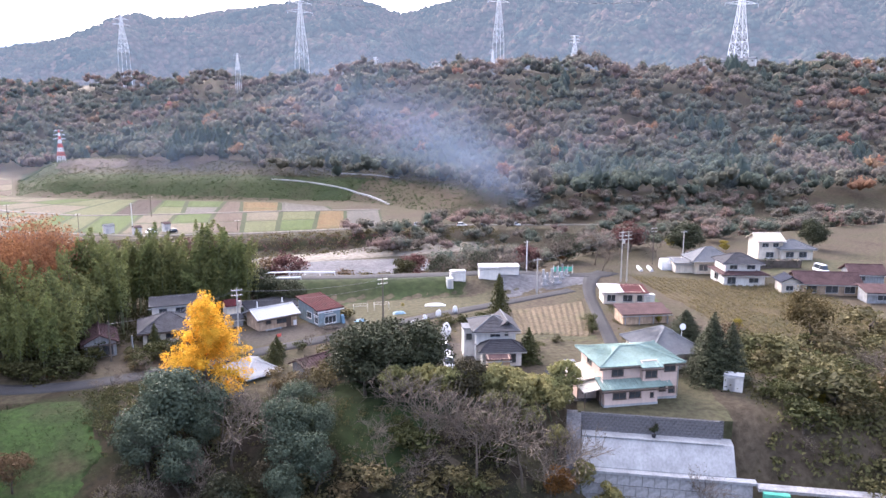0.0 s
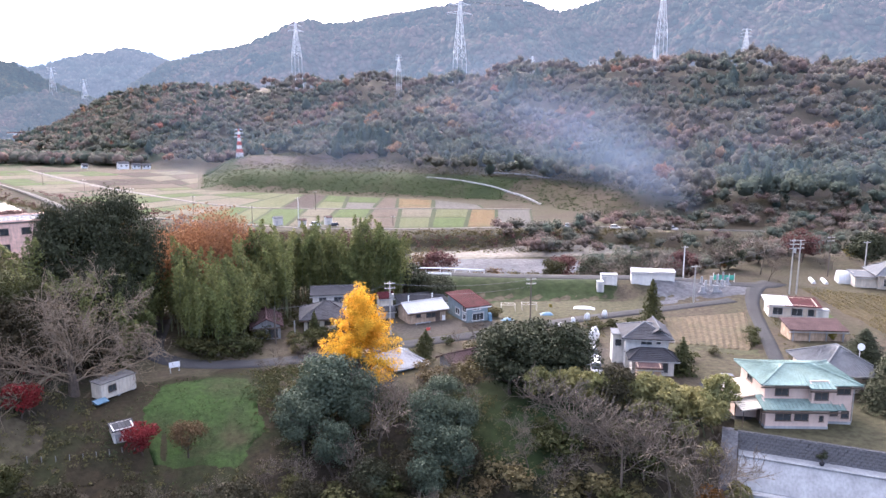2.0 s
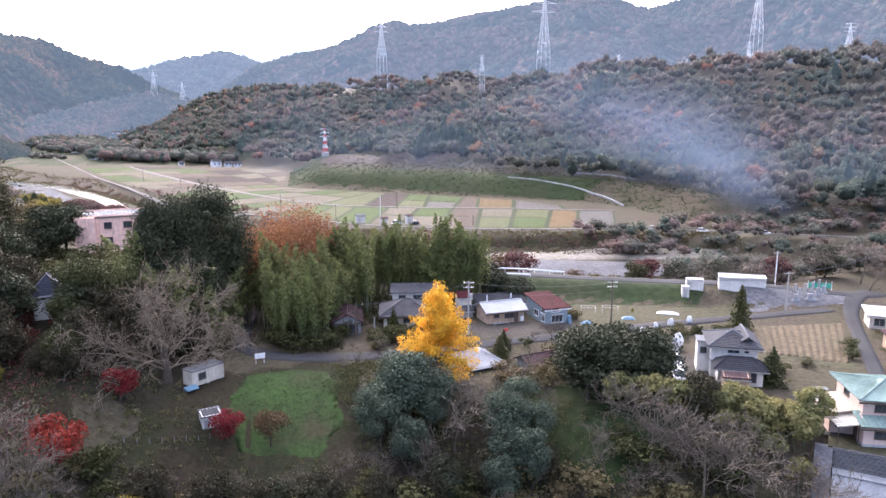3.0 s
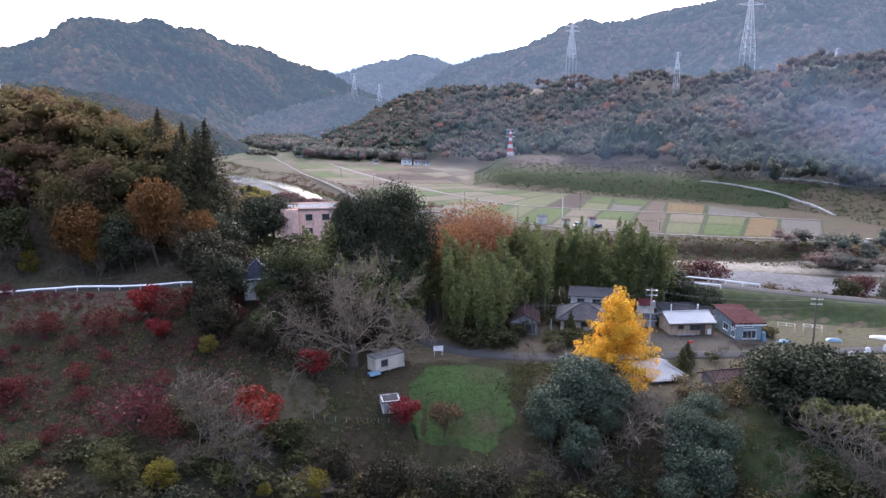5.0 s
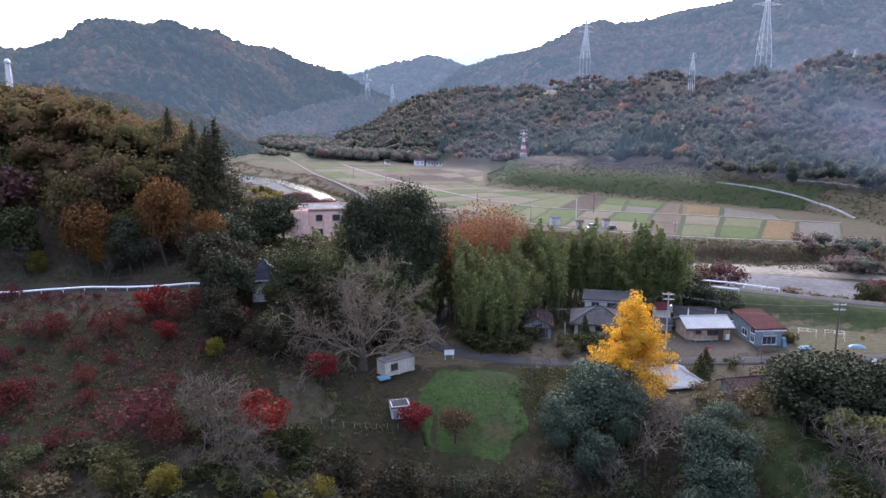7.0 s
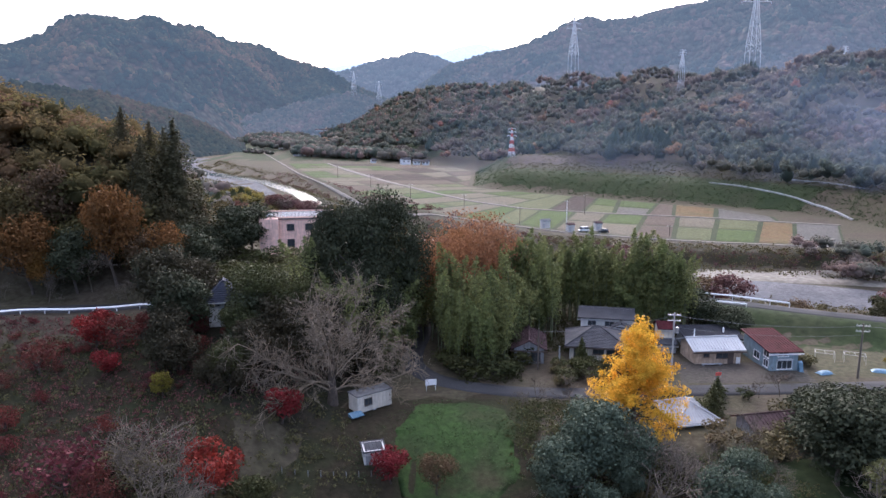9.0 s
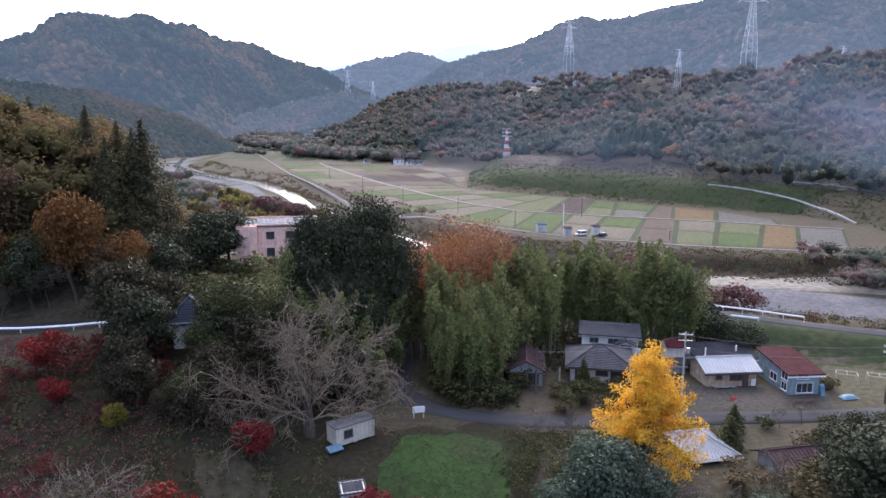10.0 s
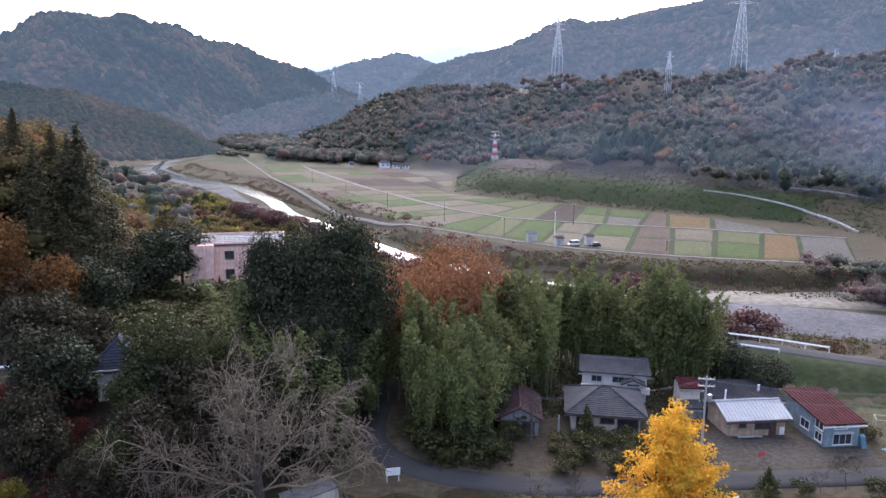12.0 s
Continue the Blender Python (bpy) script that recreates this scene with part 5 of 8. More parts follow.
# cherries and river trees
for x, y, h in ((93, 135, 9), (110, 131, 10), (120, 120, 9), (89, 146, 9), (101, 138, 9), (130, 118, 9), (126, 112, 8), (140, 118, 8), (117, 128, 9), (150, 115, 8)):
    N.plant("bare", x, y, h, 1.5, label="leafless pinkish grey cherry tree along the river road")
for x, y, h, k in ((86, 138, 8, "green"), (82, 142, 8, "brown"), (104, 146, 8, "darkbroad"), (97, 150, 8, "plum"), (113, 142, 8, "darkbroad"), (76, 148, 7, "brown"), (124, 136, 8, "plum"), (132, 132, 8, "orange"),
                   (54, 150, 12, "brown"), (57, 148, 11, "brown"), (50, 153, 12, "darkbroad"), (45, 156, 12, "plum"), (40, 158, 11, "darkbroad"), (36, 161, 11, "brown"), (61, 146, 8, "plum"),
                   (140, 128, 8, "brown"), (150, 124, 9, "plum"), (128, 126, 8, "darkbroad"), (165, 122, 9, "yellow"), (172, 110, 8, "yellow"), (185, 104, 9, "yellow"), (158, 112, 9, "darkbroad"), (196, 98, 9, "darkbroad")):
    N.plant(k, x, y, h, 1.15)
# scrub on the right
for i in range(230):
    x = RNG.uniform(80, 150)
    y = RNG.uniform(0.2, 1.0) * (57 - (x - 88) * 0.3) + 4
    if x < 92 and y > 40:
        continue
    N.plant(("bush", "barebush", "bush", "greenbush")[i % 4], x, y, RNG.uniform(2.2, 4.5) * (1.3 if i % 9 == 0 else 1), 1.35)
# low crimson maples in rows on the slope
for i in range(340):
    row = RNG.randint(13)
    x, y = RNG.uniform(-88, -18), 68 + 3.2 * row + RNG.normal() * 0.45
    if x + 0.62 * (106 - y) > -19 or wave(x, y, 8, 2) < -0.45:
        continue
    N.plant("crimson", x, y, RNG.uniform(1.0, 2.4) * (1.35 if i % 7 == 0 else 1), 1.0)
for i in range(150):
    a_, d_ = RNG.uniform(-0.56, 0.95), RNG.uniform(70, 88) - (6 if i % 2 else 0)
    x, y = d_ * math.sin(a_), d_ * math.cos(a_)
    if x > 53 or (-12 < x < 13 and y > 80) or (x > 34 and y > 72):
        continue
    N.plant(("barebush", "bush", "bare", "barebush", "bush", "greenbush", "barebush")[i % 7], x, y, RNG.uniform(1.8, 3.8), 1.25)

# ---- the wooded hill on the left ----
for i in range(11):
    N.plant("bare", -100 + i * 6.5 + RNG.normal(), 118.5 + RNG.normal() * 0.7, RNG.uniform(5, 7), 1.2, label="leafless weeping cherry beside the hillside road")
for x, y, h, k in ((-57.8, 119.6, 13, "orange"), (-55.5, 119, 8, "orange"), (-45.5, 120.5, 12.5, "orange"), (-69, 119.5, 15, "green"), (-66.5, 118.6, 12, "yellow"), (-41.5, 121.5, 10, "brown"), (-73, 121, 13, "green"), (-62, 123, 15, "olive"), (-51, 119.5, 10, "darkbroad"), (-52.5, 123.5, 15, "olive"), (-76, 123, 16, "plum"), (-36.5, 120.5, 8.5, "green"), (-48.5, 125, 14, "brown"), (-58, 126, 15, "brown"), (-80, 120, 14, "orange"), (-84, 121, 13, "olive"), (-38.5, 122, 9, "orange")):
    N.plant(k, x, y, h, 0.85)
for x, y, top in ((-43.5, 139, 33.5), (-47, 142, 35), (-41, 136.5, 30), (-50.5, 139, 35), (-39, 141.5, 26), (-46, 146, 34), (-45, 132.5, 29), (-41, 131, 26)):
    N.plant("oldcedar", x, y, top - ground_z(x, y), 1.2, label="tall dull olive-brown cedar on the shoulder of the hill")
for x, y, h in ((-36.5, 133, 10), (-33, 140, 10.5), (-30.5, 145, 9.5), (-34, 149, 10), (-37, 127.5, 12), (-39.5, 126, 9)):
    N.plant("darkbroad", x, y, h, 1.05, label="dark evergreen at the foot of the hill")
for i in range(46):
    x, y = RNG.uniform(-70, 0), RNG.uniform(160, 235)
    if along(RIVER, np.array([x]), np.array([y]))[0][0] < 24 or x > 8 - (y - 160) * 0.2:
        continue
    N.plant(("olive", "yellow", "brown", "olive", "olive")[i % 5], x, y, RNG.uniform(5, 8.5), 1.2, label="low olive tree on the near river bank")
for i in range(70):
    x, y = RNG.uniform(-30, 60), RNG.uniform(158, 235)
    d = along(RIVER, np.array([x]), np.array([y]))[0][0]
    if d < 17 or d > 48 or y > 232 - x * 0.6:
        continue
    N.plant(("plum", "brown", "orange", "plum")[i % 4], x, y, RNG.uniform(6.5, 10), 1.2, label="dull reddish tree on the near river bank")

for i in range(64):
    t = (i * 0.618) % 1
    x, y = -66 + 104 * t + RNG.normal() * 3, np.interp(t, [0, 0.5, 1], [338, 276, 214]) - 6 + RNG.normal() * 4
    if along(RIVER, np.array([x]), np.array([y]))[0][0] < 16:
        continue
    N.plant(("plum", "brown", "bare", "plum", "bare")[i % 5], x, y, RNG.uniform(6.5, 9.5), 1.25, label="rust-brown tree half bare along the river bank")

# ---- far woods ----
# far_woods stops lifted and greyed, with the hill's haze mixed into the colour
M["woods"] = mat_woods("far_woods", [(0.0, (0.078, 0.104, 0.088)), (0.25, (0.112, 0.128, 0.1)), (0.45, (0.152, 0.146, 0.118)), (0.65, (0.19, 0.158, 0.138)), (0.84, (0.214, 0.152, 0.132)), (0.93, (0.27, 0.18, 0.11)), (1.0, (0.3, 0.135, 0.1))])
M["hillwoods"] = mat_woods("near_hill_woods", [(0.0, (0.055, 0.06, 0.03)), (0.3, (0.105, 0.092, 0.038)), (0.55, (0.15, 0.11, 0.05)), (0.8, (0.165, 0.1, 0.06)), (1.0, (0.24, 0.13, 0.05))])
M["riverwoods"] = mat_woods("river_bank_woods", [(0.0, (0.065, 0.072, 0.034)), (0.3, (0.13, 0.117, 0.042)), (0.55, (0.156, 0.117, 0.052)), (0.8, (0.26, 0.221, 0.052)), (1.0, (0.169, 0.085, 0.065))])
rw = np.random.RandomState(11)


def strewn(n, a0, a1, r0, r1):
    """n random places between two directions and two distances."""
    a, r = np.radians(rw.uniform(a0, a1, n)), rw.uniform(r0, r1, n)
    return r * np.sin(a), r * np.cos(a), r


P, Hs, Ts = [], [], []
gap = Spacing(7.6)
X, Y, R = strewn(18000, -8, 69.5, 240, 980)
D, W1, W2, Z = beyond_foot(X, Y), wave(X, Y, 48, 9), wave(X, Y, 17, 4), land(X, Y)
for x, y, r, f, w1, w2, z in zip(X, Y, R, D, W1, W2, Z):
    lim = 8 if y > 545 else 62 if 40 < x < 150 and y > 340 else 28 if x < 200 else 14
    if f < lim or f > 350:
        continue
    k = w1 * 0.34 + 0.16 * w2 + 0.46 + rw.normal() * 0.09 - (0.14 if f < 120 and x > 60 else 0)
    k = min(0.9, max(0, k)) if rw.rand() > 0.035 else rw.uniform(0.9, 1.0)
    if not gap.free(x, y, 0.66 if k < 0.1 else 0.76 + 0.24 * min(1, r / 700)):
        continue
    P.append((x, y, z - 1.5))
    Hs.append(rw.uniform(12, 18) if k < 0.1 else rw.uniform(12, 17.5) * (1.2 if rw.rand() < 0.12 else 1.0))
    Ts.append(k)
X, Y, R = strewn(2600, -14, 8, 760, 1700)
for x, y, f, z in zip(X, Y, beyond_foot(X, Y), land(X, Y)):
    if 12 < f < 420:
        P.append((x, y, z - 1.5))
        Hs.append(rw.uniform(12, 18))
        Ts.append(min(1, max(0, rw.normal() * 0.22 + 0.42)))
woods("hill_woods", P, Hs, Ts, M["woods"], "autumn woods of brown, rust and dark green covering the hill", 3, 84, 0.41, 0.2, lobes=3)
P, Hs, Ts = [], [], []
for i in range(2600):
    x, y = rw.uniform(120, 330), rw.uniform(100, 235)
    if y < 128 - 0.12 * (x - 120) or along(RIVER, np.array([x]), np.array([y]))[0][0] < 12 or along([(88, 250), (147, 234), (170, 218), (215, 190)], np.array([x]), np.array([y]))[0][0] < 5:
        continue
    if beyond_foot(np.array([x]), np.array([y]))[0] > 20 or (150 < x < 190 and y < 112) or rw.rand() > 0.4:
        continue
    P.append((x, y, ground_z(x, y) - 0.6))
    Hs.append(rw.uniform(4.5, 9))
    Ts.append(min(0.8, max(0, rw.normal() * 0.22 + 0.5)))
woods("river_woods", P, Hs, Ts, M["woods"], "low brown and grey-green trees along the river flats", 14, 230, 0.5, 0.12, 0.02, 5)
P, Hs, Ts = [], [], []
X, Y = rw.uniform(-420, -60, 1900), rw.uniform(290, 1000, 1900)
for x, y, r, z in zip(X, Y, along(RIVER, X, Y)[0], land(X, Y)):
    left = x < np.interp(y, [290, 380, 520, 590, 680, 840, 1060], [-60, -100, -160, -215, -262, -300, -330])
    if left and r > 34 and y < 900 and rw.rand() < 0.75:
        P.append((x, y, z - 0.8))
        Hs.append(rw.uniform(5, 10))
        Ts.append(min(1, max(0, rw.normal() * 0.22 + 0.4)))
# belts of trees before and among the far village
for (ax, ay), (bx, by), n, wide_, hh in (((-140, 815), (-58, 738), 190, 18, 11), ((-60, 745), (0, 668), 60, 9, 11), ((-200, 985), (-120, 945), 200, 34, 12), ((-270, 1130), (-150, 1070), 170, 45, 12),
                                         ((-292, 1240), (-215, 1250), 90, 45, 14), ((-330, 985), (-318, 1085), 60, 16, 12), ((-205, 860), (-165, 800), 30, 8, 6), ((-300, 1500), (-210, 1420), 90, 60, 14)):
    for i in range(n):
        t = rw.rand()
        x, y = ax + (bx - ax) * t + rw.normal() * wide_ * 0.25, ay + (by - ay) * t + rw.normal() * wide_
        P.append((x, y, min(ground_z(x, y), 0) - 0.8))
        Hs.append(hh * rw.uniform(0.7, 1.2))
        Ts.append(min(1, max(0, rw.normal() * 0.22 + 0.42)))
woods("valley_woods", P, Hs, Ts, M["woods"], "mixed brown and green woods along the valley floor", 4, 46, 0.45, 0.28)
P, Hs, Ts = [], [], []
gap = Spacing(4.6)
for i in range(4400):
    x, y = (rw.uniform(-230, -38), rw.uniform(119.5, 255)) if i % 3 else (rw.uniform(-112, -38), rw.uniform(119.5, 156))
    if x > -47 - 0.3 * (y - 160) or (y < 127 and x > -85) or math.atan2(-x, y) > radians(38) or not gap.free(x, y, 0.7 if y < 156 else 1.1):
        continue
    P.append((x, y, ground_z(x, y) - 2.5))
    Hs.append(rw.uniform(7, 12.5))
    Ts.append(min(1, max(0, rw.normal() * 0.22 + 0.45)))
woods("hill_woods", P, Hs, Ts, M["hillwoods"], "olive and brown woods over the back of the hill", 5, 520, 0.5, 0.1, 0.04, 7)
P, Hs, Ts = [], [], []
gap = Spacing(4.2)
for i in range(4200):
    x, y = rw.uniform(-150, -2), rw.uniform(158, 400)
    if along(RIVER, np.array([x]), np.array([y]))[0][0] < 27 or x > 8 - (y - 160) * 0.2 or x < -52 - 0.42 * (y - 160) or not gap.free(x, y):
        continue
    P.append((x, y, ground_z(x, y) - 0.8))
    Hs.append(rw.uniform(4, 8))
    Ts.append(min(1, max(0, rw.normal() * 0.28 + 0.45)))
woods("river_woods", P, Hs, Ts, M["riverwoods"], "olive and yellow trees on the near river bank", 15, 170, 0.6, 0.16, 0.02, 4)
# undergrowth
P = []
for i in range(8000):
    x, y = rw.uniform(-85, 120), rw.uniform(45, 108)
    edge = np.interp(x, [-100, -10, 0, 20, 35, 45, 56, 62, 76, 90, 150], [112, 99, 82, 80, 84, 70, 61, 46, 36, 60, 40])
    if y < edge:
        P.append((x, y, ground_z(x, y)))
undergrowth("undergrowth", P, 0.9, "scrub", "withered weeds and low scrub on the slopes", 1)
P = []
for i in range(5000):
    x, y = rw.uniform(-30, 170), rw.uniform(150, 262)
    d = along(RIVER, np.array([x]), np.array([y]))[0][0]
    if 18 < d < 44 and along(BANK, np.array([x]), np.array([y]))[0][0] > 4:
        P.append((x, y, ground_z(x, y)))
undergrowth("undergrowth", P, 1.5, "scrub", "dry reeds and scrub along the river", 2)
P = []
for i in range(9000):
    x, y = rw.uniform(-140, 150), rw.uniform(210, 560)
    d = along(RIVER, np.array([x]), np.array([y]))[0][0]
    b = along(BANK, np.array([x]), np.array([y]))[0][0]
    if 15 < d < 34 and 3.5 < b < 26:
        P.append((x, y, ground_z(x, y)))
undergrowth("undergrowth", P, 1.8, "plum", "reddish brown scrub on the bank below the fields", 6)
P = []
for i in range(2600):
    x, y = rw.uniform(6, 52), rw.uniform(104, 150)
    if y > 118 or (x < 15 and y > 106):
        P.append((x, y, ground_z(x, y)))
undergrowth("undergrowth", P, 0.9, "green", "green weeds under the bamboo", 3)

P, Q, R_ = [], [], []
for i in range(16000):
    x, y = rw.uniform(-20, 230), rw.uniform(230, 560)
    f = float(beyond_foot(np.array([x]), np.array([y]))[0])
    if 1 < f < 30:
        P.append((x, y, ground_z(x, y)))
    elif 30 <= f < 70:
        Q.append((x, y, ground_z(x, y)))
for i in range(9000):
    t = rw.uniform(0, 1)
    x, y = np.interp(t, [0, 0.35, 0.6, 0.8, 1], [-225, -105, -50, -20, 20]), np.interp(t, [0, 0.35, 0.6, 0.8, 1], [740, 484, 379, 325, 245])
    x, y = x + rw.normal() * 22, y + rw.normal() * 6
    d = along(RIVER, np.array([x]), np.array([y]))[0][0]
    if 12 < d < 36 and y < 700 and along(BANK, np.array([x]), np.array([y]))[0][0] > 4 and x < np.interp(y, [250, 373, 547, 725], [30, -30, -95, -148]):
        R_.append((x, y, ground_z(x, y)))
undergrowth("undergrowth", P, 1.5, "bankweed", "rough green weeds on the long bank", 7, 14)
undergrowth("undergrowth", Q, 1.6, "scrub", "dry brown weeds above the bank", 8, 14)
undergrowth("undergrowth", R_, 1.8, "scrub", "dry reeds along the upstream river", 9, 16)

P, Q = [], []
for i in range(5200):
    x, y = rw.uniform(-88, -10), rw.uniform(68, 109)
    if x + 0.6 * (106 - y) < -10 and wave(x, y, 9, 5) > -0.25:
        P.append((x, y, ground_z(x, y)))
for i in range(4200):
    x, y = rw.uniform(78, 160), rw.uniform(8, 62)
    if y < 60 - (x - 88) * 0.3 and not (x < 92 and y > 42):
        Q.append((x, y, ground_z(x, y)))
undergrowth("undergrowth", P, 0.8, "redscrub", "reddish leaves and withered weeds between the maples", 21, 12)
undergrowth("undergrowth", Q, 1.7, "scrub", "dense brown scrub on the slope beside the pink house", 22, 22)
P = []
for i in range(60):
    for j in range(48):
        u, v = (i + rw.uniform(-0.4, 0.4)) / 59, (j + rw.uniform(-0.3, 0.3)) / 47
        x = (106 * (1 - u) + 131 * u) * (1 - v) + (127 * (1 - u) + 150 * u) * v
        y = (62 * (1 - u) + 48 * u) * (1 - v) + (104 * (1 - u) + 76 * u) * v
        if wave(x, y, 7, 3) > -0.5:
            P.append((x, y, ground_z(x, y) + 0.1))
undergrowth("undergrowth", P, 0.75, "crop", "withered yellow-brown plants in the wide field", 23, 9)
for x, y, h, k in ((84, 43, 4.5, "green"), (87, 41, 4, "yellow"), (90.5, 43.5, 5, "green"), (82, 40, 3.6, "greenbush"), (93, 40, 4.2, "green"), (86, 46, 3.4, "greenbush"), (100, 62, 6, "brown"), (111, 55, 6.5, "olive"), (96, 53, 3.8, "bush")):
    N.plant(k, x, y, h, 1.2, label="leafy bush in the scrub on the slope" if k in ("greenbush", "bush") else "yellow-green bushy tree in the scrub on the slope")
for x, y, h in ((46, 62.5, 9), (43, 64, 9.5), (49.5, 58.5, 9), (54, 54, 8.5), (21, 75, 8), (24.5, 77, 9), (25.5, 65, 7), (-24, 76.5, 9), (-20.5, 75, 8.5), (-14, 72, 6), (-27, 72, 7)):
    N.plant("bare", x, y, h, 1.3)
for x, y, h, w in ((56, 60, 5, 1), (57.5, 57, 5.5, 1), (58.5, 53.5, 5.5, 0.9), (55, 62, 4.5, 1), (53, 64, 4.5, 1), (59, 50.5, 5, 0.9)):
    N.plant("hedge", x, y, h, w)

for x, y, h, k in ((-31, 138.5, 3, "greenbush"), (-28, 137, 2.6, "bush"), (-25, 136, 2.8, "greenbush"), (-22, 135.5, 3, "bush"), (-19, 136, 3, "greenbush"), (-33, 133, 3, "greenbush"), (-29.5, 131, 3, "bush"), (-26, 129, 3.4, "greenbush"), (-22, 129, 3.4, "bush"),
                   (-31, 126, 3.6, "greenbush"), (-27, 124, 3.4, "greenbush"), (-23, 123, 4, "bush"), (-19, 125, 3.6, "greenbush"), (-33, 121, 3.6, "bush"), (-18, 130, 3.2, "greenbush"), (-35, 126, 3.6, "greenbush"), (-25, 119, 3.4, "greenbush")):
    N.plant(k, x, y, h, 1.5, label="dim bush on the slope below the pink block")
# dim evergreens below the hillside road
for x, y, h, w in ((-29.5, 103, 8, 1.0), (-21, 98.5, 7, 1), (-31, 106.5, 8, 0.9), (-21.5, 103, 7, 1.0)):
    N.plant("darkbroad", x, y, h, w, label="dim evergreen on the slope below the road")
for x, y, h in ((6.5, 109, 2.6), (9, 107.6, 2.4), (11.5, 108.5, 2.8), (14, 109.5, 2.4), (5.5, 112, 3), (15.5, 112.5, 2.6), (17, 116, 3), (4.6, 115, 2.6), (-3.5, 112, 3), (-4.4, 108.5, 2.6)):
    N.plant("greenbush", x, y, h, 1.3, label="lush green bush at the foot of the bamboo")
P, Q = [], []
for i in range(2600):
    x, y = rw.uniform(10, 37), rw.uniform(80, 100)
    if not (28.5 < x < 38 and 85 < y < 96) and y < 99.3 and x > 12 + 5 * float(wave(x, y, 5, 1)) + rw.normal():
        (P if rw.rand() < 0.6 else Q).append((x, y, ground_z(x, y)))
undergrowth("undergrowth", P, 0.8, "scrub", "withered weeds between the lane and the trees", 31, 18)
for i in range(1500):
    a, r = rw.uniform(0, 6.28), rw.uniform(0, 1) ** 0.5
    x, y = 3 + 11 * r * math.cos(a), 90.5 + 9.5 * r * math.sin(a)
    if y < 100 and wave(x, y, 5, 2) + rw.normal() * 0.4 > 0.1:
        Q.append((x, y, ground_z(x, y) - 0.1))
undergrowth("undergrowth", Q, 0.6, "bankweed", "tufts of green weeds on the grassy slope", 32, 12)

# weeds and low bushes between the plots
P = []
for i in range(2600):
    x, y = rw.uniform(54, 108), rw.uniform(60, 104)
    road = along([(84.5, 72), (96, 85.5), (107, 98.5)], np.array([x]), np.array([y]))[0][0] < 2.0 or y > 100.3
    if road or y < 112 - 0.85 * (x - 48) - 6 or along([(76, 84), (94, 97)], np.array([x]), np.array([y]))[0][0] < 7 or wave(x, y, 6, 8) < 0.0 or y < 72 and x < 84:
        continue
    P.append((x, y, ground_z(x, y)))
undergrowth("undergrowth", P, 0.55, "scrub", "low weeds and dry grass between the plots", 41, 14)
for i in range(46):
    x, y = 66 + 44 * ((i * 0.618) % 1), 76 + 24 * ((i * 0.383) % 1)
    if along([(84.5, 72), (96, 85.5), (107, 98.5)], np.array([x]), np.array([y]))[0][0] < 2.6 or y > 99.5 or along([(76, 84), (94, 97)], np.array([x]), np.array([y]))[0][0] < 8 or (94 < x < 112 and 76 < y < 98):
        continue
    N.plant(("bush", "greenbush", "barebush")[i % 3], x, y, 1.0 + (i * 37 % 5) * 0.25, 1.2)

# the lane ends in the dark under these
for x, y, h in ((0.5, 140.5, 9), (-2.5, 138, 8), (3.6, 142, 9), (1.5, 137.2, 5)):
    N.plant("darkbroad", x, y, h, 1.0, label="dark evergreen closing the end of the lane")
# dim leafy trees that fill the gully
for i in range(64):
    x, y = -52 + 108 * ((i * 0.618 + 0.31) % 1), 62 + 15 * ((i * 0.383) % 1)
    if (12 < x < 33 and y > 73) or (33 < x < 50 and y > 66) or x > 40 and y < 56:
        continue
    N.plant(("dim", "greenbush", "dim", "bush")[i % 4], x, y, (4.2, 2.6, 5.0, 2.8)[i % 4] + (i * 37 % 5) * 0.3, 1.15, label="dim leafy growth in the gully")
for x, y, h, w in ((20, 84.5, 9.5, 1.25), (16, 82, 8, 1.2), (23.5, 82.5, 8.5, 1.1), (33, 78, 8, 1.15), (29.5, 71.5, 8.5, 1.2), (33.5, 73.5, 7.5, 1.1)):
    N.plant("blue", x, y, h, w)
for x, y, h, w in ((50.5, 77, 9.5, 1.1), (46, 76, 9, 1.1), (53, 80, 8, 1.0)):
    N.plant("darkbroad", x, y, h, w, label="dark dense evergreen on the edge of the bench")
for x, y, h in ((47, 90.5, 4.6), (50, 93, 5.0), (44.8, 86.2, 4.4), (53, 89, 4.2), (51, 85.5, 5)):
    N.plant("darkbroad", x, y, h, 1.2, label="dark bushy evergreen beside the maroon-roofed shed")
# thicket along the foot of the slope
for i in range(48):
    x, y = -48 + 84 * ((i * 0.618) % 1), 66.5 + 9 * ((i * 0.383) % 1)
    if 12 < x < 33 and y > 72:
        continue
    N.plant(("barebush", "bush", "barebush", "greenbush")[i % 4], x, y, 2.2 + (i * 37 % 5) * 0.35, 1.35)

# ---- building blocks ----
def add_box(bm, x0, x1, y0, y1, z0, z1, bevel=0.0):
    r = bmesh.ops.create_cube(bm, size=1.0, matrix=Matrix.Translation(((x0 + x1) / 2, (y0 + y1) / 2, (z0 + z1) / 2)) @ Matrix.Diagonal((x1 - x0, y1 - y0, z1 - z0, 1)))
    if bevel:
        ed = list({e for v in r["verts"] for e in v.link_edges})
        bmesh.ops.bevel(bm, geom=ed, offset=bevel, segments=1, affect="EDGES")


def boxes(*dims, bevel=0.0):
    bm = bmesh.new()
    for d in dims:
        add_box(bm, *d, bevel=bevel)
    return bm


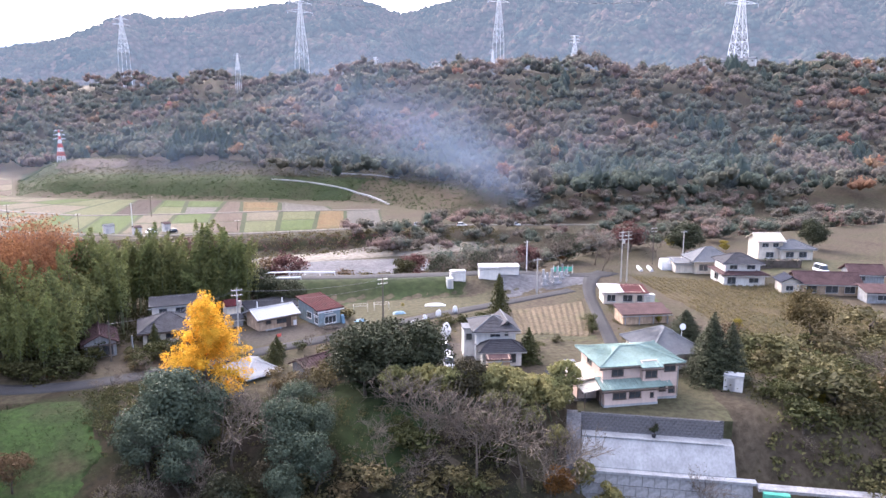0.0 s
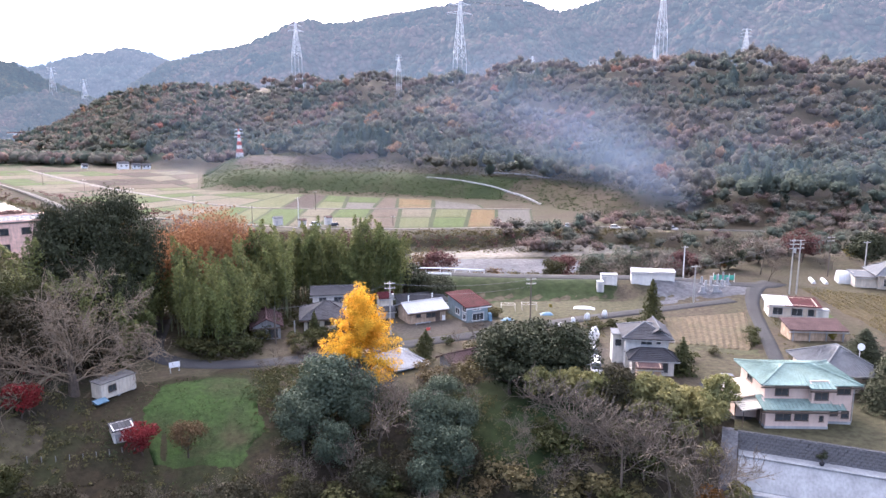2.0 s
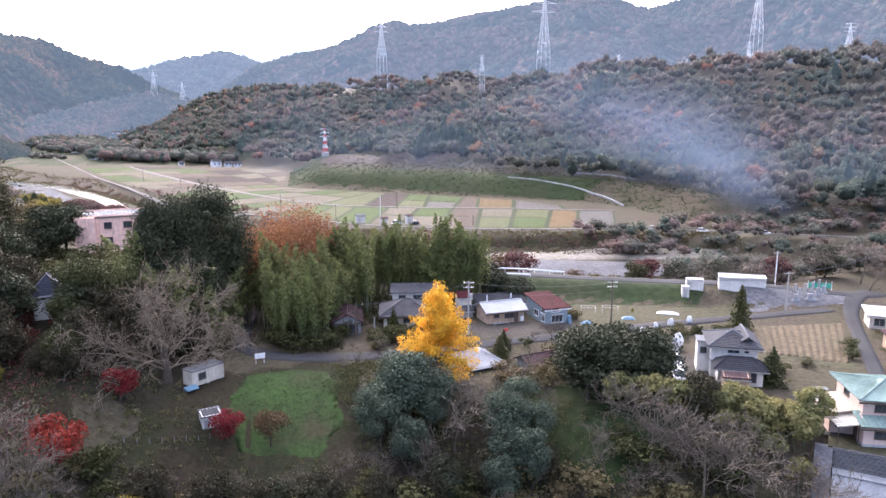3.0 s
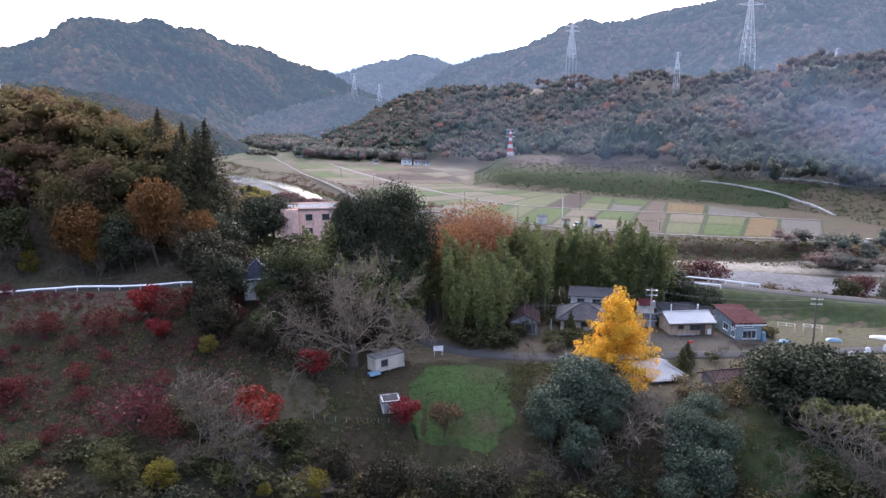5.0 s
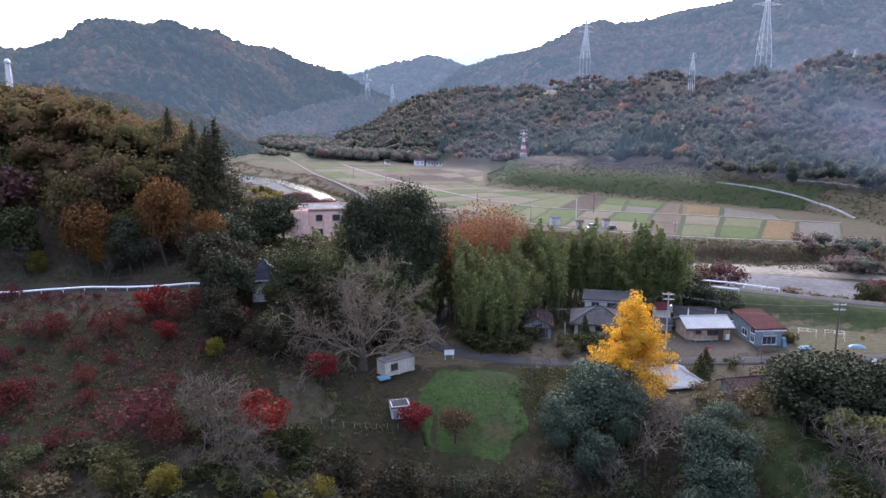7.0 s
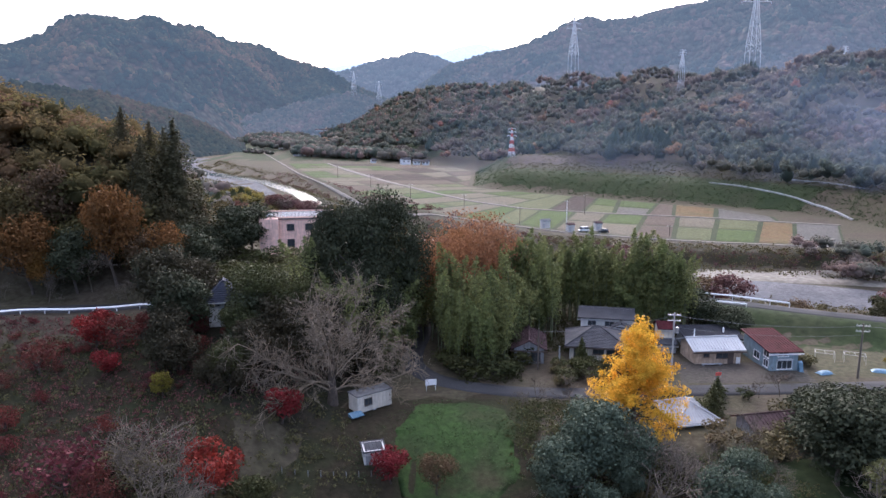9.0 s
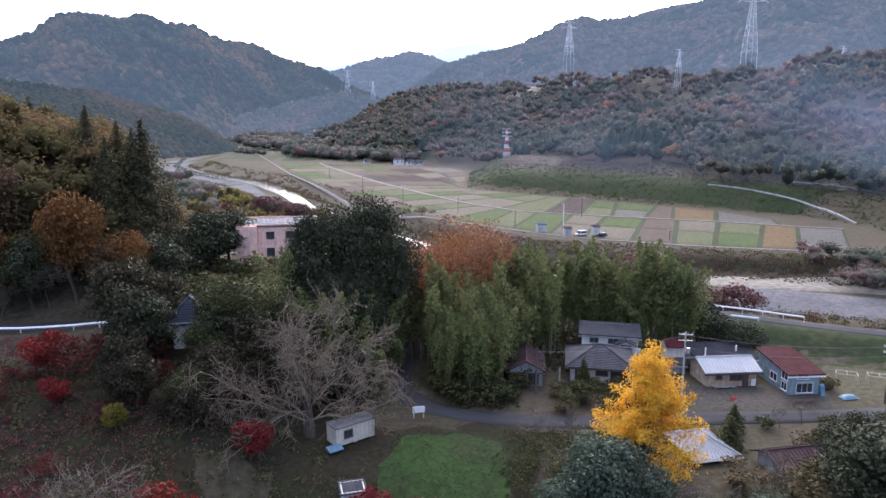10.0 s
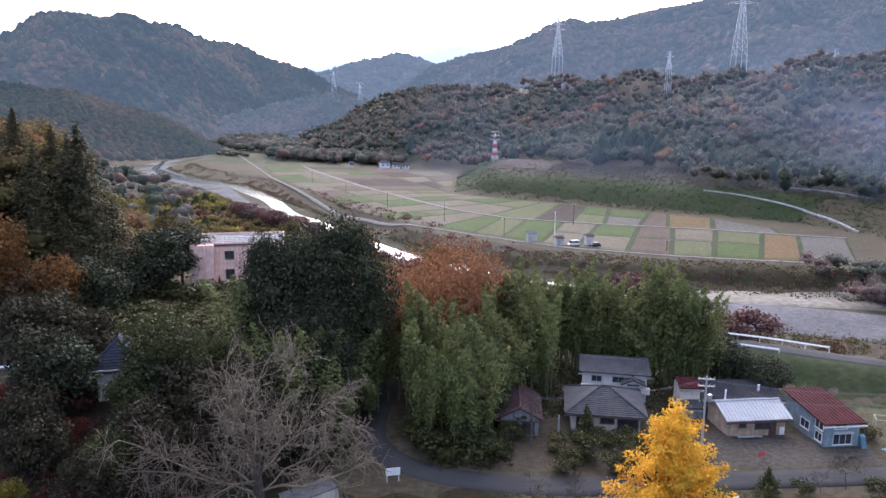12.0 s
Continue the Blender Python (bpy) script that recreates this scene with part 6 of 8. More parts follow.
def add_tube(bm, a, b, r0, r1=None, sides=8):
    a, b = Vector(a), Vector(b)
    m = Matrix.Translation((a + b) / 2) @ (b - a).to_track_quat("Z", "Y").to_matrix().to_4x4()
    bmesh.ops.create_cone(bm, cap_ends=True, segments=sides, radius1=r0, radius2=r0 if r1 is None else r1, depth=(b - a).length, matrix=m)


def tubes(*dims, sides=8):
    bm = bmesh.new()
    for d in dims:
        add_tube(bm, *d, sides=sides)
    return bm


def add_slope(slab, a, b, c, d, cover, thick=0.12):
    """One roof plane from the eave a-b up to c-d: a slab with courses of tiles or standing seams."""
    bm, skin = slab
    a, b, c, d = (Vector(p) for p in (a, b, c, d))
    nrm = (b - a).cross(d - a if (d - a).length > 1e-4 else c - a).normalized()
    if nrm.z < 0:
        nrm = -nrm
    low = -nrm * thick
    vs = [bm.verts.new(p) for p in (a, b, c, d, a + low, b + low, c + low, d + low)]
    for q in ((0, 1, 2, 3), (7, 6, 5, 4), (4, 5, 1, 0), (5, 6, 2, 1), (6, 7, 3, 2), (7, 4, 0, 3)):
        if len({tuple(round(x, 4) for x in vs[i].co) for i in q}) > 2:
            try:
                bm.faces.new([vs[i] for i in q])
            except ValueError:
                pass
    bm = skin
    up = ((c + d) / 2 - (a + b) / 2).length
    if cover == "tile":
        n = max(3, int(up / 0.32))
        for i in range(n):
            f0, f1 = i / n, (i + 1) / n
            p, q, r, s = a.lerp(d, f0), b.lerp(c, f0), b.lerp(c, f1), a.lerp(d, f1)
            k = [bm.verts.new(x) for x in (p + nrm * 0.01, q + nrm * 0.01, q + nrm * 0.075, p + nrm * 0.075, r + nrm * 0.015, s + nrm * 0.015)]
            bm.faces.new((k[0], k[1], k[2], k[3]))
            bm.faces.new((k[3], k[2], k[4], k[5]))
    else:
        n = max(3, int((b - a).length / 0.45))
        side = (b - a).normalized() * 0.03
        for i in range(n + 1):
            f = i / n
            p, q = a.lerp(b, f), d.lerp(c, f)
            if (q - p).length < 0.2:
                continue
            k = [bm.verts.new(x) for x in (p - side, p + side, q + side, q - side, p - side + nrm * 0.06, p + side + nrm * 0.06, q + side + nrm * 0.06, q - side + nrm * 0.06)]
            for t in ((4, 5, 6, 7), (0, 1, 5, 4), (1, 2, 6, 5), (2, 3, 7, 6), (3, 0, 4, 7)):
                bm.faces.new([k[j] for j in t])


def roof_bm(kind, x0, x1, y0, y1, z, rise, over, cover):
    """Roof over a rectangle; also the lines of its ridges."""
    bm = (bmesh.new(), bmesh.new())
    X0, X1, Y0, Y1 = x0 - over, x1 + over, y0 - over, y1 + over
    drop = rise * over / max(0.5, (min(x1 - x0, y1 - y0) / 2))
    e, t, ym, xm = z - drop * 0.6, z + rise, (Y0 + Y1) / 2, (X0 + X1) / 2
    ridges = []
    if kind == "gable":
        add_slope(bm, (X0, Y0, e), (X1, Y0, e), (X1, ym, t), (X0, ym, t), cover)
        add_slope(bm, (X1, Y1, e), (X0, Y1, e), (X0, ym, t), (X1, ym, t), cover)
        ridges = [((X0, ym, t), (X1, ym, t))]
    elif kind == "gable_y":
        add_slope(bm, (X0, Y1, e), (X0, Y0, e), (xm, Y0, t), (xm, Y1, t), cover)
        add_slope(bm, (X1, Y0, e), (X1, Y1, e), (xm, Y1, t), (xm, Y0, t), cover)
        ridges = [((xm, Y0, t), (xm, Y1, t))]
    elif kind == "hip":
        k = min(X1 - X0, Y1 - Y0) / 2
        if X1 - X0 >= Y1 - Y0:
            r0, r1 = (X0 + k, ym, t), (X1 - k, ym, t)
        else:
            r0, r1 = (xm, Y0 + k, t), (xm, Y1 - k, t)
        if X1 - X0 >= Y1 - Y0:
            add_slope(bm, (X0, Y0, e), (X1, Y0, e), r1, r0, cover)
            add_slope(bm, (X1, Y1, e), (X0, Y1, e), r0, r1, cover)
            add_slope(bm, (X0, Y1, e), (X0, Y0, e), r0, r0, cover)
            add_slope(bm, (X1, Y0, e), (X1, Y1, e), r1, r1, cover)
        else:
            add_slope(bm, (X0, Y1, e), (X0, Y0, e), r0, r1, cover)
            add_slope(bm, (X1, Y0, e), (X1, Y1, e), r1, r0, cover)
            add_slope(bm, (X0, Y0, e), (X1, Y0, e), r0, r0, cover)
            add_slope(bm, (X1, Y1, e), (X0, Y1, e), r1, r1, cover)
        ridges = [(r0, r1)] + [((px, py, e), r0 if ((px == X0) if X1 - X0 >= Y1 - Y0 else (py == Y0)) else r1) for px in (X0, X1) for py in (Y0, Y1)]
    elif kind == "mono":       # high at the back
        add_slope(bm, (X0, Y0, z - 0.05), (X1, Y0, z - 0.05), (X1, Y1, z + rise), (X0, Y1, z + rise), cover)
    elif kind == "mono_x":     # high on the right
        add_slope(bm, (X0, Y1, z - 0.05), (X0, Y0, z - 0.05), (X1, Y0, z + rise), (X1, Y1, z + rise), cover)
    else:
        add_box(bm[0], X0, X1, Y0, Y1, z, z + 0.18)
    return bm, ridges


def roof_part(name, made, mat, parent, cover, label=""):
    """The slab, and under it the joined courses of tiles or ribs of sheet metal."""
    rf = part(name, made[0], mat, parent, label)
    if len(made[1].verts):
        tagged(part("tiling" if cover == "tile" else "ribbing", made[1], mat, rf), kind="stuff")
    else:
        made[1].free()
    return rf


def wall_bm(x0, x1, y0, y1, z0, z1, kind, rise, t=0.15):
    """Four walls with thickness, with gables where the roof has them."""
    bm = boxes((x0, x1, y0, y0 + t, z0, z1), (x0, x1, y1 - t, y1, z0, z1), (x0, x0 + t, y0 + t, y1 - t, z0, z1), (x1 - t, x1, y0 + t, y1 - t, z0, z1))

    def tri(p, q, r, off):
        k = [bm.verts.new(v) for v in (p, q, r)] + [bm.verts.new(Vector(v) + Vector(off)) for v in (p, q, r)]
        for f in ((0, 1, 2), (5, 4, 3), (0, 3, 4, 1), (1, 4, 5, 2), (2, 5, 3, 0)):
            bm.faces.new([k[i] for i in f])
    ym, xm = (y0 + y1) / 2, (x0 + x1) / 2
    if kind == "gable":
        tri((x0, y0, z1), (x0, y1, z1), (x0, ym, z1 + rise * 0.93), (t, 0, 0))
        tri((x1, y0, z1), (x1, y1, z1), (x1, ym, z1 + rise * 0.93), (-t, 0, 0))
    elif kind == "gable_y":
        tri((x0, y0, z1), (x1, y0, z1), (xm, y0, z1 + rise * 0.93), (0, t, 0))
        tri((x0, y1, z1), (x1, y1, z1), (xm, y1, z1 + rise * 0.93), (0, -t, 0))
    elif kind == "mono":
        tri((x0, y0, z1), (x0, y1, z1), (x0, y1, z1 + rise * 0.9), (t, 0, 0))
        tri((x1, y0, z1), (x1, y1, z1), (x1, y1, z1 + rise * 0.9), (-t, 0, 0))
        add_box(bm, x0, x1, y1 - t, y1, z1, z1 + rise * 0.88)
    elif kind == "mono_x":
        tri((x0, y0, z1), (x1, y0, z1), (x1, y0, z1 + rise * 0.9), (0, t, 0))
        tri((x0, y1, z1), (x1, y1, z1), (x1, y1, z1 + rise * 0.9), (0, -t, 0))
        add_box(bm, x1 - t, x1, y0, y1, z1, z1 + rise * 0.88)
    bmesh.ops.recalc_face_normals(bm, faces=bm.faces)
    return bm


def window(parent, face, box, u, z, w, h, frame_mat, n=2, name="window", glass="glass"):
    """A window set on a face of box (x0, x1, y0, y1): frame, panes and sill. u runs along the face."""
    x0, x1, y0, y1 = box
    spot = {"front": (x0 + u, y0, 0), "back": (x1 - u, y1, 180), "left": (x0, y1 - u, -90), "right": (x1, y0 + u, 90)}[face]
    m = pose(spot[0], spot[1], z, 0, 0, spot[2])
    t = 0.06
    bm = boxes((-w / 2 - t, w / 2 + t, -0.07, 0.02, h / 2, h / 2 + t), (-w / 2 - t, w / 2 + t, -0.07, 0.02, -h / 2 - t, -h / 2), (-w / 2 - t, -w / 2, -0.07, 0.02, -h / 2, h / 2),
               (w / 2, w / 2 + t, -0.07, 0.02, -h / 2, h / 2), *[(-w / 2 + w * i / n - 0.02, -w / 2 + w * i / n + 0.02, -0.06, 0.02, -h / 2, h / 2) for i in range(1, n)])
    f = part(name, bm, frame_mat, parent)
    f.matrix_local = m
    for i in range(n):
        part("pane", boxes((-w / 2 + w * i / n + 0.02, -w / 2 + w * (i + 1) / n - 0.02, -0.02, 0.012, -h / 2, h / 2)), M[glass], f)
    part("sill", boxes((-w / 2 - 0.12, w / 2 + 0.12, -0.14, -0.07, -h / 2 - 0.1, -h / 2 - 0.05)), frame_mat, f)
    return f


def body(parent, x0, x1, y0, y1, z0, z1, wall, roof, kind="hip", rise=1.3, over=0.6, cover="tile", windows=(), frame_mat=None, ridge=True, cap=None):
    """Walls, roof, ridge caps and windows of one volume of a house."""
    part("wall", wall_bm(x0, x1, y0, y1, z0, z1, kind, rise), M[wall], parent)
    bm, ridges = roof_bm(kind, x0, x1, y0, y1, z1, rise, over, cover)
    rf = roof_part("roof", bm, M[roof], parent, cover)
    if ridge:
        for a, b in ridges:
            if (Vector(a) - Vector(b)).length > 0.3:
                part("ridge_cap", tubes((Vector(a) + Vector((0, 0, 0.05)), Vector(b) + Vector((0, 0, 0.05)), 0.13), sides=6), M[cap or roof], rf)
    part("gutter", boxes((x0 - over - 0.08, x1 + over + 0.08, y0 - over - 0.1, y0 - over - 0.02, z1 - 0.45 * (kind != "flat") - 0.02, z1 - 0.34 * (kind != "flat") + 0.04)), frame_mat or M["frame"], rf)
    for face, u, z, w, h, *rest in windows:
        window(parent, face, (x0, x1, y0, y1), u, z, w, h, frame_mat or M["frame"], *rest)


def house(x, y, rot, label, z=None, category="house", name="house"):
    return thing(name, pose(x, y, ground_z(x, y) if z is None else z, 0, 0, rot), label, category)

# ---- the pink house and its retaining wall ----
h = house(65.4, 57.2, -25, "two-storey pale pink house with a pale green hipped metal roof", z=0.0)
body(h, 0.3, 10.6, 0.8, 8.2, 0, 5.15, "pink", "greenroof", "hip", 1.0, 0.7, "seam",
     [("front", 2.0, 4.05, 1.5, 1.0), ("front", 9.2, 4.3, 1.5, 1.1), ("front", 8.3, 1.5, 0.8, 0.8, 1), ("front", 9.6, 1.2, 0.8, 0.8, 1), ("right", 2, 4.2, 1.5, 1.0), ("right", 5, 4.2, 1.5, 1.0),
      ("right", 2, 1.3, 1.6, 1.6), ("left", 3, 4.2, 1.4, 1.0)], M["brownframe"])
body(h, 0.0, 7.2, -0.7, 0.85, 0, 2.6, "pink", "greenroof", "mono", 0.75, 0.55, "seam", [("front", 2.0, 1.45, 1.7, 0.8), ("front", 4.1, 1.55, 1.5, 0.9), ("front", 6.4, 1.3, 0.4, 0.6, 1)], M["brownframe"])
body(h, 5.4, 7.6, -0.1, 0.85, 2.9, 4.9, "pink", "greenroof", "mono", 0.55, 0.35, "seam", [("front", 1.1, 1.0 + 2.9, 1.5, 1.0)], M["brownframe"])
body(h, 7.3, 9.2, 0.1, 0.85, 2.0, 2.2, "pink", "greenroof", "mono", 0.4, 0.3, "seam", frame_mat=M["brownframe"])
body(h, -2.4, 0.3, 2.4, 7.2, 0, 2.7, "pink", "cream", "mono_x", 0.5, 0.4, "seam", [("front", 1.2, 1.4, 0.9, 1.0, 1), ("left", 2.4, 1.4, 1.6, 1.0)], M["brownframe"])
roof_part("porch_roof", roof_bm("mono_x", -2.6, -0.2, -0.6, 2.2, 2.2, 0.45, 0.1, "seam")[0], M["cream"], h, "seam", "pale sloping porch roof")
for px, py in ((-2.5, -0.5), (-0.4, -0.5), (-2.5, 2.0)):
    part("porch_post", tubes(((px, py, 0), (px, py, 2.2), 0.06)), M["brownframe"], h)
part("foundation", boxes((-0.05, 7.25, -0.75, 0.8, -0.4, 0.3), (7.25, 10.65, 0.75, 8.25, -0.4, 0.3)), M["concrete"], h)
part("downpipe", tubes(((10.66, 0.72, 0.2), (10.66, 0.72, 5.1), 0.05)), M["frame"], h)
part("door", boxes((-0.03, 0.02, 0.9, 1.8, 0.1, 2.1)), M["brownframe"], h)

wall_m = pose(62.4, 57.1, 0, 0, 0, -45)      # x along the edge of the lot, -y towards the gully
WL = 16.4
rw_ = thing("retaining_wall", wall_m, "stepped retaining wall of dark stone above pale concrete slopes", "wall", kind="structure")
part("terrace", boxes((-1, WL + 1, 0.0, 4.5, -3.2, 0.0)), M["drygrass"], rw_)


def stone_piece(seed):
    rng = random.Random(seed)
    bm = boxes((-0.26, 0.26, -0.17, 0.1, -0.19, 0.19))
    for v in bm.verts:
        v.co += Vector((rng.uniform(-0.05, 0.05), rng.uniform(-0.06, 0.03), rng.uniform(-0.04, 0.04)))
    me = bpy.data.meshes.new("stone")
    bm.to_mesh(me)
    bm.free()
    me.materials.append(M["stone"])
    return me


part("backing", boxes((-0.6, WL, -0.05, 0.6, -2.6, -0.02)), M["stone"], rw_)


def prism(profile, x0, x1):
    """A profile in y and z drawn out along x."""
    bm = bmesh.new()
    a = [bm.verts.new((x0, y, z)) for y, z in profile]
    b = [bm.verts.new((x1, y, z)) for y, z in profile]
    n = len(profile)
    for i in range(n):
        bm.faces.new((a[i], a[(i + 1) % n], b[(i + 1) % n], b[i]))
    bm.faces.new(a[::-1])
    bm.faces.new(b)
    bmesh.ops.recalc_face_normals(bm, faces=bm.faces)
    return bm


part("slope", prism([(0, -2.3), (-1.7, -2.4), (-4.0, -5.2), (-4.0, -6.5), (0, -6.5)], -0.4, WL + 0.9), M["concrete"], rw_, "pale smooth concrete slope")
part("coping", boxes((-0.3, WL - 0.3, -1.85, -1.65, -2.42, -2.28)), M["concrete"], rw_)
part("ledge", boxes((-0.8, WL + 3.0, -4.9, -3.9, -5.6, -5.3)), M["concrete"], rw_)
part("lower_wall", prism([(-4.6, -5.55), (-5.7, -12), (-4.0, -12), (-4.0, -5.55)], -0.5, WL + 2.6), M["concdark"], rw_)
part("side_wall", prism([(0.5, -0.1), (-0.3, -0.2), (-5.5, -7), (-5.9, -12), (0.5, -12)], -2.3, -0.55), M["stone"], rw_, "dark stepped stone flank")
part("concrete_path", boxes((WL + 3, WL + 18, -5.6, -4.2, -5.9, -5.55)), M["concdark"], rw_)
part("green_net", boxes((WL + 3.4, WL + 6.2, -6.3, -5.7, -6.4, -5.75)), M["greencloth"], rw_, "green netting beside the wall")
shrub = thing("garden_shrub", wall_m @ pose(8.2, -1.0, -2.35), "small dark clipped shrub in a pot on the ledge", "shrub")
part("pot", tubes(((0, 0, 0), (0, 0, 0.35), 0.2, 0.28)), M["darkroof"], shrub)
part("stem", tubes(((0, 0, 0.3), (0, 0, 0.9), 0.04)), M["bark"], shrub)
under("foliage", np_mesh("foliage", *crown_broad(rg(300), 1.9, 0.7, 0.35, 8, 160, 0.2), LEAF["dark"]), shrub)

# ---- other houses on the bench ----
h = house(62.6, 79.6, -30, "two-storey white house with a dark grey tiled hip roof", z=0.0)
body(h, 0, 6.0, 0, 6, 0, 4.8, "white", "greyroof", "hip", 1.35, 0.6, "tile", [("front", 2.9, 4.2, 1.5, 1.0), ("front", 4.6, 4.2, 0.6, 0.8, 1), ("right", 2, 4.2, 1.6, 1.1), ("left", 2.2, 4.2, 1.5, 1.0)], cap="paleroof")
body(h, 0.6, 6.4, -2.6, 0, 0, 2.6, "white", "darkroof", "hip", 1.0, 0.6, "tile", [("front", 1.6, 1.3, 1.6, 1.6), ("front", 4.2, 1.3, 1.6, 1.6)])
body(h, -1.6, 0, 2.0, 4.6, 0, 4.4, "white", "paleroof", "flat", 0, 0.15, "seam", [("front", 0.8, 3.2, 0.9, 1.0, 1)], ridge=False)
body(h, 3.4, 6.2, 1.0, 6.5, 0, 4.8, "white", "greyroof", "gable_y", 1.1, 0.5, "tile", [("front", 2.0, 4.0, 0.8, 0.8, 1)], cap="paleroof")
c = house(61.2, 75.0, -30, "small maroon-roofed lean-to beside the white house", z=0.0, category="shed", name="shed")
body(c, 0, 3.2, 0, 2.0, 0, 1.9, "wood", "brownroof", "mono", 0.4, 0.2, "seam", ridge=False)
part("door", boxes((1.2, 2.2, -0.05, 0.0, 0, 1.8)), M["greywood"], c)

h = house(80.6, 61.6, -25, "single-storey house with a large pale and dark grey hipped roof", z=0.0)
body(h, 0, 7.6, 0, 8.5, 0, 2.9, "cream", "paleroof", "hip", 2.3, 0.8, "seam", [("front", 2, 1.4, 1.7, 1.2), ("right", 3, 1.4, 2.0, 1.4), ("left", 4, 1.4, 2.2, 1.4)])
h = house(95.4, 79.4, -28, "long low shed with a rusty maroon metal roof", z=0.0, category="shed", name="shed")
body(h, 0, 8.4, 0, 4.2, 0, 2.0, "wood", "brownroof", "mono", 0.7, 0.4, "seam", ridge=False)
for i in range(4):
    part("post", boxes((0.2 + i * 2.6, 0.36 + i * 2.6, -0.3, -0.14, 0, 1.95)), M["greywood"], h)
h = house(103.4, 91.2, -38, "low house with a flat red and white metal roof", z=0.0)
body(h, 0, 3.2, 0, 4.8, 0, 2.5, "cream", "whitemetal", "mono", 0.35, 0.6, "seam", [("front", 1.5, 1.3, 1.6, 1.4)], ridge=False)
body(h, 3.2, 8.0, 0, 4.8, 0, 2.5, "cream", "redroof", "mono", 0.3, 0.6, "seam", [("front", 1.5, 1.3, 1.8, 1.5), ("front", 3.8, 1.3, 1.0, 1.4, 1)], ridge=False)
c = house(109.2, 86.0, -38, "small white storage box beside the low house", z=0.0, category="shed", name="shed")
body(c, 0, 2.0, 0, 1.4, 0, 1.9, "white", "whitemetal", "flat", 0, 0.05, "seam", ridge=False)
part("door", boxes((0.3, 1.1, -0.04, 0.0, 0.1, 1.7)), M["frame"], c)
h = house(136.6, 87.0, -36, "two-storey white house with grey tiled roofs", z=0.0)
body(h, 0.6, 8.2, 0.6, 6.6, 2.7, 5.0, "white", "greyroof", "hip", 1.5, 0.7, "tile", [("front", 1.8, 1.3 + 2.7, 1.6, 1.0), ("front", 5.6, 1.3 + 2.7, 1.8, 1.0), ("right", 2.4, 4.0, 1.6, 1.0)])
body(h, 0, 8.8, -0.8, 7.2, 0, 2.7, "white", "brownroof", "hip", 1.0, 0.7, "tile", [("front", 1.6, 1.3, 1.8, 1.5), ("front", 6.4, 1.3, 2.0, 1.0), ("left", 3.5, 1.3, 2.2, 1.4)])
h = house(141.5, 97.5, -36, "house with pale blue-grey hipped roofs beyond the withered field", z=0.0)
body(h, 0, 8.6, 0, 7, 0, 3.4, "cream", "paleroof", "hip", 2.4, 0.9, "tile", [("front", 2, 1.5, 2.0, 1.5), ("front", 6, 1.5, 2.0, 1.5)])
body(h, 7.0, 13.5, -1.5, 5, 0, 2.9, "cream", "paleroof", "hip", 1.7, 0.8, "tile", [("front", 3, 1.4, 2.0, 1.5)])
body(h, -4.2, 0, 1, 5, 0, 2.5, "cream", "paleroof", "mono", 0.5, 0.5, "seam", ridge=False)
h = house(169.4, 98.4, -34, "cream two-storey house with pale yellowish roof and grey wing", z=0.0)
body(h, 0, 6.2, 0, 6, 0, 5.0, "cream", "cream", "gable", 1.5, 0.6, "tile", [("front", 1.7, 3.8, 1.6, 1.0), ("front", 4.4, 3.8, 1.4, 1.0), ("front", 3, 1.3, 2, 1.4)])
body(h, 5.4, 13.6, -1.2, 5.5, 0, 3.2, "cream", "paleroof", "hip", 1.6, 0.7, "tile", [("front", 2.2, 1.5, 2.0, 1.4), ("front", 5.6, 1.5, 2.0, 1.4)])
h = house(140.6, 74.0, -42, "long low farmhouse with a maroon tiled roof", z=0.0)
body(h, 1.8, 13.6, 0.5, 6.5, 0, 2.6, "wood", "brownroof", "gable", 1.7, 0.7, "tile", [("front", 2.5, 1.3, 2.0, 1.5), ("front", 6.5, 1.3, 2.4, 1.5), ("front", 10, 1.3, 2.0, 1.5)])
body(h, -1.8, 1.8, 0, 4, 0, 2.8, "cream", "blueroof", "gable_y", 1.0, 0.5, "tile", [("front", 1.6, 1.4, 1.4, 1.0)])
h = house(146.2, 61.6, -42, "weathered outbuilding with a maroon lean-to roof", z=0.0, category="shed", name="shed")
body(h, 0, 6.4, 0, 4, 0, 2.3, "greywood", "brownroof", "mono", 0.8, 0.4, "seam", [("front", 3, 1.2, 2.0, 1.0)], ridge=False)
h = house(153.6, 68.2, -42, "two-storey outbuilding with maroon roof", z=0.0, category="shed", name="shed")
body(h, 0, 6.5, 0, 5, 0, 4.0, "greywood", "brownroof", "gable", 1.4, 0.6, "tile", [("front", 2, 2.9, 1.6, 1.0), ("front", 4.6, 1.2, 1.6, 1.2)])
h = house(91.4, 115.4, -33, "white flat-roofed storehouse on the gravel lot", z=None, category="shed", name="shed")
body(h, 0, 4.2, 0, 2.8, -0.3, 2.5, "white", "whitemetal", "mono", 0.25, 0.12, "seam", ridge=False)
body(h, 3.4, 9.0, 2.9, 5.2, -0.3, 2.0, "white", "whitemetal", "mono", 0.2, 0.1, "seam", ridge=False)
for x, y, w in ((83, 115.4, 1.3), (85.2, 117.2, 3.2)):
    c = house(x, y, -28, "small white storage cabin on the allotment", category="shed", name="shed")
    body(c, 0, w, 0, 1.6, -0.3, 2.0, "white", "whitemetal", "flat", 0, 0.06, "seam", ridge=False)
    part("door", boxes((0.25, 0.95, -0.04, 0, 0.05, 1.7)), M["frame"], c)
